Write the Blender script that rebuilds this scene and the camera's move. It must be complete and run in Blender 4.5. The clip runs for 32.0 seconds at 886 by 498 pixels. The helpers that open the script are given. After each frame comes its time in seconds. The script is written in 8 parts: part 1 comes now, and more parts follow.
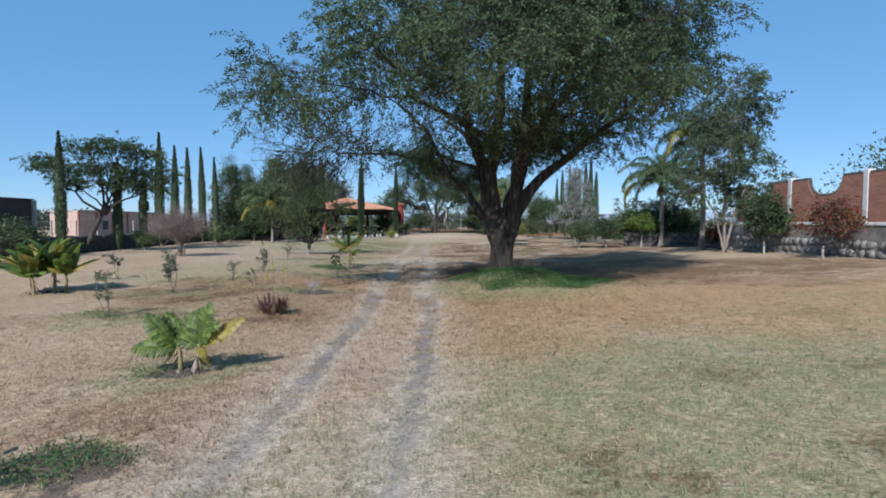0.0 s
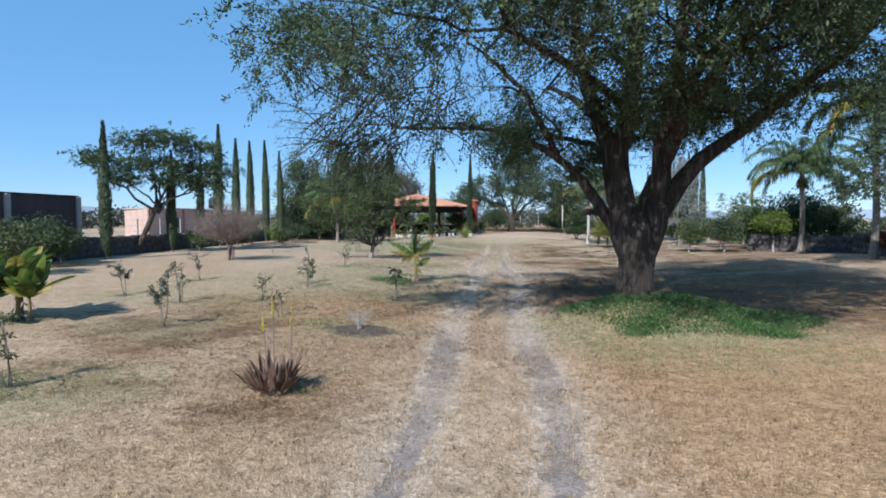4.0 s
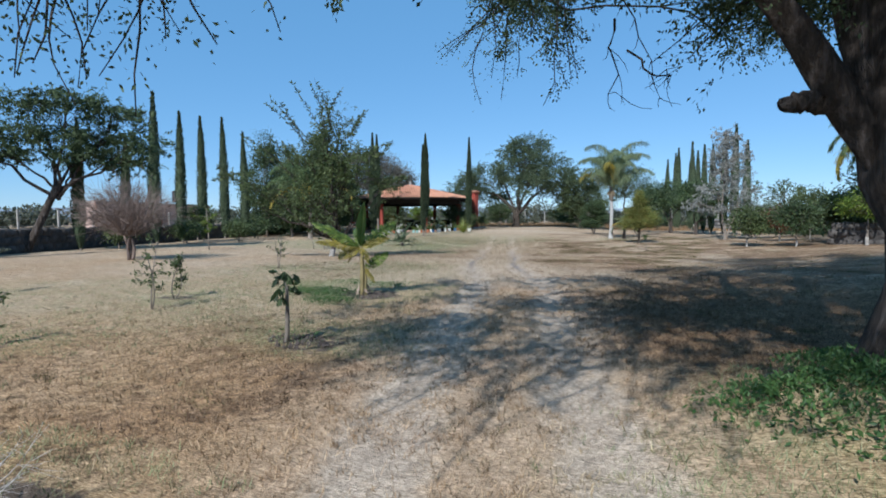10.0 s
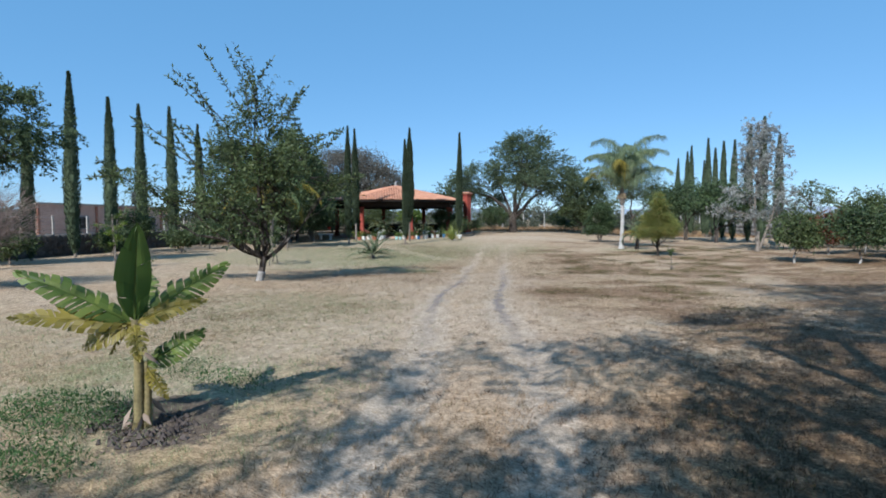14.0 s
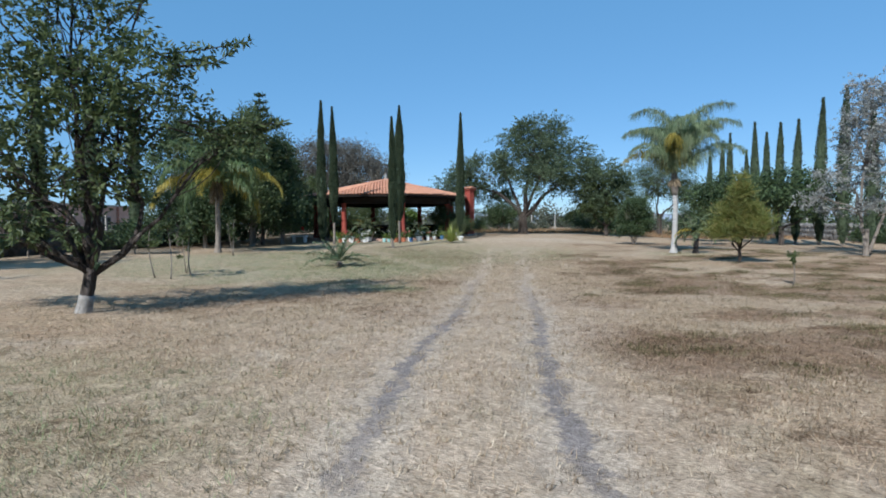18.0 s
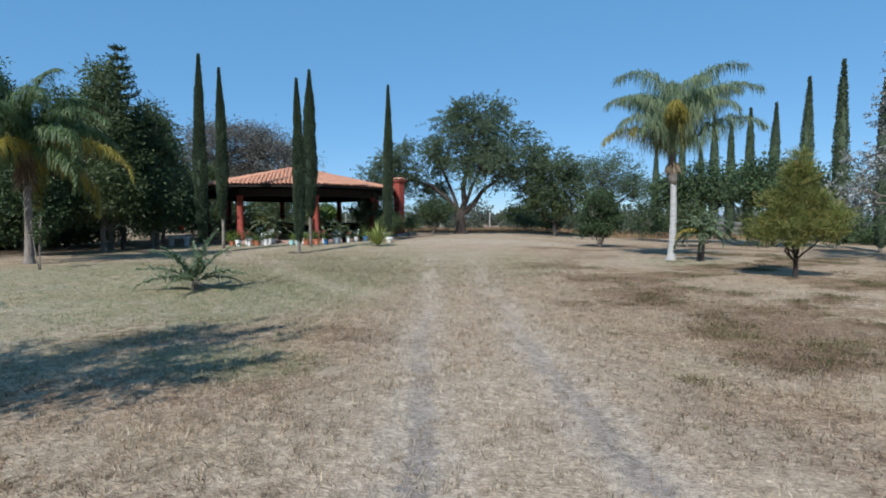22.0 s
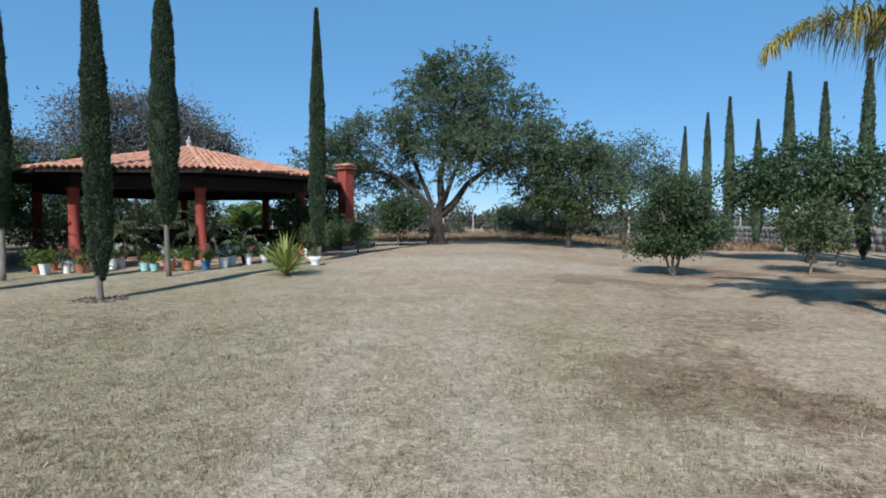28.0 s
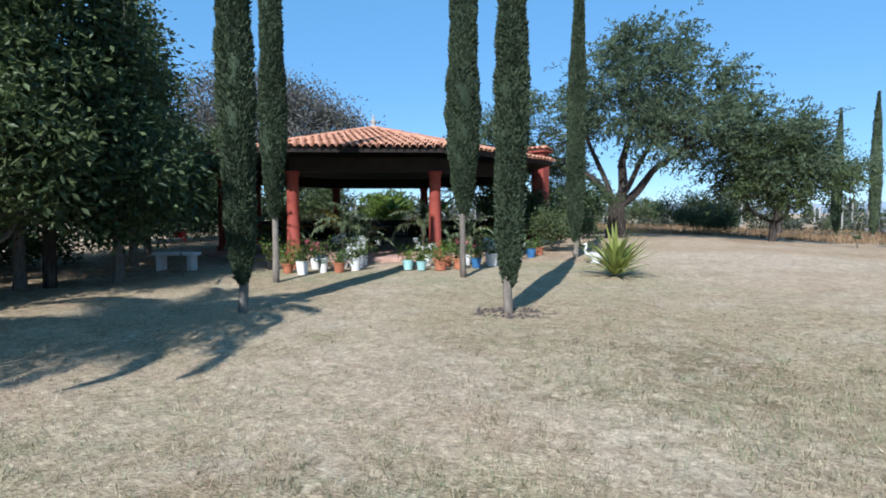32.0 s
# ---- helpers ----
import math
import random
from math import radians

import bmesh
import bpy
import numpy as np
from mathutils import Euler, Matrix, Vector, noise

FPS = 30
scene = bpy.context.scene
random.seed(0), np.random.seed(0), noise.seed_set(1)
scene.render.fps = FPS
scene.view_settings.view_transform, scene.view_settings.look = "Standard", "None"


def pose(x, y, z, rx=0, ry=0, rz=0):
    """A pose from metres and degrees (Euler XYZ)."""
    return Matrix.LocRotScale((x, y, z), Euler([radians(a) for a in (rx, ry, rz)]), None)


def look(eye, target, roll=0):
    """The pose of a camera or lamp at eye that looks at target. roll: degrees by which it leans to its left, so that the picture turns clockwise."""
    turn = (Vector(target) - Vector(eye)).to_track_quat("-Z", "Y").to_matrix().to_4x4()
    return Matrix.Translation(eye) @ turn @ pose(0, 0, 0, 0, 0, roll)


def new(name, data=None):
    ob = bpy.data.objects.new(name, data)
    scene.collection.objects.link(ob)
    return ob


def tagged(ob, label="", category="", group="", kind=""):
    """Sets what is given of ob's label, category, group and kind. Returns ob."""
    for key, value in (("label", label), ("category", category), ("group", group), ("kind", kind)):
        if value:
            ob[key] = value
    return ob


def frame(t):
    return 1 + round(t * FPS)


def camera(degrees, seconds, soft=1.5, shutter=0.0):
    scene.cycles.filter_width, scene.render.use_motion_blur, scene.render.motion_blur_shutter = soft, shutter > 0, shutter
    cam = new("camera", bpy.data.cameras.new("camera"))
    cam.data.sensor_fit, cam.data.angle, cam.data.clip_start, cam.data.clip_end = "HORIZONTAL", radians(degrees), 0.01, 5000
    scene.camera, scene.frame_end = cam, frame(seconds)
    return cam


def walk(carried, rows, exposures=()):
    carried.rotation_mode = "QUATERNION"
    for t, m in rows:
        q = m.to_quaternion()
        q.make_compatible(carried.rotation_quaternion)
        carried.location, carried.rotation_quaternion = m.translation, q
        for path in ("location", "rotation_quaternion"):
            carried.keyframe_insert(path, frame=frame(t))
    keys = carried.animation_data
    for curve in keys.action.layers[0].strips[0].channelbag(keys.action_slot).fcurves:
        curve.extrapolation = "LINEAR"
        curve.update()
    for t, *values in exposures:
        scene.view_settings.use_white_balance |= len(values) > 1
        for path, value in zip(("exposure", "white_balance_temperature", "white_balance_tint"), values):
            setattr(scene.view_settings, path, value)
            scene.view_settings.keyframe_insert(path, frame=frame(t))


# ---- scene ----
cam = camera(78.3, 32.0, soft=1.8)
PATH = [
    (0, (-0.085, 0.038, 1.851), (-0.757, 1.919, 1.751), -0.0),
    (0.5, (-0.313, 0.662, 1.834), (-1.076, 2.509, 1.734), -0.0),
    (1, (-0.537, 1.22, 1.808), (-1.378, 3.032, 1.709), 0.0),
    (1.5, (-0.752, 1.748, 1.792), (-1.606, 3.553, 1.688), 0.0),
    (2, (-0.997, 2.301, 1.777), (-1.863, 4.101, 1.678), 0.1),
    (2.5, (-1.268, 2.812, 1.79), (-2.146, 4.607, 1.69), 0.1),
    (3, (-1.602, 3.335, 1.841), (-2.495, 5.121, 1.738), -0.2),
    (3.5, (-1.983, 3.863, 1.936), (-2.886, 5.644, 1.826), -0.1),
    (5.5, (-3.467, 6.524, 2.021), (-4.407, 8.285, 1.914), -0.2),
    (6, (-3.767, 7.177, 1.776), (-4.715, 8.934, 1.665), -0.5),
    (6.5, (-4.145, 7.894, 1.659), (-5.099, 9.649, 1.554), -0.2),
    (7, (-4.483, 8.635, 1.475), (-5.446, 10.385, 1.369), -0.5),
    (7.5, (-4.787, 9.34, 1.386), (-5.758, 11.085, 1.283), -0.4),
    (8, (-5.054, 10.003, 1.312), (-6.03, 11.746, 1.209), -0.5),
    (8.5, (-5.247, 10.593, 1.31), (-6.202, 12.346, 1.204), -0.3),
    (9, (-5.352, 11.053, 1.314), (-6.269, 12.827, 1.205), -0.6),
    (9.5, (-5.321, 11.167, 1.297), (-6.236, 12.942, 1.185), -0.3),
    (10, (-5.222, 11.287, 1.351), (-6.139, 13.06, 1.239), -0.3),
    (10.5, (-5.204, 11.554, 1.405), (-6.122, 13.327, 1.295), -0.3),
    (11, (-5.282, 12.001, 1.499), (-6.199, 13.776, 1.391), -0.2),
    (11.5, (-5.422, 12.575, 1.555), (-6.34, 14.349, 1.45), -0.2),
    (12, (-5.61, 13.224, 1.576), (-6.528, 14.997, 1.473), -0.1),
    (12.5, (-5.853, 13.965, 1.571), (-6.773, 15.737, 1.464), -0.3),
    (13, (-6.131, 14.738, 1.643), (-7.051, 16.51, 1.531), -0.3),
    (13.5, (-6.402, 15.545, 1.658), (-7.321, 17.317, 1.547), -0.3),
    (14, (-6.724, 16.381, 1.664), (-7.641, 18.155, 1.555), -0.2),
    (14.5, (-7.036, 17.244, 1.639), (-7.953, 19.018, 1.53), -0.2),
    (15, (-7.329, 18.027, 1.646), (-8.241, 19.804, 1.536), -0.1),
    (15.5, (-7.627, 18.856, 1.641), (-8.536, 20.633, 1.531), 0.0),
    (17.5, (-9.404, 22.318, 1.336), (-10.33, 24.088, 1.24), -0.2),
    (18, (-9.801, 23.0, 1.258), (-10.726, 24.77, 1.166), -0.3),
    (18.5, (-10.279, 23.604, 1.246), (-11.202, 25.375, 1.149), -0.4),
    (19, (-10.723, 24.2, 1.249), (-11.598, 25.996, 1.152), -0.4),
    (19.5, (-11.173, 24.931, 1.287), (-11.969, 26.763, 1.192), -0.2),
    (20, (-11.562, 25.722, 1.365), (-12.312, 27.573, 1.264), -0.2),
    (20.5, (-11.913, 26.5, 1.357), (-12.619, 28.368, 1.255), -0.2),
    (21, (-12.229, 27.3, 1.285), (-12.927, 29.172, 1.187), -0.2),
    (21.5, (-12.553, 28.106, 1.233), (-13.238, 29.983, 1.135), -0.1),
    (22, (-12.791, 28.879, 1.236), (-13.467, 30.759, 1.137), -0.2),
    (22.5, (-13.063, 29.719, 1.278), (-13.731, 31.601, 1.179), -0.2),
    (23, (-13.303, 30.55, 1.3), (-13.963, 32.436, 1.204), -0.2),
    (23.5, (-13.561, 31.379, 1.317), (-14.215, 33.267, 1.219), -0.3),
    (24, (-13.786, 32.21, 1.384), (-14.434, 34.099, 1.28), -0.2),
    (24.5, (-13.973, 33.103, 1.4), (-14.615, 34.994, 1.299), -0.3),
    (25, (-14.166, 34.023, 1.349), (-14.804, 35.916, 1.253), -0.1),
    (25.5, (-14.38, 34.926, 1.306), (-15.007, 36.823, 1.213), 0.1),
    (27.5, (-15.372, 38.618, 1.507), (-15.986, 40.519, 1.407), -0.2),
    (28, (-15.995, 39.358, 1.509), (-16.599, 41.262, 1.411), -0.2),
    (28.5, (-16.651, 39.901, 1.451), (-17.254, 41.806, 1.354), -0.3),
    (29, (-17.51, 40.31, 1.409), (-18.116, 42.213, 1.312), -0.3),
    (29.5, (-18.523, 40.55, 1.394), (-19.131, 42.453, 1.299), -0.2),
    (30, (-19.634, 40.655, 1.434), (-20.249, 42.556, 1.336), -0.3),
    (30.5, (-20.886, 40.693, 1.443), (-21.509, 42.59, 1.342), -0.4),
    (31, (-22.157, 40.558, 1.471), (-22.791, 42.453, 1.369), -0.3),
    (31.5, (-23.285, 40.244, 1.505), (-23.934, 42.132, 1.393), -0.3),
    (32, (-23.852, 39.632, 1.466), (-24.513, 41.516, 1.339), -0.2),
]
walk(cam, [(t, look(eye, target, roll)) for t, eye, target, roll in PATH],
     [(0.0, 0.21, 5870, 11), (4.0, 0.42, 5850, 11), (7.0, 0.50, 5820, 10.5), (9.0, 0.28, 5840, 9.0), (11.0, 0.27, 5850, 8.5), (14.0, 0.35, 5890, 8.5), (18.0, 0.22, 5870, 8), (20.0, 0.18, 5880, 8), (23.0, 0.13, 5860, 7.5), (29.0, 0.19, 5790, 7.5), (31.0, 0.36, 5770, 8), (32.0, 0.53, 5730, 8.5)])

# ---- world, sun ----
SUN_EL, SUN_AZ = 40.0, -91.0  # sun stands towards -y
world = bpy.data.worlds.new("sky_world")
scene.world = world
world.use_nodes = True
wn = world.node_tree
sky = wn.nodes.new("ShaderNodeTexSky")
sky.sky_type = "NISHITA"
sky.sun_disc = False
sky.sun_elevation = radians(SUN_EL)
sky.sun_rotation = radians(90 - SUN_AZ)
sky.altitude = 0
sky.air_density, sky.dust_density, sky.ozone_density = 0.8, 0.0, 2.5
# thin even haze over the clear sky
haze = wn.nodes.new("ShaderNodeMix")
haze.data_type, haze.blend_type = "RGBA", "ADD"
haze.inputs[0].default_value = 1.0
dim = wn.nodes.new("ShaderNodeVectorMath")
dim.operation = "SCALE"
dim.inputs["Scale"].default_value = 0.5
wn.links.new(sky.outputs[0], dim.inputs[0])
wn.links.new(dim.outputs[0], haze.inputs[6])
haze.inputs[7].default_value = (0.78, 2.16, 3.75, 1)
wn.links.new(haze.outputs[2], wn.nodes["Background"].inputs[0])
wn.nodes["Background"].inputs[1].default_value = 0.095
sun = new("sun", bpy.data.lights.new("sun", "SUN"))
sun.data.energy, sun.data.angle, sun.data.color = 5.0, radians(0.55), (1.0, 0.95, 0.87)
ca = radians(SUN_EL)
sd = Vector((math.cos(ca) * math.cos(radians(SUN_AZ)), math.cos(ca) * math.sin(radians(SUN_AZ)), math.sin(ca)))
sun.matrix_world = look(sd * 60, (0, 0, 0))

# ---- materials ----
def mixed(nt, a, b, fac):
    m = nt.nodes.new("ShaderNodeMix")
    m.data_type = "RGBA"
    for sock, v in ((m.inputs[0], fac), (m.inputs[6], a), (m.inputs[7], b)):
        if isinstance(v, bpy.types.NodeSocket):
            nt.links.new(v, sock)
        else:
            sock.default_value = v if not isinstance(v, tuple) else (*v, 1)
    return m.outputs[2]


def noise_of(nt, scale, detail=4, rough=0.6, vec=None, lo=0.35, hi=0.65):
    n = nt.nodes.new("ShaderNodeTexNoise")
    n.inputs["Scale"].default_value, n.inputs["Detail"].default_value, n.inputs["Roughness"].default_value = scale, detail, rough
    if vec is not None:
        nt.links.new(vec, n.inputs["Vector"])
    r = nt.nodes.new("ShaderNodeMapRange")
    r.inputs[1].default_value, r.inputs[2].default_value = lo, hi
    nt.links.new(n.outputs[0], r.inputs[0])
    return r.outputs[0]


def mathn(nt, op, a, b=0.0, c=0.0):
    m = nt.nodes.new("ShaderNodeMath")
    m.operation = op
    for sock, v in zip(m.inputs, (a, b, c)):
        if isinstance(v, bpy.types.NodeSocket):
            nt.links.new(v, sock)
        else:
            sock.default_value = v
    return m.outputs[0]


def coords(nt, kind="Object"):
    return nt.nodes.new("ShaderNodeTexCoord").outputs[kind]


def surface(name, dark, light, scale=6.0, fine=60.0, rough=0.85, bump=0.3, metal=0.0, stretch=None, third=None, spec=0.3, kind="Object", relief=0.02):
    """Two colours mottled at two scales, with fine relief."""
    m = bpy.data.materials.new(name)
    m.use_nodes = True
    nt = m.node_tree
    p = nt.nodes["Principled BSDF"]
    v = coords(nt, kind)
    if stretch:
        mp = nt.nodes.new("ShaderNodeMapping")
        mp.inputs["Scale"].default_value = stretch
        nt.links.new(v, mp.inputs[0])
        v = mp.outputs[0]
    a = noise_of(nt, scale, 5, 0.6, v)
    b = noise_of(nt, fine, 3, 0.6, v, 0.3, 0.7)
    f = mathn(nt, "MULTIPLY_ADD", b, 0.45, mathn(nt, "MULTIPLY", a, 0.55))
    c = mixed(nt, dark, light, f)
    if third:
        c = mixed(nt, c, third, mathn(nt, "MULTIPLY", noise_of(nt, scale * 0.45, 4, 0.65, v, 0.52, 0.72), 0.7))
    oi = nt.nodes.new("ShaderNodeObjectInfo")
    hs = nt.nodes.new("ShaderNodeHueSaturation")
    nt.links.new(mathn(nt, "MULTIPLY_ADD", oi.outputs["Random"], 0.3, 0.85), hs.inputs["Value"])
    nt.links.new(c, hs.inputs["Color"])
    nt.links.new(hs.outputs[0], p.inputs["Base Color"])
    p.inputs["Roughness"].default_value, p.inputs["Metallic"].default_value = rough, metal
    p.inputs["Specular IOR Level"].default_value = spec
    if bump:
        bp = nt.nodes.new("ShaderNodeBump")
        bp.inputs["Strength"].default_value, bp.inputs["Distance"].default_value = bump, relief
        nt.links.new(f, bp.inputs["Height"])
        nt.links.new(bp.outputs[0], p.inputs["Normal"])
    return m


def foliage(name, dark, mid, light, through_light=0.25, rough=0.5, odd=None, share=0.1, spec=0.35):
    """Leaves: each leaf (mesh island) has its own tint; some light passes through."""
    m = bpy.data.materials.new(name)
    m.use_nodes = True
    nt = m.node_tree
    p = nt.nodes["Principled BSDF"]
    g = nt.nodes.new("ShaderNodeNewGeometry")
    r = nt.nodes.new("ShaderNodeValToRGB")
    r.color_ramp.elements[0].color, r.color_ramp.elements[1].color = (*dark, 1), (*light, 1)
    e = r.color_ramp.elements.new(0.5)
    e.color = (*mid, 1)
    if odd:
        e = r.color_ramp.elements.new(1 - share)
        e.color = (*light, 1)
        r.color_ramp.elements[-1].color = (*odd, 1)
    nt.links.new(g.outputs["Random Per Island"], r.inputs[0])
    big = noise_of(nt, 0.7, 2, 0.5, coords(nt), 0.3, 0.7)
    hs = nt.nodes.new("ShaderNodeHueSaturation")
    nt.links.new(mathn(nt, "MULTIPLY_ADD", big, 0.5, 0.75), hs.inputs["Value"])
    nt.links.new(r.outputs[0], hs.inputs["Color"])
    nt.links.new(hs.outputs[0], p.inputs["Base Color"])
    p.inputs["Roughness"].default_value = rough
    p.inputs["Specular IOR Level"].default_value = spec
    tr = nt.nodes.new("ShaderNodeBsdfTranslucent")
    nt.links.new(hs.outputs[0], tr.inputs[0])
    mx = nt.nodes.new("ShaderNodeMixShader")
    mx.inputs[0].default_value = through_light
    nt.links.new(p.outputs[0], mx.inputs[1])
    nt.links.new(tr.outputs[0], mx.inputs[2])
    nt.links.new(mx.outputs[0], nt.nodes["Material Output"].inputs[0])
    return m


BARK = surface("bark_grey_brown", (0.03, 0.024, 0.02), (0.12, 0.096, 0.08), 7, 45, 0.95, 1.0, stretch=(4, 4, 0.45), third=(0.31, 0.262, 0.238), relief=0.05)
BARK_PALE = surface("bark_pale", (0.12, 0.10, 0.085), (0.30, 0.26, 0.22), 6, 50, 0.95, 0.7, stretch=(3, 3, 0.8))
LIME = surface("lime_wash", (0.17, 0.155, 0.14), (0.44, 0.42, 0.395), 8, 60, 0.95, 0.4)
PALM_TRUNK = surface("palm_trunk", (0.28, 0.27, 0.26), (0.47, 0.455, 0.435), 4, 40, 0.9, 0.5, stretch=(1, 1, 6))
TWIG = surface("dry_twig", (0.13, 0.095, 0.08), (0.30, 0.235, 0.205), 8, 60, 0.95, 0.3)
L_MESQ = foliage("mesquite_leaf", (0.032, 0.052, 0.028), (0.072, 0.106, 0.052), (0.14, 0.185, 0.088), 0.3, 0.6, spec=0.2)
# paler leaf tone, with distance haze painted in
L_HAZY = foliage("haze_paled_leaf", (0.055, 0.08, 0.048), (0.105, 0.142, 0.08), (0.175, 0.215, 0.125), 0.42, 0.6, spec=0.2)
L_DARK = foliage("dark_leaf", (0.032, 0.054, 0.026), (0.06, 0.094, 0.04), (0.115, 0.16, 0.065), 0.36)
L_CYP = foliage("cypress_leaf", (0.035, 0.052, 0.032), (0.062, 0.085, 0.05), (0.10, 0.128, 0.072), 0.16, 0.8, spec=0.15)
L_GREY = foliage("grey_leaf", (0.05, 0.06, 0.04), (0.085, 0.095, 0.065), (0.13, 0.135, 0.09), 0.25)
L_DUSTY = foliage("dusty_leaf", (0.075, 0.07, 0.056), (0.125, 0.115, 0.094), (0.19, 0.175, 0.145), 0.3)
L_MID = foliage("orchard_leaf", (0.044, 0.064, 0.026), (0.082, 0.112, 0.042), (0.145, 0.18, 0.07), 0.38)
L_BRIGHT = foliage("bright_leaf", (0.07, 0.12, 0.02), (0.13, 0.20, 0.03), (0.22, 0.27, 0.05), 0.4)
L_PALM = foliage("palm_leaf", (0.11, 0.165, 0.085), (0.215, 0.28, 0.155), (0.36, 0.415, 0.26), 0.58, odd=(0.38, 0.36, 0.17), share=0.08)
L_PALM_DEEP = foliage("deep_palm_leaf", (0.06, 0.10, 0.042), (0.115, 0.17, 0.07), (0.21, 0.27, 0.12), 0.5)
L_YELLOW = foliage("yellowed_frond", (0.19, 0.165, 0.03), (0.34, 0.28, 0.05), (0.48, 0.40, 0.11), 0.45)
L_BANANA = foliage("banana_leaf", (0.06, 0.105, 0.024), (0.115, 0.175, 0.036), (0.22, 0.28, 0.065), 0.42)
L_BANANA_Y = foliage("banana_leaf_dry", (0.20, 0.17, 0.04), (0.33, 0.27, 0.05), (0.40, 0.33, 0.12), 0.4)
L_HUSK = foliage("dead_frond", (0.14, 0.10, 0.06), (0.24, 0.18, 0.11), (0.36, 0.29, 0.19), 0.2)
L_PINE = foliage("pine_needle", (0.09, 0.12, 0.03), (0.17, 0.20, 0.05), (0.27, 0.28, 0.08), 0.35, odd=(0.36, 0.24, 0.08), share=0.2)
L_SILVER = foliage("silver_leaf", (0.13, 0.14, 0.125), (0.24, 0.245, 0.225), (0.42, 0.415, 0.395), 0.25)
L_RED = foliage("red_leaf", (0.10, 0.03, 0.02), (0.19, 0.06, 0.035), (0.10, 0.10, 0.035), 0.3)
L_WEED = foliage("weed_leaf", (0.036, 0.082, 0.026), (0.062, 0.125, 0.036), (0.10, 0.18, 0.055), 0.35)
L_FLAX = foliage("flax_blade", (0.20, 0.24, 0.05), (0.34, 0.37, 0.10), (0.48, 0.48, 0.18), 0.35)
L_ALOE = foliage("aloe_blade", (0.12, 0.075, 0.05), (0.21, 0.13, 0.09), (0.30, 0.22, 0.15), 0.2)
F_YELLOW = foliage("yellow_flower", (0.45, 0.32, 0.02), (0.6, 0.46, 0.03), (0.65, 0.55, 0.10), 0.3)
F_WHITE = foliage("white_flower", (0.6, 0.58, 0.55), (0.75, 0.74, 0.7), (0.8, 0.8, 0.78), 0.3)
F_PINK = foliage("pink_flower", (0.4, 0.04, 0.08), (0.55, 0.10, 0.16), (0.65, 0.25, 0.3), 0.3)
F_PURPLE = foliage("purple_flower", (0.12, 0.02, 0.10), (0.2, 0.04, 0.17), (0.3, 0.08, 0.24), 0.3)
STRAW = foliage("straw_blade", (0.23, 0.15, 0.08), (0.38, 0.28, 0.165), (0.52, 0.415, 0.265), 0.2, 0.8, odd=(0.22, 0.24, 0.09), share=0.12, spec=0.1)
GREENBLADE = foliage("green_blade", (0.15, 0.19, 0.085), (0.22, 0.255, 0.13), (0.34, 0.35, 0.20), 0.3, 0.8, spec=0.15)
BROWNBLADE = foliage("brown_blade", (0.15, 0.085, 0.045), (0.27, 0.165, 0.09), (0.40, 0.27, 0.15), 0.2, 0.8, odd=(0.45, 0.36, 0.22), share=0.15, spec=0.1)
OLIVEBLADE = foliage("olive_blade", (0.07, 0.06, 0.03), (0.13, 0.115, 0.055), (0.22, 0.19, 0.10), 0.25, 0.8, spec=0.1)
TWIG_PALE = surface("bleached_twig", (0.34, 0.31, 0.29), (0.52, 0.49, 0.46), 8, 60, 0.95, 0.3)
RED_PAINT = surface("red_paint", (0.20, 0.038, 0.028), (0.30, 0.065, 0.045), 2.5, 40, 0.75, 0.25, third=(0.42, 0.14, 0.09))
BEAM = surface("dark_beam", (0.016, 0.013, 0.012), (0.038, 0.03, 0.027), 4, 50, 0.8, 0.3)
TILE = surface("clay_tile", (0.40, 0.175, 0.105), (0.60, 0.32, 0.21), 5, 70, 0.9, 0.35, third=(0.36, 0.20, 0.145))
FLOOR_TILE = surface("pavilion_floor", (0.30, 0.16, 0.12), (0.46, 0.30, 0.24), 3, 40, 0.8, 0.2)
STONE = surface("field_stone", (0.10, 0.095, 0.09), (0.30, 0.28, 0.26), 3, 30, 0.95, 0.8)
STONE_DARK = surface("dark_stone", (0.035, 0.033, 0.032), (0.12, 0.11, 0.105), 3, 30, 0.95, 0.8)
CONCRETE = surface("concrete", (0.30, 0.28, 0.26), (0.47, 0.45, 0.42), 2, 40, 0.95, 0.3)
WHITE = surface("white_paint", (0.66, 0.65, 0.63), (0.82, 0.81, 0.80), 5, 50, 0.6, 0.1)
TERRA = surface("terracotta", (0.33, 0.11, 0.06), (0.50, 0.20, 0.11), 7, 60, 0.9, 0.25)
BLUE_POT = surface("blue_plastic", (0.03, 0.10, 0.24), (0.06, 0.18, 0.36), 7, 60, 0.45, 0.05)
AQUA_POT = surface("aqua_plastic", (0.25, 0.45, 0.45), (0.38, 0.58, 0.57), 7, 60, 0.5, 0.05)
BLACK = surface("black_plastic", (0.012, 0.012, 0.013), (0.03, 0.03, 0.032), 7, 60, 0.5, 0.1)
PINK_WALL = surface("pink_brick_wall", (0.44, 0.30, 0.25), (0.60, 0.44, 0.375), 1.2, 30, 0.95, 0.4)
METAL = surface("grey_metal", (0.22, 0.22, 0.23), (0.36, 0.36, 0.37), 5, 60, 0.5, 0.1, metal=0.6)


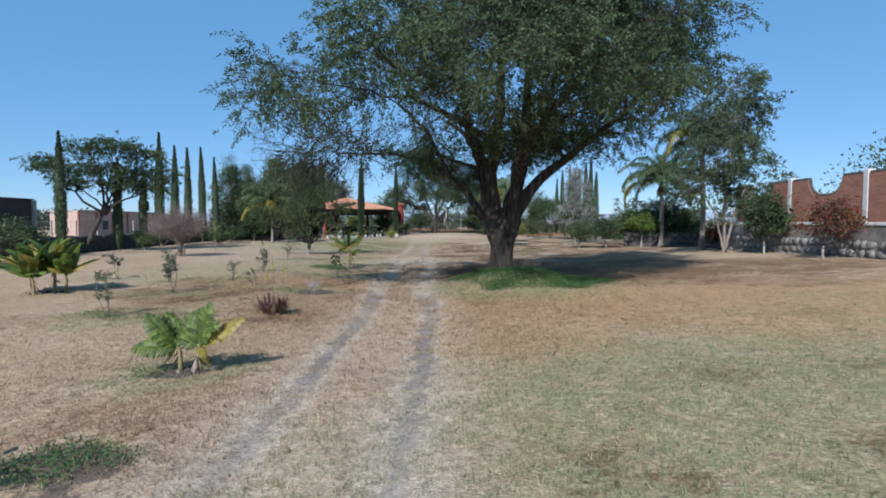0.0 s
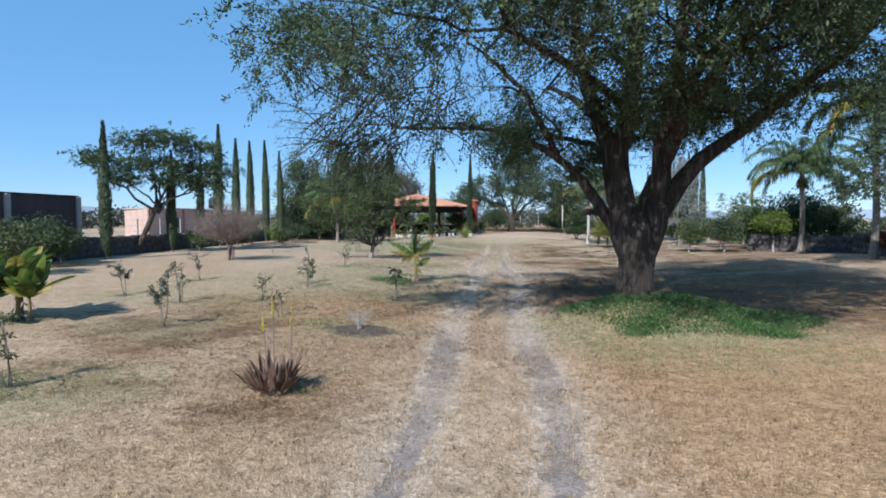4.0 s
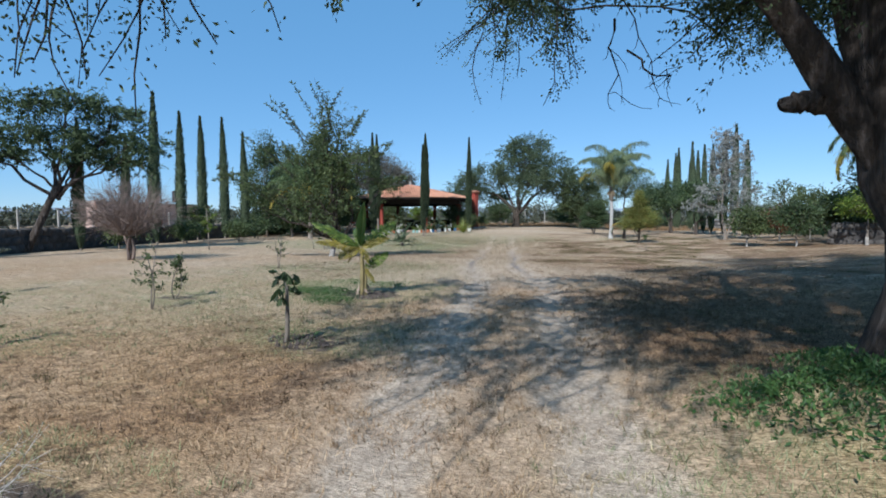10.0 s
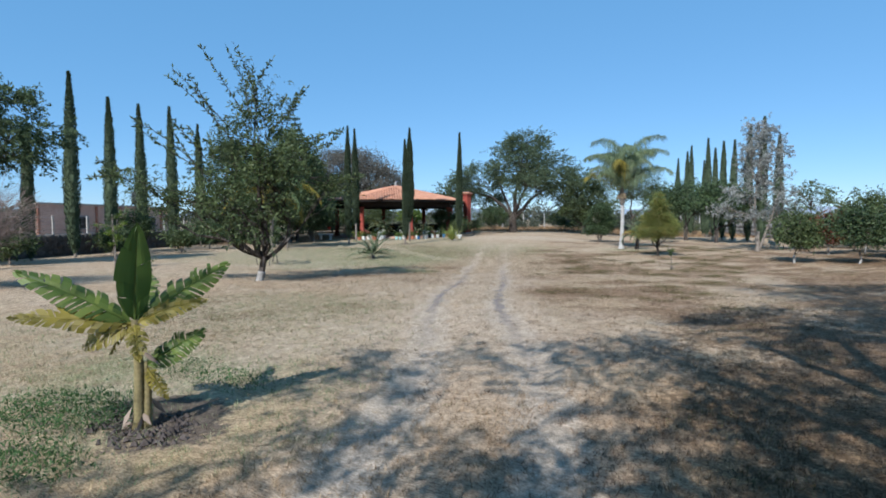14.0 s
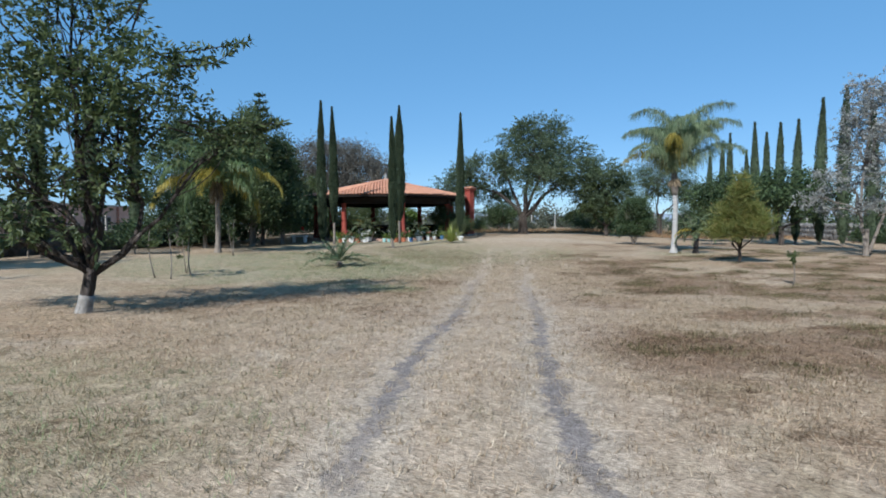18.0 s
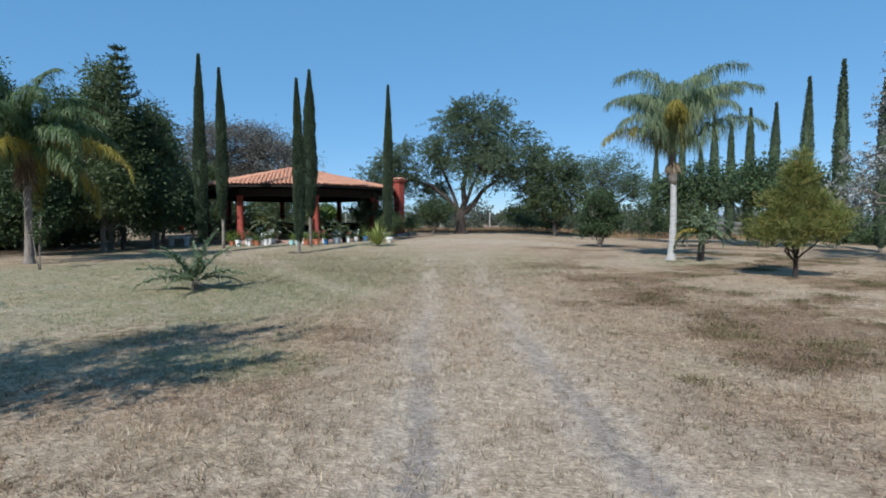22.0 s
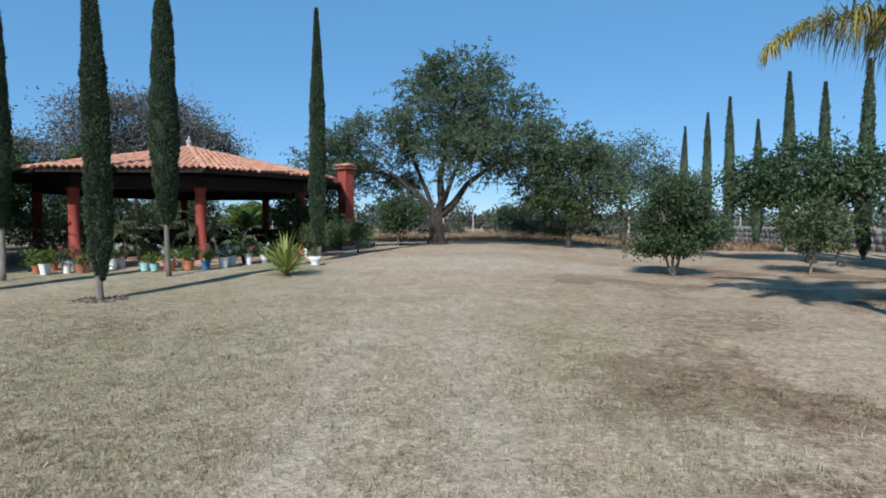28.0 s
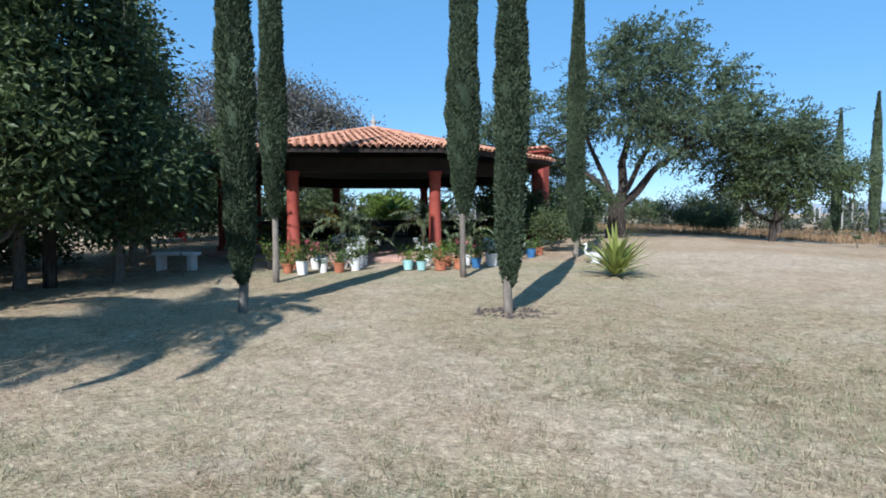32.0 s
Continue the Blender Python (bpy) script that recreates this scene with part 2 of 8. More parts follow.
def brick_mat(name, c1, c2, mortar, scale=1.0):
    m = bpy.data.materials.new(name)
    m.use_nodes = True
    nt = m.node_tree
    p = nt.nodes["Principled BSDF"]
    v = coords(nt)
    sx = nt.nodes.new("ShaderNodeSeparateXYZ")
    nt.links.new(v, sx.inputs[0])
    cx = nt.nodes.new("ShaderNodeCombineXYZ")
    nt.links.new(mathn(nt, "ADD", sx.outputs[0], sx.outputs[1]), cx.inputs[0])
    nt.links.new(sx.outputs[2], cx.inputs[1])
    b = nt.nodes.new("ShaderNodeTexBrick")
    b.inputs["Scale"].default_value = scale
    b.inputs["Brick Width"].default_value, b.inputs["Row Height"].default_value, b.inputs["Mortar Size"].default_value = 0.24, 0.07, 0.008
    b.inputs["Color1"].default_value, b.inputs["Color2"].default_value, b.inputs["Mortar"].default_value = (*c1, 1), (*c2, 1), (*mortar, 1)
    nt.links.new(cx.outputs[0], b.inputs["Vector"])
    n = noise_of(nt, 3, 4, 0.6, v)
    c = mixed(nt, b.outputs[0], (0.16, 0.07, 0.05), mathn(nt, "MULTIPLY", n, 0.4))
    nt.links.new(c, p.inputs["Base Color"])
    p.inputs["Roughness"].default_value = 0.95
    bp = nt.nodes.new("ShaderNodeBump")
    bp.inputs["Strength"].default_value = 0.6
    nt.links.new(b.outputs["Fac"], bp.inputs["Height"])
    bp.invert = True
    nt.links.new(bp.outputs[0], p.inputs["Normal"])
    return m


BRICK = brick_mat("red_brick", (0.30, 0.10, 0.06), (0.42, 0.17, 0.10), (0.35, 0.28, 0.23))

# ---- mesh tools ----
rng = np.random.default_rng(7)


class Geo:
    """Gathers vertices and triangles."""

    def __init__(self):
        self.v, self.f, self.n = [], [], 0

    def add(self, v, f):
        v, f = np.asarray(v, float), np.asarray(f, int)
        self.v.append(v)
        self.f.append(f + self.n)
        self.n += len(v)
        return self

    def arrays(self):
        return np.concatenate(self.v), np.concatenate(self.f)


def mesh_of(name, geo, material, smooth=False):
    v, f = geo.arrays() if isinstance(geo, Geo) else geo
    me = bpy.data.meshes.new(name)
    me.vertices.add(len(v))
    me.vertices.foreach_set("co", np.asarray(v, np.float32).ravel())
    me.loops.add(f.size)
    me.loops.foreach_set("vertex_index", np.asarray(f, np.int32).ravel())
    me.polygons.add(len(f))
    me.polygons.foreach_set("loop_start", np.arange(0, f.size, 3, dtype=np.int32))
    me.polygons.foreach_set("use_smooth", np.full(len(f), smooth))
    me.update(calc_edges=True)
    me.materials.append(material)
    return me


def part(name, geo, material, parent=None, label="", smooth=False, at=None):
    me = geo if isinstance(geo, bpy.types.Mesh) else mesh_of(name, geo, material, smooth)
    ob = new(name, me)
    if parent is not None:
        ob.parent = parent
    if at is not None:
        ob.matrix_basis = at
    return tagged(ob, label)


def thing(name, m, label, category, group="", kind=""):
    e = new(name)
    e.empty_display_size = 0.2
    e.matrix_basis = m
    return tagged(e, label, category, group, kind)


def frames_along(p):
    t = np.gradient(p, axis=0)
    t /= np.linalg.norm(t, axis=1)[:, None] + 1e-9
    ref = np.where(np.abs(t[:, 2:3]) > 0.9, np.array([[1.0, 0, 0]]), np.array([[0, 0, 1.0]]))
    a = np.cross(t, ref)
    a /= np.linalg.norm(a, axis=1)[:, None] + 1e-9
    return t, a, np.cross(t, a)


def tube(geo, p, r, sides=7, lump=0.0):
    p = np.asarray(p, float)
    r = np.broadcast_to(np.asarray(r, float), (len(p),))
    if sides < 6:
        t, a, b = frames_along(p)
    else:  # steady reference so that the skin does not twist
        t = np.gradient(p, axis=0)
        t /= np.linalg.norm(t, axis=1)[:, None] + 1e-9
        ref = np.array([0.31, 0.95, 0.0]) if abs(t[0][1]) < 0.8 else np.array([1.0, 0, 0])
        a = np.cross(t, ref)
        a /= np.linalg.norm(a, axis=1)[:, None] + 1e-9
        b = np.cross(t, a)
    th = np.linspace(0, 2 * np.pi, sides, endpoint=False)
    k = 1.0
    if lump:
        k = 1 + lump * rng.normal(size=(len(p), sides, 1)) + lump * 1.2 * np.sin(th * 3 + 1)[None, :, None]
    v = p[:, None] + r[:, None, None] * k * (np.cos(th)[None, :, None] * a[:, None] + np.sin(th)[None, :, None] * b[:, None])
    n = len(p)
    i = np.arange(n - 1)[:, None] * sides
    j = np.arange(sides)[None]
    q0, q1 = (i + j).ravel(), (i + (j + 1) % sides).ravel()
    f = np.concatenate([np.stack([q0, q1, q1 + sides], 1), np.stack([q0, q1 + sides, q0 + sides], 1)])
    v = np.concatenate([v.reshape(-1, 3), p[[0, -1]]])
    m = n * sides
    jj = np.arange(sides)
    f = np.concatenate([f, np.stack([np.full(sides, m), (jj + 1) % sides, jj], 1),
                        np.stack([np.full(sides, m + 1), m - sides + jj, m - sides + (jj + 1) % sides], 1)])
    geo.add(v, f)


def bole(geo, p, r, sides=22, amp=0.16, shift=0.0, root=0.0):
    """A stem with furrowed, twisting bark ridges."""
    p = np.asarray(p, float)
    n = max(24, int(10 * np.linalg.norm(np.diff(p, axis=0), axis=1).sum()))
    u = np.linspace(0, len(p) - 1, n)
    q = np.stack([np.interp(u, np.arange(len(p)), p[:, k]) for k in range(3)], 1)
    for _ in range(4):
        q[1:-1] = (q[:-2] + 2 * q[1:-1] + q[2:]) / 4
    rr = np.interp(u, np.arange(len(p)), np.broadcast_to(r, (len(p),)) if np.ndim(r) == 0 or len(r) == len(p) else np.linspace(r[0], r[1], len(p)))
    rr = rr * np.interp(np.linspace(0, 1, n), [0, root, 1], [0.5 if root else 1.0, 1.0, 1.0])
    t = np.gradient(q, axis=0)
    t /= np.linalg.norm(t, axis=1)[:, None] + 1e-9
    a = np.cross(t, np.array([0.31, 0.95, 0.0]))
    a /= np.linalg.norm(a, axis=1)[:, None] + 1e-9
    b = np.cross(t, a)
    th = np.linspace(0, 2 * np.pi, sides, endpoint=False)
    k = np.array([[1 + amp * (1.5 * noise.noise((1.3 * math.cos(h + 0.25 * z), 1.3 * math.sin(h + 0.25 * z), 0.55 * z + shift)) + 0.9 * noise.noise((3.6 * math.cos(h + 0.2 * z), 3.6 * math.sin(h + 0.2 * z), 0.9 * z + shift + 9)))
                   for h in th] for z in q[:, 2] * 1.6])
    v = q[:, None] + (rr[:, None] * k)[..., None] * (np.cos(th)[None, :, None] * a[:, None] + np.sin(th)[None, :, None] * b[:, None])
    i = np.arange(n - 1)[:, None] * sides
    j = np.arange(sides)[None]
    q0, q1 = (i + j).ravel(), (i + (j + 1) % sides).ravel()
    geo.add(v.reshape(-1, 3), np.concatenate([np.stack([q0, q1, q1 + sides], 1), np.stack([q0, q1 + sides, q0 + sides], 1)]))


def leaves(geo, p, d, length, width, fold=0.15, droop=0.0):
    """Many leaves at once: a folded blade of four corners each."""
    n = len(p)
    if n == 0:
        return
    d = d / (np.linalg.norm(d, axis=1)[:, None] + 1e-9)
    s = np.cross(d, rng.normal(size=(n, 3)))
    s /= np.linalg.norm(s, axis=1)[:, None] + 1e-9
    up = np.cross(s, d)
    L = np.broadcast_to(length, (n,))[:, None]
    W = np.broadcast_to(width, (n,))[:, None]
    tip = p + d * L + np.array([0, 0, -1.0]) * L * droop
    mid = p + d * L * 0.45
    a, b = mid + s * W / 2 + up * W * fold, mid - s * W / 2 + up * W * fold
    v = np.stack([p, a, tip, b], 1).reshape(-1, 3)
    k = np.arange(n) * 4
    geo.add(v, np.concatenate([np.stack([k, k + 1, k + 2], 1), np.stack([k, k + 2, k + 3], 1)]))


def box(geo, c, s, rz=0.0):
    x, y, z = np.array(s) / 2
    v = np.array([[i * x, j * y, k * z] for k in (-1, 1) for j in (-1, 1) for i in (-1, 1)], float)
    ca_, sa_ = math.cos(rz), math.sin(rz)
    v = v @ np.array([[ca_, sa_, 0], [-sa_, ca_, 0], [0, 0, 1]]) + np.array(c)
    q = [(0, 2, 3, 1), (4, 5, 7, 6), (0, 1, 5, 4), (2, 6, 7, 3), (0, 4, 6, 2), (1, 3, 7, 5)]
    geo.add(v, np.array([t for a, b, c_, d in q for t in ((a, b, c_), (a, c_, d))]))
    return geo


def bevel_box(s, bevel=0.02, segments=2):
    bm = bmesh.new()
    bmesh.ops.create_cube(bm, size=1)
    bmesh.ops.scale(bm, vec=s, verts=bm.verts)
    bmesh.ops.bevel(bm, geom=bm.edges[:], offset=bevel, segments=segments, affect="EDGES", profile=0.5)
    bmesh.ops.triangulate(bm, faces=bm.faces)
    v = np.array([q.co[:] for q in bm.verts])
    f = np.array([[q.index for q in t.verts] for t in bm.faces])
    bm.free()
    return v, f


def lathe(geo, profile, sides=16, at=(0, 0, 0)):
    p = np.array(profile, float)
    th = np.linspace(0, 2 * np.pi, sides, endpoint=False)
    v = np.stack([p[:, None, 0] * np.cos(th), p[:, None, 0] * np.sin(th), np.repeat(p[:, 1:2], sides, 1)], 2)
    n = len(p)
    i = np.arange(n - 1)[:, None] * sides
    j = np.arange(sides)[None]
    q0, q1 = (i + j).ravel(), (i + (j + 1) % sides).ravel()
    f = np.concatenate([np.stack([q0, q1, q1 + sides], 1), np.stack([q0, q1 + sides, q0 + sides], 1)])
    geo.add(v.reshape(-1, 3) + np.array(at), f)
    return geo


def sphere_dirs(n):
    d = rng.normal(size=(n, 3))
    return d / np.linalg.norm(d, axis=1)[:, None]


def curve_pts(a, b, bend, n=6):
    """A bowed line from a to b."""
    a, b = np.array(a, float), np.array(b, float)
    t = np.linspace(0, 1, n)[:, None]
    return a + (b - a) * t + np.array(bend) * (4 * t * (1 - t))


def smooth01(t):
    t = np.clip(t, 0, 1)
    return t * t * (3 - 2 * t)


def gz(x, y):
    """Height of the ground: a gentle rise to the wall side and behind the pavilion lawn, a hollow halfway along the track."""
    x, y = np.asarray(x, float), np.asarray(y, float)
    r = 0.055 * np.log1p(np.exp(np.clip((x + 4) * 1.2, -30, 30))) / 1.2 * (1 - 0.6 * smooth01((y - 26) / 20))
    mound = 0.36 * np.exp(-(((x + 3.6) / 1.5) ** 2 + ((y - 15.6) / 1.45) ** 2) ** 1.5)
    dip = -0.24 * np.exp(-((y - 35.5) / 7.5) ** 2) * smooth01((x + 27) / 6) * (1 - smooth01((x + 5) / 6))
    return np.minimum(r, 0.8) + mound + dip + 0.40 * smooth01((y - 44) / 20) * smooth01((-13 - x) / 9)


def on_ground(x, y, rz=0.0, s=1.0, dz=0.0):
    m = pose(x, y, float(gz(x, y)) + dz, 0, 0, rz)
    return m @ Matrix.Diagonal((s, s, s, 1)) if s != 1.0 else m

# shed brick, with the shade on its face put into the colour
SHADED_BRICK = surface("shaded_brick_wall", (0.048, 0.038, 0.042), (0.09, 0.072, 0.078), 2, 30, 0.8, 0.3)

# ---- ground: one sheet, fine near the way and coarse to the horizon ----
ROAD = np.array([(0.6, -6), (-0.6, -2.5), (-2.0, 2.5), (-3.12, 5.85), (-3.68, 7.25), (-4.25, 9.05), (-4.84, 10.6), (-5.6, 12.3), (-6.75, 15), (-7.6, 17.6), (-8.8, 21), (-9.6, 22.9),
                 (-10.45, 24.5), (-11.07, 25.75), (-11.5, 26.7), (-12.25, 28.66), (-13.0, 31), (-13.65, 32.7), (-14.6, 35), (-15.5, 37.6), (-16.8, 41), (-18.6, 46), (-20.2, 52), (-21.3, 60), (-22, 75)], float)


def road_offset(x, y):
    """Signed distance to the middle of the cart track."""
    p = np.stack([x, y], 1)
    best = np.full(len(p), 1e9)
    sign = np.ones(len(p))
    for a, b in zip(ROAD[:-1], ROAD[1:]):
        d = b - a
        t = np.clip(((p - a) @ d) / (d @ d), 0, 1)
        q = p - (a + t[:, None] * d)
        r = np.linalg.norm(q, axis=1)
        s = np.sign(q[:, 1] * d[0] - q[:, 0] * d[1])
        sign = np.where(r < best, s, sign)
        best = np.minimum(best, r)
    return best * -sign


def steps(lo, hi, fine, far, grow=1.25):
    m = list(np.arange(lo, hi + 1e-6, fine))
    d, a, b = fine, m[0], m[-1]
    left, right = [], []
    while b < far:
        d *= grow
        a, b = a - d, b + d
        left.append(a)
        right.append(b)
    return np.array(left[::-1] + m + right)


gx, gy = steps(-40, 12, 0.32, 1500), steps(-4, 70, 0.32, 1500)
X, Y = np.meshgrid(gx, gy)
xs, ys = X.ravel(), Y.ravel()
off = road_offset(xs, ys)
wob = np.array([noise.noise((a * 0.9, b * 0.9, 0.3)) for a, b in zip(xs, ys)])
wob2 = np.array([noise.noise((a * 0.23, b * 0.23, 4.3)) for a, b in zip(xs, ys)])
near = np.exp(-(np.maximum(0, np.hypot(xs + 14, ys - 33) - 45) / 30) ** 2)
zs = gz(xs, ys) + near * (0.022 * wob + 0.03 * wob2)
rut = np.exp(-((np.abs(off) - 0.65) / 0.22) ** 2)
zs -= 0.035 * rut * (1 - smooth01((ys - 34) / 6))
nx = len(gx)
i = np.arange(len(gy) - 1)[:, None] * nx + np.arange(nx - 1)[None]
i = i.ravel()
gm = mesh_of("ground", (np.stack([xs, ys, zs], 1), np.concatenate([np.stack([i, i + 1, i + nx + 1], 1), np.stack([i, i + nx + 1, i + nx], 1)])),
             surface("ground_base", (0.3, 0.2, 0.1), (0.4, 0.3, 0.2)), True)


def vertex_values(me, name, values):
    at = me.attributes.new(name, "FLOAT", "POINT")
    at.data.foreach_set("value", np.asarray(values, np.float32))


def blob(cx, cy, rx, ry=None, soft=0.35):
    ry = ry or rx
    r = np.sqrt(((xs - cx) / rx) ** 2 + ((ys - cy) / ry) ** 2) + 0.25 * wob + 0.2 * wob2
    return 1 - smooth01((r - (1 - soft)) / (2 * soft))


# watered rings round the young plants
SITES = ((-11.4, 10.9), (-12.35, 14.2), (-13.75, 17.55), (-16.35, 22.7), (-17.3, 16.4), (-9.7, 7.7), (-16.1, 13.2), (-13.7, 13.0), (-9.5, 15.8), (-5.3, 5.15), (-10.85, 19.05), (-14.6, 9.9))
ring_green = np.maximum.reduce([blob(x, y, 0.9, 0.6) * 0.85 for x, y in SITES])
ring_soil = np.maximum.reduce([blob(x, y, 0.42, 0.3) * 0.6 for x, y in SITES])

# green, brown and bare-soil areas of the lawn
gold = np.maximum.reduce([blob(1.4, 11.6, 7.0, 3.6) * 0.85, blob(-2.0, 8.4, 2.2, 2.2) * 0.8, blob(-6.2, 11.5, 1.0, 3.0) * 0.5, blob(-11.5, 14.2, 3.6, 2.2) * 0.45, blob(-7.5, 8.5, 4.5, 4.5) * 0.35, blob(-4.0, 11.5, 2.6, 4.0) * 0.5, blob(-1.5, 5.5, 2.0, 3.0) * 0.3])
green = np.maximum.reduce([ring_green, blob(2.0, 5.4, 3.8, 3.6) * 0.95, blob(4.5, 10, 3, 1.6) * 0.9, blob(-3.2, 14.3, 2.6, 2.2), blob(-1.2, 3.2, 1.6, 2.4) * 0.6, blob(-10.8, 19.3, 1.4, 1.0), blob(-9.6, 16.2, 1.2, 0.8) * 0.7,
                           blob(-9.5, 7.7, 1.3) * 0.7, blob(-13.7, 17.6, 0.9) * 0.8, blob(-16, 13.3, 1.2) * 0.6, blob(-13.3, 13.6, 1.3) * 0.6, blob(-5.3, 5.0, 0.9) * 0.7,
                           blob(-14.5, 22.0, 3.6, 3.6) * 0.3, blob(-24, 37, 6, 6) * 0.7, blob(-29, 47, 8, 3.5) * 0.35, blob(-20.5, 45, 5, 6) * 0.35, blob(-26, 51, 4, 3) * 0.5, blob(-11.4, 47.5, 1.4) * 0.6, blob(-11, 12.5, 0.9) * 0.6, blob(-8.3, 12.3, 1.1, 0.7) * 0.8, blob(-11.6, 20.0, 1.9, 1.1), blob(-30.5, 50.3, 3.6, 1.0) * 0.8, blob(-26, 53.2, 2.4, 1.0) * 0.7, blob(-19.5, 36.5, 1.6, 0.6) * 0.6, blob(4.8, 12.4, 2.4, 1.0)])
brown = np.maximum.reduce([blob(1.6, 16.9, 6.2, 2.6) * 1.0, blob(0.5, 20.0, 6.0, 3.0) * 0.9, blob(1.0, 11.3, 6.5, 3.0) * 0.25, blob(-3, 19.5, 4, 4) * 0.7, blob(-5.3, 24, 5, 8) * 1.0, blob(2.6, 4.6, 1.4, 0.7) * 0.9, blob(0.6, 6.4, 1.2, 0.5) * 0.8, blob(3.6, 7.0, 1.6, 0.5) * 0.8, blob(-0.2, 3.6, 0.8, 0.5) * 0.8, blob(-10.2, 38, 3.4, 8) * 1.0, blob(-18.5, 41.5, 3.2, 2.2) * 0.25, blob(-13.5, 46, 3, 5) * 0.45, blob(-12.2, 45, 4.2, 4) * 0.9, blob(-11, 13.7, 3.2, 2.6) * 1.0, blob(-16.5, 30.3, 4, 2.0) * 0.5, blob(-24.5, 45, 2.6, 1.2) * 0.5,
                           blob(-6, 46, 6, 5) * 0.9, blob(-13, 55, 6, 4) * 0.8, blob(-8.2, 9.5, 3, 2.6) * 0.7, blob(-6, 52, 8, 6) * 0.7, blob(-7, 33, 4, 4) * 0.6, blob(-21, 41.5, 3, 2) * 0.4, blob(-4.5, 4, 2, 2) * 0.5, blob(-12, 8, 3, 3) * 0.5, blob(-7, 15.5, 1.6, 2.2) * 0.5])
# bare soil; blobs at (-4.05, 2.8) and (-3.4, 2.0) paint a cast shadow
soil = np.maximum.reduce([ring_soil, blob(-4.05, 2.8, 0.7, 0.4) * 0.75, blob(-10.95, 19.3, 0.75, 0.5) * 0.9, blob(-8.0, 12.3, 0.75, 0.45), blob(-10.75, 19.1, 0.55, 0.4) * 0.9, blob(-5.3, 5.1, 0.4) * 0.7, blob(-9.3, 15.9, 0.55, 0.4) * 0.6, blob(-25.5, 47.4, 0.8, 0.5) * 0.5, blob(-3.4, 2.0, 0.7) * 0.8])
def along(points, half):
    """A trodden path through the given points."""
    d = np.full(len(xs), 1e9)
    q = np.stack([xs, ys], 1)
    for a, b in zip(np.array(points[:-1], float), np.array(points[1:], float)):
        t = np.clip(((q - a) @ (b - a)) / ((b - a) @ (b - a)), 0, 1)
        d = np.minimum(d, np.linalg.norm(q - a - t[:, None] * (b - a), axis=1))
    return 1 - smooth01((d + 0.12 * wob - half * 0.5) / (half * 1.2))


pale = np.maximum.reduce([along([(-28.6, 50.6), (-28.2, 47.6), (-27.2, 46.0), (-26.1, 45.0), (-25.3, 44.2), (-24.4, 43.5), (-21.6, 41.1), (-19.3, 39.4), (-17.8, 38.4)], 0.36) * 0.62, blob(-25.6, 42.9, 1.0, 0.6) * 0.5, blob(-27.5, 43.0, 1.6, 0.8) * 0.35, blob(-19.5, 56, 4.5, 2.2), blob(-22, 55, 2.5, 2.0) * 0.9, blob(-11, 23, 1.8, 5) * 0.6, blob(-9.6, 23.5, 2.2, 3.0) * 0.7, blob(-26.3, 44.2, 1.1, 1.2) * 0.7, blob(-28, 46.5, 0.5, 2.5) * 0.5, blob(-13, 30, 2, 5) * 0.5])
rut_half = np.interp(ys, [0, 5, 8, 9.5, 11, 13, 20, 24, 30, 36], [0.10, 0.11, 0.12, 0.15, 0.2, 0.2, 0.13, 0.085, 0.09, 0.11])
rut_dark = np.interp(ys, [0, 4.5, 6.3, 9.0, 9.8, 10.6, 12.0, 13.2, 21, 24, 26.5, 30.5, 33, 35, 38], [0.2, 0.6, 1.0, 0.8, 0.3, 0.85, 0.8, 0.1, 0.1, 0.3, 1.0, 0.9, 0.5, 0.4, 0.0])
dust = np.interp(ys, [0, 8.5, 11.5, 13, 20, 23, 38, 50], [0.35, 0.35, 0.4, 0.55, 0.5, 0.3, 0.25, 0.0])


def rough(scale, shift, octaves=4):
    """Uneven values about zero over the whole lawn."""
    return np.array([sum(noise.noise((a * scale * 2 ** o, b * scale * 2 ** o, shift + o)) * 0.6 ** o for o in range(octaves)) if -45 < a < 15 and -5 < b < 72 else 0.0 for a, b in zip(xs, ys)])


brown = np.maximum.reduce([brown, blob(-1.8, 20.0, 6.2, 5.5) * 1.2, blob(-9.0, 38.0, 4.0, 8.0) * 1.2, blob(-8.5, 30.0, 3.2, 4.0) * 0.9, blob(-23.3, 45.2, 2.4, 1.4) * 0.5, blob(-26.5, 41.5, 2.5, 1.2) * 0.5, blob(-17.6, 34.2, 2.4, 2.0) * 0.5, blob(-14.8, 23.6, 3.2, 2.4) * 0.4, blob(-20.5, 31.5, 3, 1.6) * 0.35])
gold = np.maximum.reduce([gold, blob(-9.8, 13.6, 3.6, 2.2) * 0.7, blob(-3.0, 19.5, 5.0, 4.0) * 0.8, blob(-8.3, 19.5, 2.6, 3.2) * 0.6, 0.24 * (1 - smooth01((ys - 16) / 7)), blob(2.0, 11.8, 7.5, 3.4) * 0.9, blob(-5.6, 14.2, 0.8, 2.6) * 0.5])
green = np.maximum.reduce([green, blob(-14.4, 24.3, 2.6, 2.0) * 0.35, blob(-14.5, 17.0, 4.5, 3.2) * 0.42, blob(-8.9, 12.5, 0.8, 0.5) * 0.9, blob(-11.8, 10.6, 1.5, 0.8) * 0.7, blob(2.5, 4.6, 4.2, 3.6), blob(-17.2, 33.3, 1.0, 0.7) * 0.7, blob(-22.0, 45.0, 3.4, 2.6) * 0.42])
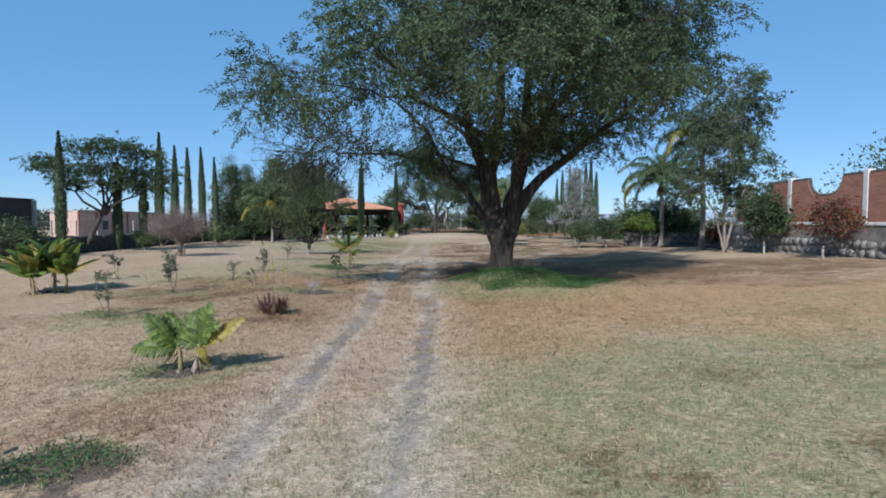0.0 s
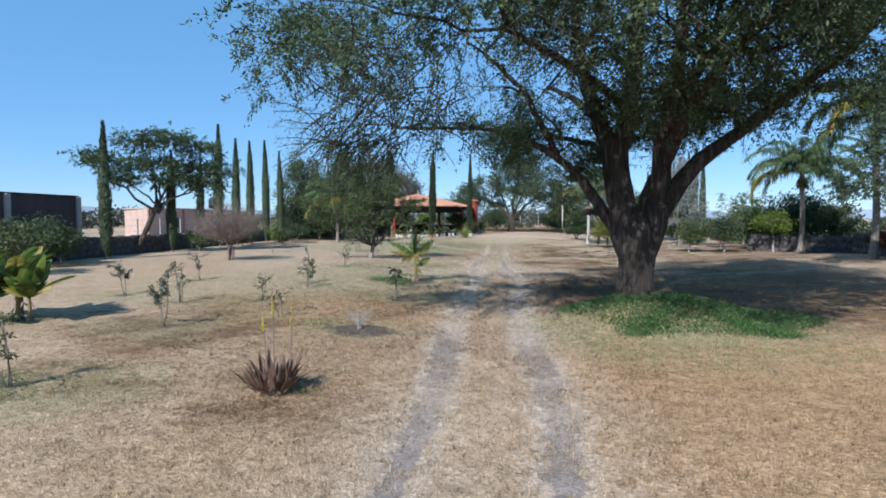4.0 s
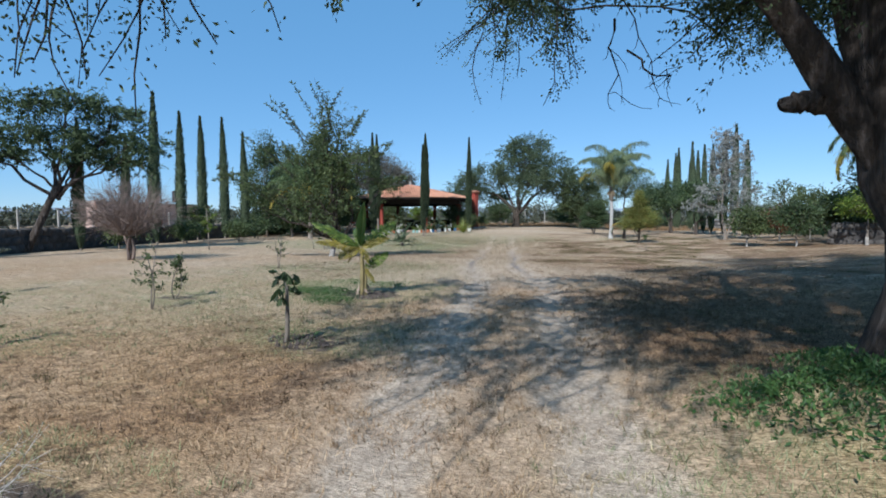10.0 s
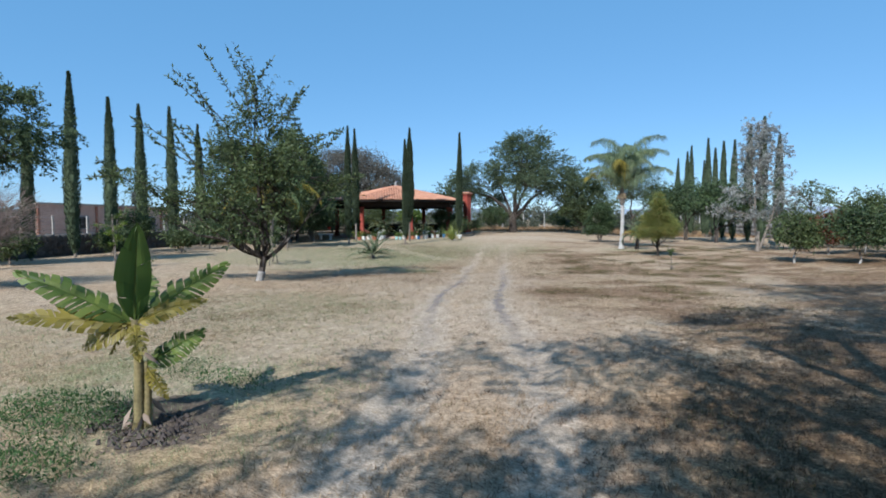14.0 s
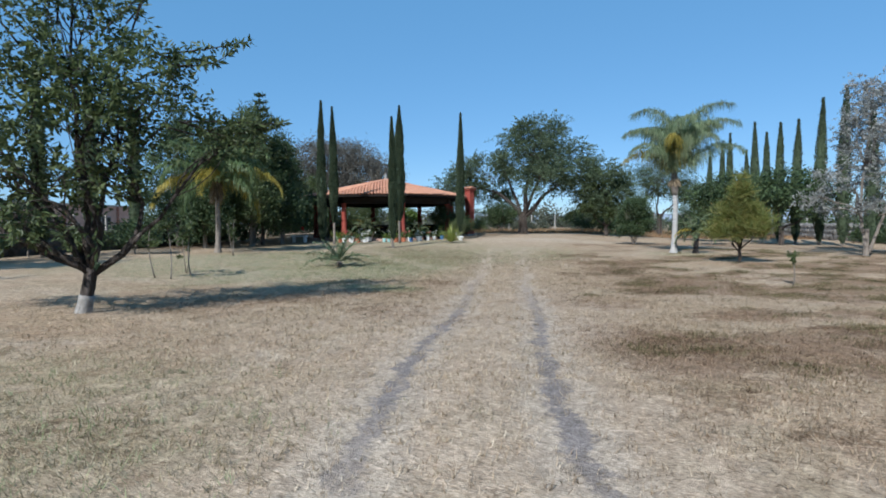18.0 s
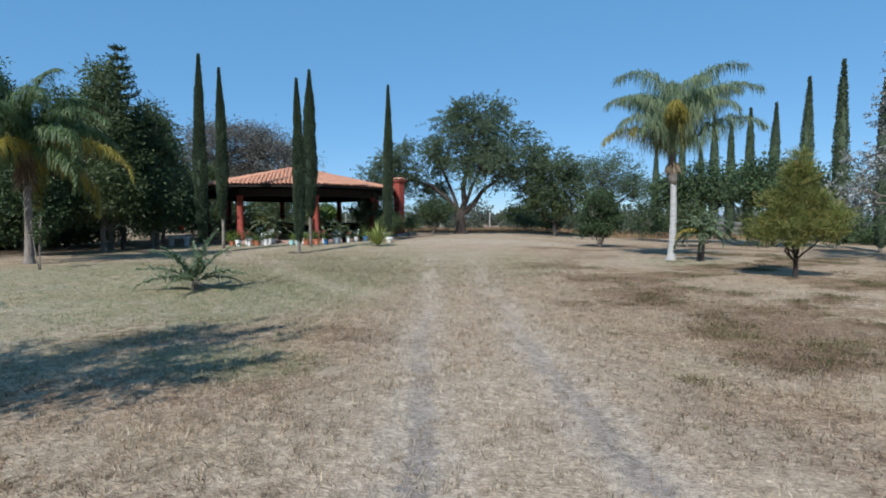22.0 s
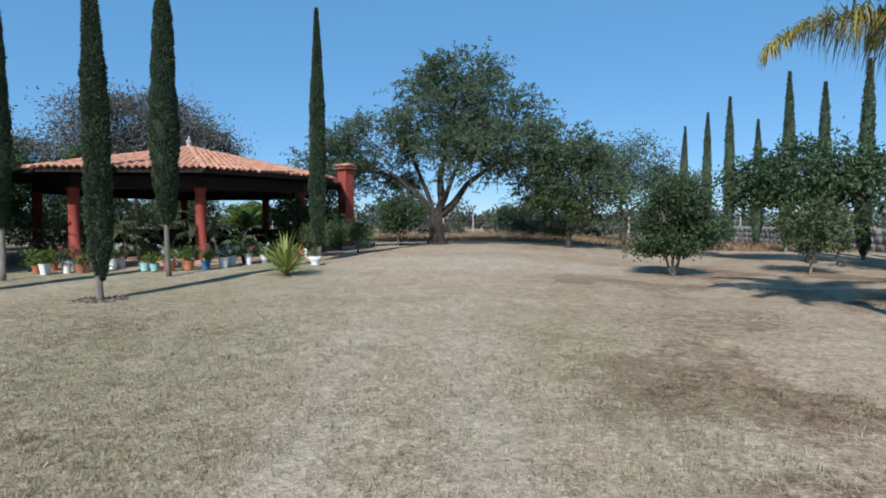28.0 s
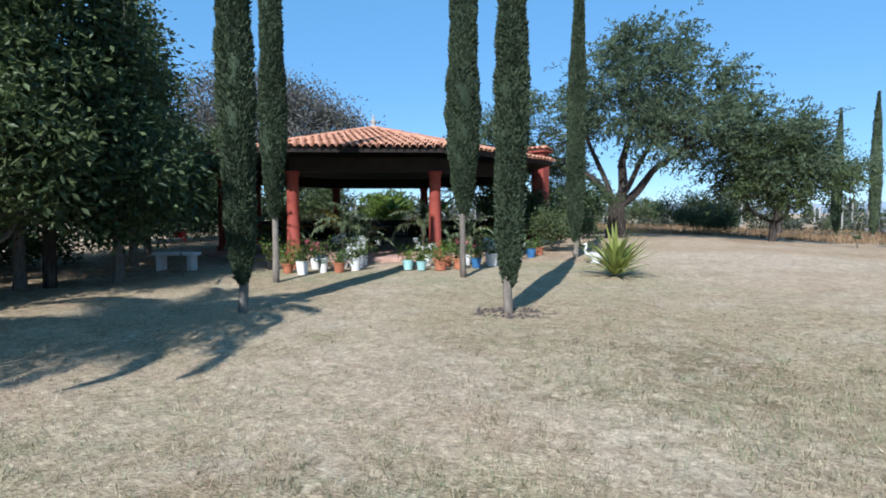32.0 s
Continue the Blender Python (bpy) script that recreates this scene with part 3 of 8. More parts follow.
brown = np.maximum.reduce([brown, blob(-9.5, 12.2, 5.0, 4.6) * 0.8, blob(-2.5, 36.0, 5.5, 9.0) * 1.1, blob(-5.0, 26.5, 3.5, 5.0) * 1.1])
patches = smooth01(0.5 + 1.5 * rough(0.42, 3.0))
brown = np.clip(brown * (0.10 + 1.1 * patches), 0, 1)
dark = smooth01((rough(1.15, 11.0) + 0.05) / 0.3) * np.clip(0.10 + 0.95 * brown, 0, 1) * (1 - pale) * smooth01((np.abs(off) - 1.1) / 0.5)
# leaf litter, deepened to paint in the shade under the trees
litter_shade = np.maximum(blob(-1.6, 20.6, 5.2, 5.4), blob(-4.2, 18.4, 3.0, 2.0))
litter_shade = np.maximum.reduce([litter_shade, blob(-3.0, 26.0, 4.0, 6.0) * 0.8, blob(-1.5, 34.0, 4.5, 7.0) * 0.6, blob(-37.8, 49.5, 4.4, 7.5), blob(-22.0, 65.0, 6.0, 2.4) * 0.8, blob(2.6, 20.6, 5.0, 3.6) * 0.9, blob(1.0, 44.0, 6.0, 5.0) * 0.8])
dark = np.clip(np.maximum(dark * 0.85, litter_shade * (0.68 + 0.4 * smooth01(0.5 + 1.8 * rough(0.9, 21.0)))) * smooth01((np.abs(off) - 0.9) / 0.6), 0, 1)
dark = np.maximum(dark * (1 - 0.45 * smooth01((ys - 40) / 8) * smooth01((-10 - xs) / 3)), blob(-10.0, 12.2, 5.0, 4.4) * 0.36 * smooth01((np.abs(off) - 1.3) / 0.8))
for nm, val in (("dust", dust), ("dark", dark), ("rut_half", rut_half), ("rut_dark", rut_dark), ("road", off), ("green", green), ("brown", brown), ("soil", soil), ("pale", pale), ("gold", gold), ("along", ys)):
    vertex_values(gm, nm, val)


def ground_material():
    m = bpy.data.materials.new("dry_lawn")
    m.use_nodes = True
    nt = m.node_tree
    p = nt.nodes["Principled BSDF"]
    v = coords(nt)

    def attr(n):
        a = nt.nodes.new("ShaderNodeAttribute")
        a.attribute_name = n
        return a.outputs["Fac"]

    def ramp(x, lo, hi):
        r = nt.nodes.new("ShaderNodeMapRange")
        r.interpolation_type = "SMOOTHSTEP"
        r.inputs[1].default_value, r.inputs[2].default_value = lo, hi
        nt.links.new(x, r.inputs[0])
        return r.outputs[0]

    def fibre(turn, seed_shift):
        """Lying stalks: noise drawn out along one direction."""
        mp = nt.nodes.new("ShaderNodeMapping")
        mp.inputs["Rotation"].default_value = (0, 0, radians(turn))
        mp.inputs["Location"].default_value = (seed_shift, seed_shift * 0.7, 0)
        mp.inputs["Scale"].default_value = (18, 110, 18)
        nt.links.new(v, mp.inputs["Vector"])
        return noise_of(nt, 1.0, 3, 0.6, mp.outputs[0], 0.46, 0.66)

    big, mid, fine, grit = noise_of(nt, 0.28, 5, 0.6, v), noise_of(nt, 1.7, 5, 0.65, v), noise_of(nt, 14, 5, 0.7, v, 0.3, 0.7), noise_of(nt, 70, 4, 0.75, v, 0.25, 0.75)
    clod = noise_of(nt, 24, 4, 0.8, v, 0.34, 0.62)
    stalks = mathn(nt, "MAXIMUM", mathn(nt, "MAXIMUM", fibre(17, 0.0), fibre(76, 3.1)), fibre(133, 7.7))
    straw = mixed(nt, (0.32, 0.215, 0.138), (0.585, 0.448, 0.312), stalks)
    straw = mixed(nt, straw, (0.26, 0.165, 0.10), mathn(nt, "MULTIPLY", mid, 0.5))
    straw = mixed(nt, straw, (0.58, 0.478, 0.362), mathn(nt, "MULTIPLY", big, 0.4))
    br = mathn(nt, "MULTIPLY", ramp(mathn(nt, "MULTIPLY_ADD", mathn(nt, "SUBTRACT", noise_of(nt, 5.5, 6, 0.78, v, 0.34, 0.66), 0.5), 1.1, attr("brown")), 0.30, 0.75), 0.8)
    c = mixed(nt, straw, mixed(nt, (0.135, 0.082, 0.052), (0.34, 0.228, 0.15), stalks), mathn(nt, "MINIMUM", 0.95, br))
    g = mathn(nt, "MULTIPLY", attr("green"), mathn(nt, "MULTIPLY_ADD", noise_of(nt, 3.5, 4, 0.7, v), 0.8, 0.2))
    c = mixed(nt, c, mixed(nt, (0.16, 0.185, 0.085), (0.34, 0.35, 0.215), stalks), g)
    c = mixed(nt, c, mixed(nt, (0.45, 0.345, 0.25), (0.605, 0.49, 0.372), fine), mathn(nt, "MULTIPLY", attr("pale"), 0.75))
    olive = mathn(nt, "MULTIPLY", noise_of(nt, 1.1, 6, 0.72, v, 0.48, 0.66), 0.38)
    c = mixed(nt, c, mixed(nt, (0.21, 0.175, 0.10), (0.39, 0.335, 0.215), stalks), olive)
    c = mixed(nt, c, (0.57, 0.48, 0.38), mathn(nt, "MULTIPLY", noise_of(nt, 0.75, 6, 0.75, v, 0.52, 0.68), 0.4))
    c = mixed(nt, c, (0.22, 0.135, 0.08), mathn(nt, "MULTIPLY", noise_of(nt, 2.3, 6, 0.78, v, 0.55, 0.7), 0.45))
    c = mixed(nt, c, mixed(nt, (0.28, 0.165, 0.08), (0.57, 0.375, 0.21), stalks), mathn(nt, "MINIMUM", 0.92, mathn(nt, "MULTIPLY", attr("gold"), 0.8)))
    # dark thatch together with the painted tree shade
    thatch_shade = mathn(nt, "MULTIPLY", ramp(mathn(nt, "MULTIPLY_ADD", mathn(nt, "SUBTRACT", noise_of(nt, 7.0, 6, 0.8, v, 0.34, 0.66), 0.5), 1.2, attr("dark")), 0.40, 0.72), 0.8)
    c = mixed(nt, c, mixed(nt, (0.085, 0.052, 0.033), (0.215, 0.138, 0.085), clod), thatch_shade)
    # bare, trodden strip with two wheel ruts
    edge = mathn(nt, "MULTIPLY", mathn(nt, "SUBTRACT", noise_of(nt, 4.0, 6, 0.8, v, 0.3, 0.7), 0.5), 0.22)
    u = mathn(nt, "ABSOLUTE", mathn(nt, "MULTIPLY_ADD", mathn(nt, "SUBTRACT", mid, 0.5), 0.07, attr("road")))
    strip = mathn(nt, "SUBTRACT", 1.0, ramp(mathn(nt, "ADD", u, edge), 0.9, 1.9))
    fade = mathn(nt, "SUBTRACT", 1.0, ramp(attr("along"), 40.0, 52.0))
    strip = mathn(nt, "MULTIPLY", strip, mathn(nt, "MULTIPLY_ADD", fade, 0.65, 0.25))
    c = mixed(nt, c, mixed(nt, (0.39, 0.292, 0.21), (0.575, 0.462, 0.355), stalks), mathn(nt, "MULTIPLY", strip, 0.65))
    w = mathn(nt, "ADD", mathn(nt, "ABSOLUTE", mathn(nt, "SUBTRACT", u, 0.65)), edge)
    dusty = mathn(nt, "SUBTRACT", 1.0, ramp(w, 0.2, 0.42))
    c = mixed(nt, c, mixed(nt, (0.42, 0.36, 0.30), (0.60, 0.535, 0.455), grit), mathn(nt, "MULTIPLY", dusty, attr("dust")))
    rutm = mathn(nt, "SUBTRACT", 1.0, ramp(mathn(nt, "SUBTRACT", w, attr("rut_half")), -0.035, 0.035))
    rutm = mathn(nt, "MULTIPLY", mathn(nt, "MULTIPLY", rutm, attr("rut_dark")), noise_of(nt, 0.85, 5, 0.75, v, 0.30, 0.46))
    c = mixed(nt, c, mixed(nt, (0.17, 0.145, 0.135), (0.30, 0.265, 0.25), grit), mathn(nt, "MULTIPLY", rutm, 0.95))
    c = mixed(nt, c, mixed(nt, (0.075, 0.06, 0.052), (0.15, 0.12, 0.10), fine), mathn(nt, "MULTIPLY", ramp(mathn(nt, "MULTIPLY_ADD", noise_of(nt, 3.6, 7, 0.8, v, 0.3, 0.7), 0.8, attr("soil")), 0.80, 1.0), 0.92))
    c = mixed(nt, c, (0.13, 0.10, 0.07), mathn(nt, "MULTIPLY", noise_of(nt, 5.0, 5, 0.75, v, 0.62, 0.74), 0.55))
    hs = nt.nodes.new("ShaderNodeHueSaturation")
    mottle = noise_of(nt, 9, 6, 0.8, v, 0.41, 0.60)
    c = mixed(nt, c, (0.12, 0.085, 0.055), mathn(nt, "MULTIPLY", mathn(nt, "SUBTRACT", 1.0, mottle), mathn(nt, "MULTIPLY_ADD", strip, -0.1, 0.28)))
    nt.links.new(mathn(nt, "MULTIPLY_ADD", grit, 0.6, mathn(nt, "MULTIPLY_ADD", clod, 0.45, mathn(nt, "MULTIPLY_ADD", noise_of(nt, 4.5, 7, 0.8, v, 0.36, 0.62), 0.28, mathn(nt, "MULTIPLY_ADD", stalks, 0.35, 0.08)))), hs.inputs["Value"])
    hs.inputs["Saturation"].default_value = 1.05
    nt.links.new(c, hs.inputs["Color"])
    nt.links.new(hs.outputs[0], p.inputs["Base Color"])
    p.inputs["Roughness"].default_value = 1.0
    p.inputs["Specular IOR Level"].default_value = 0.1
    bp = nt.nodes.new("ShaderNodeBump")
    bp.inputs["Strength"].default_value, bp.inputs["Distance"].default_value = 0.45, 0.02
    nt.links.new(mathn(nt, "MULTIPLY_ADD", grit, 0.4, mathn(nt, "MULTIPLY_ADD", stalks, 0.7, clod)), bp.inputs["Height"])
    nt.links.new(bp.outputs[0], p.inputs["Normal"])
    return m


gm.materials.clear()
gm.materials.append(ground_material())
tagged(new("ground", gm), "dry straw-coloured mown lawn with worn wheel tracks", "ground", kind="structure")


# ---- plants ----
def tree(name, x, y, label, lobes, leaf_mat, trunk_r=0.2, fork=1.6, bark=BARK, leaf=(0.10, 0.05), clump=0.45, per=90, lime=0.0, lean=(0, 0), droop=0.3, flat=0.7,
         mains=(), spray=0, spray_len=0.7, category="tree", group="", flesh=0.14, seed=1, thin=1.0, extra=None, base_flare=1.5):
    """lobes: (dx, dy, z, rx, ry, rz, clumps) round the foot. A limb runs from the fork to each lobe, twigs from it to each clump of leaves."""
    global rng
    rng = np.random.default_rng(seed)
    t = thing(name, on_ground(x, y), label, category, group)
    wood, crown, wash = Geo(), Geo(), Geo()
    top = np.array([lean[0], lean[1], fork])
    pts = curve_pts((0, 0, -0.1), top, (lean[0] * 0.12 + rng.normal() * 0.03, rng.normal() * 0.03, 0), 9)
    rad = trunk_r * np.interp(np.linspace(0, 1, 9), [0, 0.12, 0.35, 1], [base_flare, 1.15, 1.0, 0.9])
    if trunk_r > 0.3:
        # the bole narrows as it divides into the stems
        pts = curve_pts((0, 0, -0.1), top + np.array([0, 0, 0.55]), (rng.normal() * 0.02, rng.normal() * 0.02, 0), 12)
        rad = trunk_r * np.interp(np.linspace(0, 1, 12), [0, 0.09, 0.26, 0.7, 0.86, 1], [base_flare, 1.15, 1.0, 0.9, 0.6, 0.1])
        bole(wood, pts, rad, 30, 0.17, seed)
    else:
        tube(wood, pts, rad, 8, 0.035)
    if lime:
        n = np.linspace(0, lime / fork, 5)
        q = np.stack([np.interp(n, np.linspace(0, 1, 9), pts[:, k]) for k in range(3)], 1)
        tube(wash, q, np.interp(n, np.linspace(0, 1, 9), rad) + 0.006, 10, 0.02)
        part("painted_base", wash, LIME, t, "lime-washed foot", True)
    for line, ra, rb in mains:
        line = np.array(line, float)
        if ra > 0.11 and trunk_r > 0.3:
            bole(wood, line, (ra, rb), 18, 0.15, ra * 90 + seed, 0.16)
            continue
        u = np.linspace(0, len(line) - 1, 5 * len(line))
        fine = np.stack([np.interp(u, np.arange(len(line)), line[:, k]) for k in range(3)], 1)
        for _ in range(2):
            fine[1:-1] = (fine[:-2] + 2 * fine[1:-1] + fine[2:]) / 4
        fine[1:-1] += rng.normal(size=fine[1:-1].shape) * 0.012
        tube(wood, fine, np.linspace(ra, rb, len(fine)), 11, 0.05)
    for lx, ly, lz, rx, ry, rz, nc in lobes:
        c = np.array([lx, ly, lz], float)
        r0 = trunk_r * rng.uniform(0.4, 0.6) * thin
        low = top - np.array([0, 0, rng.uniform(0, 0.25) * fork])
        if mains:
            ends = np.concatenate([np.array(m_[0][1:], float) for m_ in mains])
            rads = np.concatenate([np.linspace(m_[1], m_[2], len(m_[0]))[1:] for m_ in mains])
            j = int(np.argmin(np.linalg.norm((ends - c) * np.array([1, 1, 0.8]), axis=1) + 1.5 * np.maximum(0, ends[:, 2] - c[2])))
            low, r0 = ends[j], rads[j] * 0.7
        limb = curve_pts(low, c, (rng.normal() * 0.25 * rx, rng.normal() * 0.25 * ry, -0.1 * rz + abs(rng.normal()) * 0.05), 8)
        limb[1:-1] += rng.normal(size=(6, 3)) * 0.05 * np.linalg.norm(c - low) * 0.5
        tube(wood, limb, np.linspace(r0, max(0.012, r0 * 0.22), 8), 8 if r0 > 0.05 else 5, 0.03)
        d = sphere_dirs(nc)
        q = c + d * np.array([rx, ry, rz]) * (rng.uniform(0.25, 1.0, (nc, 1)) ** 0.5)
        for k in range(nc):
            a = limb[rng.integers(4, 8)]
            w = curve_pts(a, q[k], rng.normal(size=3) * 0.12 * np.linalg.norm(q[k] - a), 5)
            tube(wood, w, np.linspace(min(0.022, max(0.008, r0 * 0.22)), 0.005, 5), 4)
        if spray:  # leaves along drooping twigs
            out = d * np.array([1, 1, 0.35]) + (q - c) * 0.15
            b0 = np.repeat(q, spray, 0) + rng.normal(size=(nc * spray, 3)) * clump * 0.35
            dr = np.repeat(out, spray, 0) * 0.7 + rng.normal(size=(nc * spray, 3)) * np.array([0.7, 0.7, 0.4])
            dr /= np.linalg.norm(dr, axis=1)[:, None] + 1e-9
            small = min(1.0, 0.35 + 0.65 * rx / 1.1) if spray_len < 0.65 else 1.0
            sl = spray_len * small * rng.uniform(0.5, 1.25, nc * spray)
            u = rng.uniform(0.0, 1.0, (nc * spray, per)) ** 0.8
            p = b0[:, None] + dr[:, None] * (u * sl[:, None])[..., None] - np.array([0, 0, 1.0]) * (droop * u ** 2 * sl[:, None])[..., None]
            tan = dr[:, None] - np.array([0, 0, 2.0]) * (droop * u)[..., None]
            p = (p + rng.normal(size=p.shape) * 0.03).reshape(-1, 3)
            dd = (tan * 0.7 + rng.normal(size=tan.shape) * 0.6).reshape(-1, 3)
            leaves(crown, p, dd, leaf[0] * small * rng.uniform(0.6, 1.3, len(p)), leaf[1] * small * rng.uniform(0.7, 1.2, len(p)), flesh)
            continue
        p = np.repeat(q, per, 0)
        o = rng.normal(size=p.shape) * np.array([1, 1, flat]) * clump * 0.55 * rng.uniform(0.6, 1.3, (nc, 1)).repeat(per, 0)
        p = p + o
        dd = rng.normal(size=p.shape) * 0.8 + o / (clump + 1e-6) + np.array([0, 0, -droop])
        leaves(crown, p, dd, leaf[0] * rng.uniform(0.6, 1.3, len(p)), leaf[1] * rng.uniform(0.7, 1.2, len(p)), flesh)
    if extra:
        extra(wood, crown)
    part("trunk", wood, bark, t, smooth=True)
    part("crown", crown, leaf_mat, t)
    return t


def cypress_mesh(seed, h, r, n, foot=0.0):
    """A slim column: a knobbly core and upright sprays of scale leaves; foot is the height at which it begins."""
    global rng
    rng = np.random.default_rng(seed)
    core, spray = Geo(), Geo()
    zz = np.linspace(0, 1, 40)
    prof = np.interp(zz, [0, 0.03, 0.08, 0.18, 0.34, 0.6, 0.8, 0.93, 1], [0.22, 0.42, 0.70, 0.92, 1.0, 0.82, 0.52, 0.18, 0.03])
    bow = np.stack([0.10 * r * np.sin(zz * 5 + seed), 0.10 * r * np.sin(zz * 4 + seed * 2.1), foot + zz * (h - foot)], 1)
    tube(core, bow, prof * r * 0.86 * (1 + 0.05 * rng.normal(size=40)), 14, 0.06)
    t = rng.random(n) ** 0.85
    th = rng.random(n) * 2 * np.pi
    rr = np.interp(t, zz, prof) * r * (0.86 + 0.16 * np.sin(th * 3 + t * 21) * np.sin(t * 37 + th) + 0.09 * rng.random(n))
    p = np.stack([np.interp(t, zz, bow[:, 0]) + rr * np.cos(th), np.interp(t, zz, bow[:, 1]) + rr * np.sin(th), foot + t * (h - foot)], 1)
    d = np.stack([np.cos(th) * 0.5, np.sin(th) * 0.5, np.full(n, 0.9)], 1) + rng.normal(size=(n, 3)) * 0.35
    leaves(spray, p, d, rng.uniform(0.04, 0.095, n) * (1.5 if n < 9000 else 1.0), rng.uniform(0.02, 0.042, n) * (1.5 if n < 9000 else 1.0), 0.25)
    v, f = core.arrays()
    spray.add(v, f)
    return mesh_of("crown", spray, L_CYP), bow


CYP = {}


def cypress(x, y, h, kind="far", rz=0.0, label="tall slim dark-green Italian cypress in a row on dry lawn", group="cypress row"):
    spec = {"far": (3, 8.0, 0.31, 4500, 0.15), "tall_foot": (5, 8.0, 0.25, 26000, 1.3), "tall_wide": (6, 8.0, 0.34, 30000, 1.3), "low_foot": (8, 7.0, 0.232, 26000, 0.36)}
    if kind not in CYP:
        sd_, hh, r, n, foot = spec[kind]
        me, _ = cypress_mesh(sd_, hh, r, n, foot)
        trunk = Geo()
        tube(trunk, curve_pts((0, 0, -0.1), (0.02, 0, max(foot, 0.3) + 0.5), (0.02, 0.01, 0), 6), np.linspace(0.075, 0.055, 6), 9, 0.04)
        CYP[kind] = (me, mesh_of("trunk", trunk, BARK_PALE, True), hh)
    me, tr, hh = CYP[kind]
    s = h / hh
    t = thing("cypress", on_ground(x, y, rz) @ Matrix.Diagonal((0.5 + s / 2, 0.5 + s / 2, s, 1)), label, "cypress", group)
    part("trunk", tr, None, t)
    part("crown", me, None, t)
    return t


def frond(length, n, rise, bend, leaf_len, width=0.04, hang=0.7, twist=0.0, power=1.25):
    """One feather leaf along +x: midrib and two ranks of drooping leaflets."""
    g = Geo()
    s = np.linspace(0, 1, 14)
    ang = radians(rise) - radians(bend) * s ** power
    step = length / 13
    mid = np.stack([np.concatenate([[0], np.cumsum(np.cos(ang[:-1]))]) * step, 0.05 * length * np.sin(s * 3) * twist, np.concatenate([[0], np.cumsum(np.sin(ang[:-1]))]) * step], 1)
    tube(g, mid, np.linspace(0.03, 0.005, 14) * length / 2.8, 5)
    for side in (-1, 1):
        u = np.linspace(0.14, 0.99, n)
        p = np.stack([np.interp(u, s, mid[:, k]) for k in range(3)], 1)
        tx = np.gradient(p, axis=0)
        tx /= np.linalg.norm(tx, axis=1)[:, None]
        sidev = np.tile([0, side, 0.0], (n, 1)) + rng.normal(size=(n, 3)) * (0.38 if hang < 2 else 0.6)
        d = tx * 0.5 + sidev * (0.75 if hang < 2 else 0.6) + np.array([0, 0, 0.12])
        L = leaf_len * np.maximum(0.34, np.sin(np.clip(u * 1.05 + 0.12, 0, 1) * np.pi) ** 0.6) * rng.uniform(0.75, 1.1, n)
        # each leaflet: strip of three spans that bends down
        d /= np.linalg.norm(d, axis=1)[:, None]
        w = np.cross(d, [0, 0, 1.0])
        w /= np.linalg.norm(w, axis=1)[:, None] + 1e-9
        pts = [p]
        cur = d.copy()
        for k in range(3):
            pts.append(pts[-1] + cur * (L / 3)[:, None])
            cur = cur + np.array([0, 0, -hang]) * (0.55 + 0.4 * k)
            cur /= np.linalg.norm(cur, axis=1)[:, None]
        ww = [0.7, 1.0, 0.75, 0.05]
        V = np.stack([q + sg * w * width * ww[k] / 2 for k, q in enumerate(pts) for sg in (-1, 1)], 1).reshape(-1, 3)
        b = np.arange(n)[:, None] * 8
        f = np.concatenate([np.concatenate([b + [2 * k, 2 * k + 1, 2 * k + 3], b + [2 * k, 2 * k + 3, 2 * k + 2]]) for k in range(3)])
        g.add(V, f)
    return g


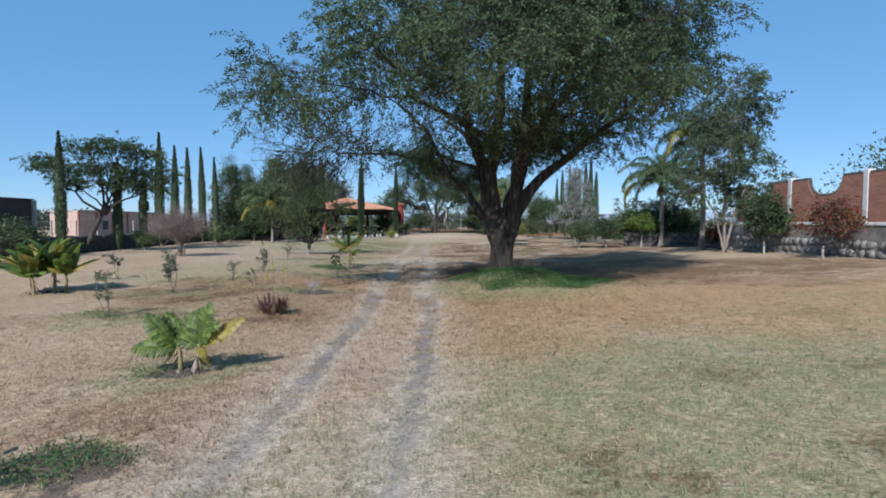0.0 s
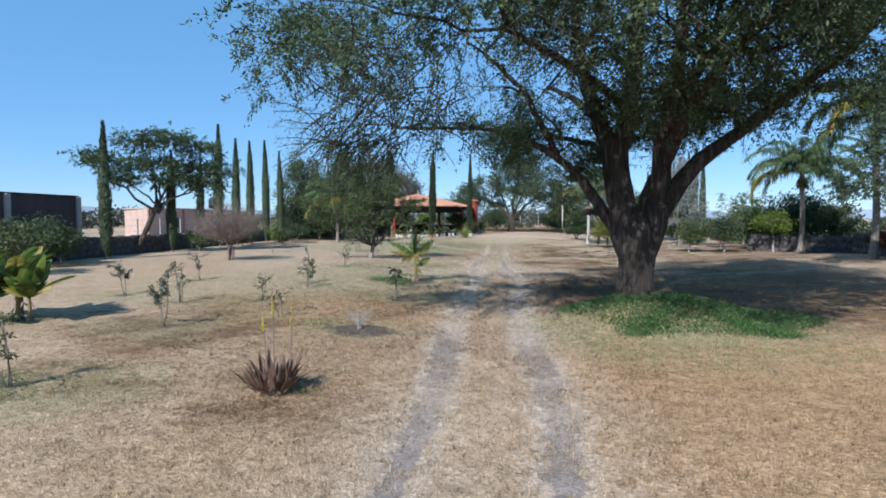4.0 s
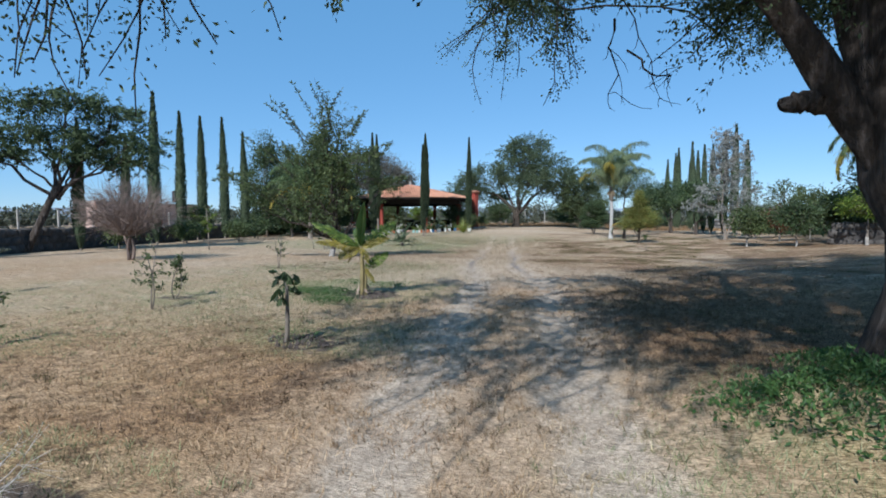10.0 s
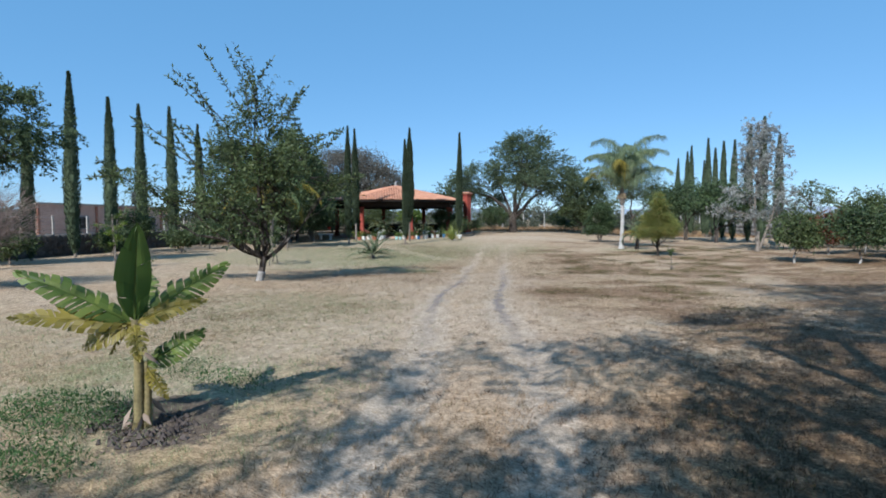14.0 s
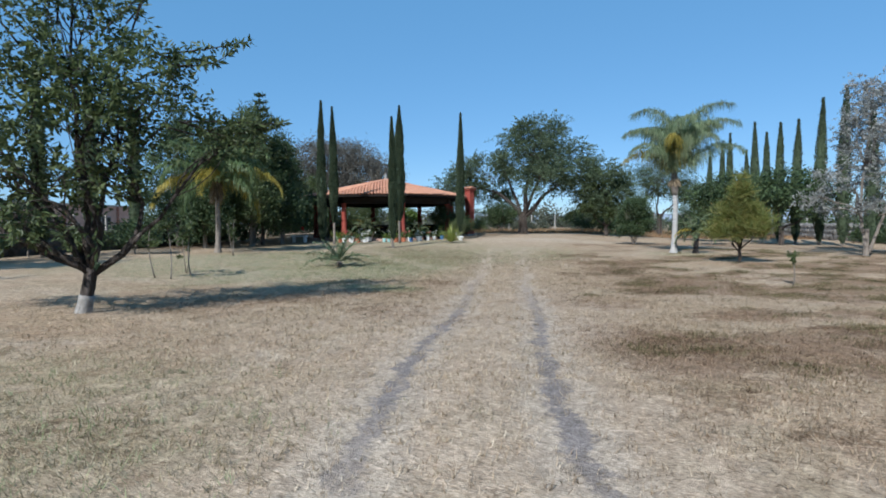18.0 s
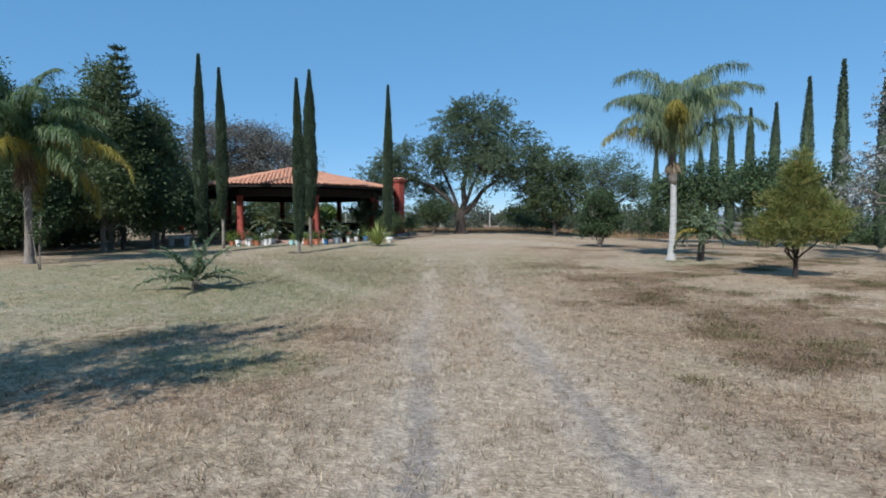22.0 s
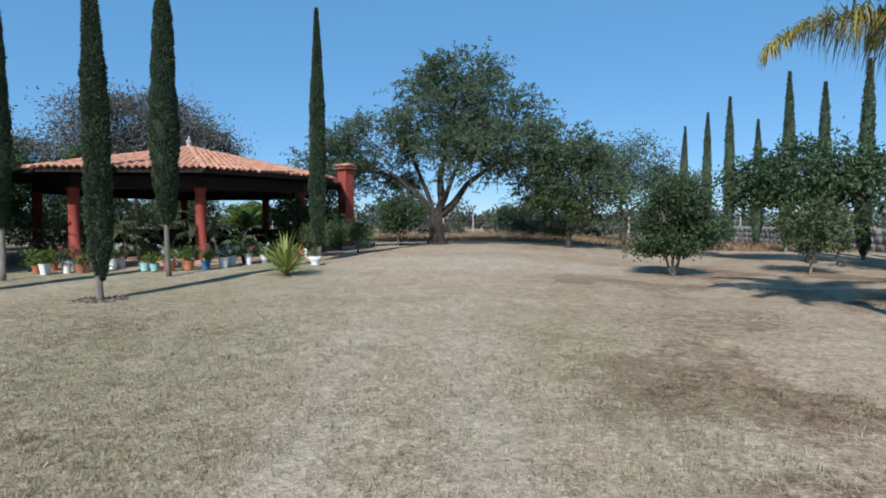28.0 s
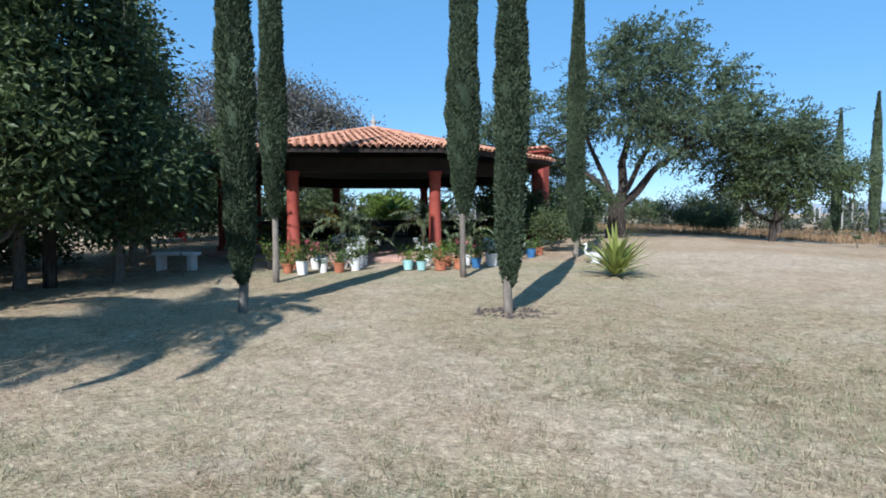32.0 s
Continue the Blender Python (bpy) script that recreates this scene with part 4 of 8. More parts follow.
def queen_palm(x, y, h, label, seed=2, size=2.4, n=15, yellow=(1, 6, 9), trunk_mat=PALM_TRUNK, r=0.13, lime=0.0, leaflets=60, shaft=0.75, rise=(84, 10), bend=(88, 110), feather=0.23, slim=0.04, hang=1.15, skirt=0.0, plumes=(), power=1.25, leaf_mat=L_PALM):
    global rng
    rng = np.random.default_rng(seed)
    t = thing("queen_palm", on_ground(x, y), label, "palm tree")
    g = Geo()
    z = np.linspace(-0.1, h, 24)
    rad = r * np.interp(z / h, [0, 0.06, 0.2, 0.85, 1], [1.7, 1.25, 1.05, 0.9, 0.95]) * (1 + 0.03 * np.sin(z * 21))
    tube(g, np.stack([0.05 * np.sin(z), 0 * z, z], 1), rad, 14, 0.01)
    part("trunk", g, trunk_mat, t, smooth=True)
    s = Geo()
    zz = np.linspace(h - 0.1, h + shaft, 8)
    tube(s, np.stack([0.05 * np.sin(zz), 0 * zz, zz], 1), np.interp(zz - h, [-0.1, shaft * 0.15, shaft * 0.55, shaft], [r * 0.9, r * 1.45, r * 1.1, r * 0.35]), 10, 0.08)
    part("crownshaft", s, BARK_PALE, t, smooth=True)
    if skirt:
        d = Geo()
        m = 260
        th = rng.uniform(0, 6.28, m)
        p = np.stack([r * 1.3 * np.cos(th), r * 1.3 * np.sin(th), h + shaft * 0.5 - rng.uniform(0, 0.75, m) * skirt], 1)
        leaves(d, p, np.stack([np.cos(th) * 0.35, np.sin(th) * 0.35, np.full(m, -1.0)], 1) + rng.normal(size=(m, 3)) * 0.12, rng.uniform(0.3, 0.6, m) * (0.5 + skirt / 2), 0.05)
        part("dead_skirt", d, L_HUSK, t, "withered hanging brown leaf bases")
    for k, (a, up, down, L, dry) in enumerate(plumes):
        f = frond(L, leaflets, up, down, L * feather, width=slim, hang=hang, twist=rng.uniform(-1, 1), power=power)
        part("frond", f, L_YELLOW if dry else leaf_mat, t, "yellowing drooping frond" if dry else "", at=pose(0.05 * math.sin(h), 0, h + shaft * (0.95 - 0.022 * k), 0, 0, a))
    for k in range(0 if plumes else n):
        a = k * 137.5 + rng.uniform(-12, 12)
        u = k / (n - 1)
        f = frond(size * rng.uniform(0.88, 1.08), leaflets, rise[0] + (rise[1] - rise[0]) * u ** 0.9 + rng.uniform(-5, 5), bend[0] + (bend[1] - bend[0]) * u + rng.uniform(-8, 8), size * feather, width=slim, hang=hang, twist=rng.uniform(-1, 1), power=power)
        part("frond", f, L_YELLOW if k in yellow else leaf_mat, t, "yellowing drooping frond" if k in yellow else "", at=pose(0.05 * math.sin(h), 0, h + shaft * (0.9 - 0.25 * u), 0, 0, a))
    return t


def blade_mesh(length, width, curl, n=9, keel=0.12, taper=0.6):
    """A long leaf along +x that bends down."""
    s = np.linspace(0, 1, n)
    a = curl * s ** 1.3
    dx, dz = np.cos(a), -np.sin(a)
    x_ = np.concatenate([[0], np.cumsum(dx[:-1])]) * length / (n - 1)
    z_ = np.concatenate([[0], np.cumsum(dz[:-1])]) * length / (n - 1)
    w = width * np.sin(np.clip(s * (1 - 0.02) + 0.08, 0, 1) * np.pi) ** taper
    w[-1] = width * 0.03
    v = np.stack([np.stack([x_, sg * w / 2, z_ + (keel * w if sg else 0 * w)], 1) for sg in (-1, 0, 1)], 1).reshape(-1, 3)
    b = np.arange(n - 1) * 3
    f = np.concatenate([np.stack([b + o, b + o + 1, b + o + 4], 1) for o in (0, 1)] + [np.stack([b + o, b + o + 4, b + o + 3], 1) for o in (0, 1)])
    return Geo().add(v, f)


def torn_blade(length, width, curl, n=25, ragged=0.35):
    """A banana leaf: midrib and two sides, whole or torn into hanging strips."""
    g = Geo()
    s = np.linspace(0, 1, n)
    a = curl * s ** 1.4
    x_ = np.concatenate([[0], np.cumsum(np.cos(a)[:-1])]) * length / (n - 1)
    z_ = np.concatenate([[0], np.cumsum(-np.sin(a)[:-1])]) * length / (n - 1)
    mid = np.stack([x_, 0 * x_, z_], 1)
    tube(g, mid, np.linspace(0.017, 0.004, n), 5)
    w = width / 2 * np.sin(np.clip(s * 0.95 + 0.05, 0, 1) * np.pi) ** (0.55 if ragged > 0.1 else 0.75) * (1.2 - 0.4 * s)
    for side in (-1, 1):
        k = 1
        sweep = 0.0
        while k < n - 1:
            e = min(n - 1, k + (int(rng.integers(1, 3)) if ragged > 0.5 else int(rng.integers(4, 10))))
            span = np.arange(k, e + 1)
            sweep = rng.uniform(-0.25, 0.1) + ragged * rng.uniform(0.3, 1.1)
            fall = (-0.35, -0.1 + 0.5 * sweep, 0.1 + sweep, 0.2 + 1.5 * sweep)
            pinch = 1 - (0.45 * ragged if len(span) < 4 else 0.0)
            rows, at = [mid[span]], mid[span].copy()
            for q, h in enumerate(fall):
                at = at + np.stack([np.full(len(span), 0.018 * length), side * w[span] / 4 * math.cos(h), -w[span] / 4 * math.sin(h)], 1)
                c = at.mean(0)
                rows.append(c + (at - c) * (1 - (1 - pinch) * q / 3) + rng.normal(size=3) * 0.004)
            v = np.concatenate(rows)
            m = len(span)
            b = (np.arange(4)[:, None] * m + np.arange(m - 1)[None]).ravel()
            g.add(v, np.concatenate([np.stack([b, b + 1, b + m + 1], 1), np.stack([b, b + m + 1, b + m], 1)]))
            k = e
    return g


def banana(x, y, label, stems, seed=3, rz=0.0, s=1.0, ragged=0.35, tip=0.0):
    """stems: (dx, dy, height, [(azimuth, rise, length, width, curl, dry)])"""
    global rng
    rng = np.random.default_rng(seed)
    t = thing("banana_plant", on_ground(x, y, rz, s), label, "banana plant")
    for dx, dy, h, ls in stems:
        g = Geo()
        tube(g, curve_pts((dx, dy, -0.05), (dx * 1.1, dy * 1.1, h), (0.02, 0.01, 0), 8), np.interp(np.linspace(0, 1, 8), [0, 0.2, 1], [0.08, 0.056, 0.036]) * (0.5 + 0.38 * h), 9, 0.05)
        part("stem", g, STEM, t, smooth=True)
        for az, rise, L, W, curl, dry in ls:
            part("leaf", torn_blade(L, W, curl, ragged=0.05 if rise > 78 else ragged), L_BANANA_Y if dry else L_BANANA, t, "yellowed ragged leaf" if dry else "",
                 at=pose(dx * 1.1, dy * 1.1, h - 0.04, -tip * math.sin(radians(327 - az)), -rise, az))
    for k in range(14):
        d = Geo()
        a = rng.uniform(0, 6.28)
        bx, by = stems[k % len(stems)][:2]
        leaves(d, np.array([[bx + 0.045 * math.cos(a), by + 0.045 * math.sin(a), rng.uniform(0.06, max(0.26, 0.85 * stems[k % len(stems)][2] if tip else 0.0))]]), np.array([[math.cos(a), math.sin(a), rng.uniform(-2.6, -0.5)]]), rng.uniform(0.14, 0.26), 0.052)
        part("dry_sheath", d, L_DRY, t, "withered brown leaf sheath")
    return t


STEM = surface("banana_stem", (0.16, 0.13, 0.06), (0.33, 0.27, 0.13), 5, 40, 0.8, 0.3, third=(0.10, 0.06, 0.04))
L_DRY = foliage("dry_leaf", (0.14, 0.08, 0.06), (0.28, 0.20, 0.15), (0.55, 0.47, 0.40), 0.2)


def sapling(x, y, h, label, leaf_mat=L_MID, n=60, leaf=(0.10, 0.04), stems=2, r=0.012, spread=0.25, seed=4, bark=BARK_PALE, low=0.35, name="sapling"):
    global rng
    rng = np.random.default_rng(seed)
    t = thing(name, on_ground(x, y), label, "sapling")
    w, c, tw = Geo(), Geo(), Geo()
    for k in range(stems):
        w = Geo()
        e = np.array([rng.normal() * spread * 0.5, rng.normal() * spread * 0.5, h * rng.uniform(0.8, 1)])
        p = curve_pts((rng.normal() * 0.02, rng.normal() * 0.02, -0.03), e, rng.normal(size=3) * 0.05, 7)
        tube(w, p, np.linspace(r, r * 0.35, 7), 5)
        part("stem", w, bark, t, smooth=True)
        for b in range(5):
            u = rng.uniform(low, 0.95)
            a = np.array([np.interp(u, np.linspace(0, 1, 7), p[:, j]) for j in range(3)])
            q = a + np.array([rng.normal() * spread, rng.normal() * spread, abs(rng.normal()) * spread * 0.7])
            tube(tw, curve_pts(a, q, (0, 0, 0.02), 4), np.linspace(r * 0.45, 0.003, 4), 4)
            m = max(3, n // (5 * stems))
            pp = a + (q - a) * rng.uniform(0.25, 1.05, (m, 1)) + rng.normal(size=(m, 3)) * 0.02
            leaves(c, pp, rng.normal(size=(m, 3)) + np.array([0, 0, -0.25]), leaf[0] * rng.uniform(0.6, 1.2, m), leaf[1])
    tagged(part("twig_mass", tw, bark, t), kind="stuff")
    part("foliage", c, leaf_mat, t)
    return t


def rosette(name, x, y, label, n, length, width, leaf_mat, seed=5, curl=(0.3, 1.1), rise=(15, 80), category="plant", base=0.05, group="", spread=0.0):
    """Stiff blades in a rosette, each a part."""
    global rng
    rng = np.random.default_rng(seed)
    t = thing(name, on_ground(x, y), label, category, group)
    kinds = [mesh_of("blade", blade_mesh(length * k, width, c), leaf_mat, True) for k, c in ((1.0, curl[0]), (0.85, (curl[0] + curl[1]) / 2), (0.95, curl[1]))]
    for k in range(n):
        u = k / n
        sa, sr = radians(k * 137.5 + rng.uniform(-40, 40)), spread * rng.uniform(0.2, 1.0) ** 0.6
        part("blade", kinds[int(rng.integers(3))], None, t, at=pose(sr * math.cos(sa), sr * math.sin(sa), base, 0, -(rise[1] + (rise[0] - rise[1]) * u + rng.uniform(-6, 6)), k * 137.5 + rng.uniform(-9, 9)) @ Matrix.Diagonal((*(3 * (rng.uniform(0.8, 1.1),)), 1)))
    return t

# ---- the great shade tree beside the track ----
GREAT = [(3.9 * math.cos(a), 3.9 * math.sin(a), 5.5 + 0.4 * math.sin(3 * a), 1.9, 1.9, 1.1, 34) for a in np.radians([5, 45, 240, 275, 315])]
GREAT += [(-3.6, -1.3, 5.6, 1.7, 1.7, 1.0, 11)]
GREAT += [(-5.6, -4.2, 4.7, 1.3, 1.3, 0.8, 10), (-6.0, -2.4, 5.2, 1.2, 1.2, 0.8, 12), (-4.6, 0.0, 6.0, 1.1, 1.1, 0.8, 6),
          (-3.8, -5.0, 4.8, 1.3, 1.3, 0.8, 12), (-4.4, -3.2, 4.7, 1.2, 1.2, 0.8, 9), (-0.8, 5.4, 9.0, 1.6, 1.8, 1.0, 38), (1.8, 5.4, 9.2, 1.8, 1.8, 1.0, 40), (3.4, 4.6, 8.4, 1.8, 1.8, 1.1, 36), (4.0, 2.8, 7.2, 1.5, 1.5, 1.1, 24),
          (4.5, 0.0, 5.6, 1.1, 1.1, 0.9, 20), (4.0, -2.3, 5.1, 1.1, 1.1, 0.8, 18), (3.0, -4.2, 5.0, 1.1, 1.1, 0.8, 17), (1.6, -5.2, 5.0, 1.5, 1.5, 0.9, 22), (-1.4, -5.4, 5.2, 1.4, 1.4, 0.9, 20),
          (-2.3, 0.6, 4.1, 0.6, 0.6, 0.4, 6), (-2.7, -0.4, 4.4, 0.7, 0.7, 0.4, 6), (-2.2, 2.2, 6.6, 1.3, 1.3, 0.9, 18),
          (0.6, -2.4, 4.3, 1.2, 1.0, 0.6, 20), (2.4, -1.7, 4.2, 1.1, 1.0, 0.6, 20), (-1.0, -2.0, 4.8, 1.0, 1.0, 0.6, 14), (3.2, 0.4, 4.0, 1.0, 0.9, 0.6, 14), (1.0, 0.9, 4.4, 1.0, 0.8, 0.6, 12), (-0.6, 1.2, 3.9, 0.7, 0.6, 0.4, 15), (0.9, 0.9, 3.9, 0.9, 0.7, 0.5, 18), (1.6, 1.8, 4.1, 0.9, 0.8, 0.5, 18), (0.6, 2.4, 4.3, 0.9, 0.8, 0.5, 16), (0.7, -1.1, 3.7, 0.8, 0.6, 0.4, 10), (1.5, 0.1, 3.7, 0.7, 0.6, 0.45, 10), (-0.4, 1.4, 3.5, 0.7, 0.6, 0.4, 16), (-0.7, -0.6, 3.9, 0.6, 0.5, 0.35, 12), (-1.45, -0.2, 3.05, 0.4, 0.4, 0.25, 12), (-2.0, -0.6, 3.3, 0.5, 0.5, 0.3, 18), (-2.45, -0.3, 3.15, 0.45, 0.4, 0.3, 13), (-2.75, 0.2, 3.3, 0.4, 0.4, 0.3, 9), (-1.0, 0.7, 2.9, 0.4, 0.4, 0.25, 6)]
GREAT += [(0.9 + 2.4 * math.cos(a), 2.4 * math.sin(a), 7.7, 2.1, 2.1, 1.4, 46) for a in np.arange(5) * 1.257]
GREAT += [(1.3, 0.4, 10.0, 2.2, 2.2, 1.2, 50), (2.8, 2.6, 9.2, 1.8, 1.8, 1.1, 40), (3.0, -1.0, 8.4, 1.9, 1.9, 0.9, 40), (4.6, 1.2, 8.0, 1.7, 1.7, 0.9, 34), (1.8, -3.2, 7.4, 1.9, 1.9, 0.9, 36), (4.6, -1.6, 6.6, 1.5, 1.5, 0.8, 26)]
BOUGHS = [([(-0.10, 0, 0.7), (-0.24, 0.03, 1.5), (-0.35, 0.08, 2.2), (-0.42, 0.12, 2.8), (-0.46, 0.15, 3.2)], 0.30, 0.23),
          ([(-0.42, 0.12, 2.7), (-0.75, 0.1, 3.5), (-1.1, 0.2, 4.4), (-1.4, 0.5, 5.8), (-1.5, 0.9, 6.8)], 0.20, 0.07),
          ([(-0.40, 0.14, 2.7), (-0.22, 0.2, 3.7), (-0.1, 0.2, 5.0), (0.0, 0.1, 7.2), (0, 0, 8.4)], 0.21, 0.07),
          ([(-0.15, 0, 0.9), (-0.5, -0.05, 1.55), (-0.86, -0.25, 2.15), (-1.15, -0.42, 2.55), (-1.6, -0.65, 2.95), (-2.3, -0.72, 3.3), (-3.0, -0.75, 3.5), (-4.65, -1.6, 3.5)], 0.135, 0.022),
          ([(-1.45, -0.58, 2.85), (-1.75, -0.7, 3.5), (-2.1, -0.8, 4.2), (-2.8, -1.2, 4.9)], 0.08, 0.04),
          ([(-0.5, 0.1, 2.8), (-0.9, 0.2, 3.15), (-1.7, 0.7, 3.4), (-2.6, 1.5, 3.8), (-4.2, 3.0, 4.1)], 0.075, 0.03),
          ([(0.18, 0.02, 0.6), (0.34, 0.05, 1.5), (0.42, 0.08, 2.1), (0.47, 0.1, 3.1), (0.66, 0.1, 4.1), (0.8, 0.0, 5.6), (0.9, -0.2, 7.2)], 0.25, 0.08),
          ([(0.38, 0.05, 1.4), (0.74, 0.05, 2.25), (1.15, 0.1, 2.72), (1.75, 0.2, 3.2), (2.6, 0.4, 3.9), (3.5, 0.5, 4.6)], 0.19, 0.07),
          ([(-0.7, -0.12, 1.75), (-0.84, -0.2, 1.75), (-0.96, -0.26, 1.70)], 0.085, 0.05),
          ([(0.16, -0.02, 1.35), (0.13, -0.02, 1.85), (0.17, 0.02, 2.15), (0.34, 0.05, 2.5)], 0.10, 0.08),
          ([(0.3, 0.2, 1.7), (0.4, 0.6, 2.6), (0.7, 1.2, 4.0), (1.1, 2.2, 5.2), (1.2, 3.6, 5.6)], 0.15, 0.07),
          ([(0.5, -0.05, 2.5), (0.9, -0.8, 3.5), (1.6, -1.7, 4.2), (2.6, -2.8, 4.8)], 0.12, 0.06),
          ([(-0.8, 0.1, 3.6), (-1.6, 1.4, 4.4), (-2.6, 2.6, 5.0)], 0.10, 0.05),
          ([(-0.2, 0.0, 3.8), (-0.9, -1.8, 4.3), (-1.6, -3.2, 4.6)], 0.10, 0.05)]
GREAT += [(-1.0, 0.6, 2.85, 0.3, 0.3, 0.3, 10), (-1.15, -0.05, 2.6, 0.3, 0.3, 0.25, 13), (-0.7, 6.0, 4.15, 0.5, 0.5, 0.26, 11), (0.2, 5.8, 4.35, 0.75, 0.6, 0.35, 18), (-0.2, 5.0, 4.6, 0.6, 0.6, 0.35, 10), (-3.6, -1.1, 3.6, 1.0, 0.5, 0.16, 8), (-4.1, 3.0, 4.05, 0.55, 0.55, 0.32, 9), (-3.4, 2.0, 4.1, 0.6, 0.5, 0.35, 8), (-2.4, 1.5, 4.2, 0.6, 0.5, 0.35, 6),
          (-1.8, -4.0, 6.3, 1.5, 1.3, 0.8, 22), (-6.0, -1.6, 6.0, 0.9, 0.9, 0.5, 9), (-1.6, -1.6, 7.0, 1.0, 1.0, 0.7, 10), (0.4, -3.8, 6.7, 1.5, 1.3, 0.8, 24), (2.4, 0.6, 6.4, 1.6, 1.6, 0.8, 30), (3.4, 3.2, 10.0, 1.7, 1.7, 0.9, 34), (0.6, 2.6, 8.6, 1.6, 1.6, 0.9, 30), (2.5, -2.5, 8.6, 1.8, 1.8, 0.9, 36), (0.5, -1.5, 9.4, 1.6, 1.6, 0.9, 30)]


def hanging(wood, crown):
    """Loose twigs that hang below the crown."""
    for k in range(270):
        if k < 75:  # the side over the track
            a, r, z = rng.uniform(-2.5, -2.0), rng.uniform(3.8, 6.4), rng.uniform(3.3, 4.2)
        elif k < 86:  # the far side over the track
            a, r, z = rng.uniform(2.45, 2.65), rng.uniform(3.9, 5.0), rng.uniform(3.75, 4.2)
        elif k < 159:  # low twigs at the crown's edge
            a, r, z = rng.uniform(-2.68, -2.42), rng.uniform(4.6, 6.2), rng.uniform(2.9, 3.5)
        elif k < 164:
            a, r, z = rng.uniform(2.3, 2.9), rng.uniform(0.9, 1.2), rng.uniform(3.0, 3.3)
        else:
            a, r = rng.uniform(-2.0, 1.2), rng.uniform(2.2, 5.4)
            z = 4.8 - 0.08 * r + rng.normal() * 0.3
        p = [np.array([r * math.cos(a), r * math.sin(a), z])]
        d = np.array([math.cos(a) * 0.5, math.sin(a) * 0.5, -0.35]) + rng.normal(size=3) * 0.35
        for s in range(6):
            d = d + np.array([0, 0, -0.10]) + rng.normal(size=3) * 0.22
            p.append(p[-1] + d / np.linalg.norm(d) * rng.uniform(0.16, 0.3))
        p = np.array(p)
        tube(wood, p, np.linspace(0.013, 0.004, 7), 4)
        m = int(rng.integers(35, 110))
        u = rng.uniform(0.5, 6, m)
        q = np.stack([np.interp(u, np.arange(7), p[:, j]) for j in range(3)], 1) + rng.normal(size=(m, 3)) * 0.06
        leaves(crown, q, rng.normal(size=(m, 3)) + np.array([0, 0, -0.5]), rng.uniform(0.025, 0.055, m), 0.021)
    # crooked twigs that hang free over the track
    for k, (a, e, bare) in enumerate((((-2.9, 1.6, 4.3), (-3.25, 1.75, 2.3), 0), ((-2.9, 1.5, 4.0), (-3.0, 1.6, 2.9), 0), ((-2.6, 2.0, 4.2), (-2.05, 2.7, 2.45), 1), ((-2.5, 2.1, 3.3), (-2.5, 2.6, 2.5), 1), ((-3.5, 1.4, 4.3), (-3.7, 1.6, 3.0), 0), ((-2.4, 2.4, 3.0), (-1.8, 2.5, 2.75), 1))):
        p = curve_pts(a, e, rng.normal(size=3) * 0.12, 9)
        p[1:-1] += rng.normal(size=(7, 3)) * 0.05
        tube(wood, p, np.linspace(0.016, 0.004, 9), 4)
        for s in range(7):
            c = p[rng.integers(3, 9)]
            f = c + np.array([rng.normal() * 0.2, rng.normal() * 0.2, -rng.uniform(0.08, 0.3)])
            w = curve_pts(c, f, rng.normal(size=3) * 0.03, 4)
            tube(wood, w, np.linspace(0.006, 0.003, 4), 3)
            if not bare:
                q = w[rng.integers(0, 4, 40)] + rng.normal(size=(40, 3)) * 0.04
                leaves(crown, q, rng.normal(size=(40, 3)) + np.array([0, 0, -0.5]), rng.uniform(0.03, 0.065, 40), 0.024)


tree("shade_tree", -3.92, 15.92, "large spreading shade tree with dark gnarled trunk and hanging twigs", GREAT, L_MESQ, 0.36, 1.35, BARK, (0.078, 0.035), 0.5, 35,
     droop=0.35, seed=11, base_flare=1.3, mains=BOUGHS, extra=hanging, spray=8, spray_len=0.6)

# ---- cypress rows ----
for x, y, h in ((-28.9, 20.46, 6.6), (-30.95, 25.54, 5.9), (-32.15, 28.5, 5.6), (-33.05, 30.7, 8.3), (-33.96, 33.0, 7.7), (-34.87, 35.2, 7.85), (-35.95, 37.85, 8.3), (-37.1, 40.7, 7.8)):
    cypress(x, y, h, "far", x * 31)
for x, y, h in ((-4.6, 57.0, 8.1), (-5.3, 59.3, 8.0), (-6.2, 61.5, 7.3), (-6.9, 64.2, 7.6), (-7.5, 66.8, 7.4), (-8.1, 69.6, 8.6), (-8.5, 73.7, 7.1), (-9.7, 75.0, 8.7), (-10.3, 79.0, 8.6), (-11.4, 81.7, 8.2), (-3.9, 54.6, 6.6)):
    cypress(x, y, h, "far", x * 57)
PAV_CYP = "tall slim cypress with bare pale foot before the pavilion"
cypress(-29.4, 46.3, 7.9, "low_foot", 20, PAV_CYP, "pavilion cypresses")
cypress(-30.9, 49.15, 8.2, "tall_foot", 80, PAV_CYP, "pavilion cypresses")
cypress(-25.55, 47.4, 6.85, "low_foot", 160, PAV_CYP, "pavilion cypresses")
cypress(-27.35, 50.95, 8.2, "tall_wide", 230, PAV_CYP, "pavilion cypresses")
cypress(-25.4, 55.35, 8.2, "low_foot", 300, PAV_CYP, "pavilion cypresses")

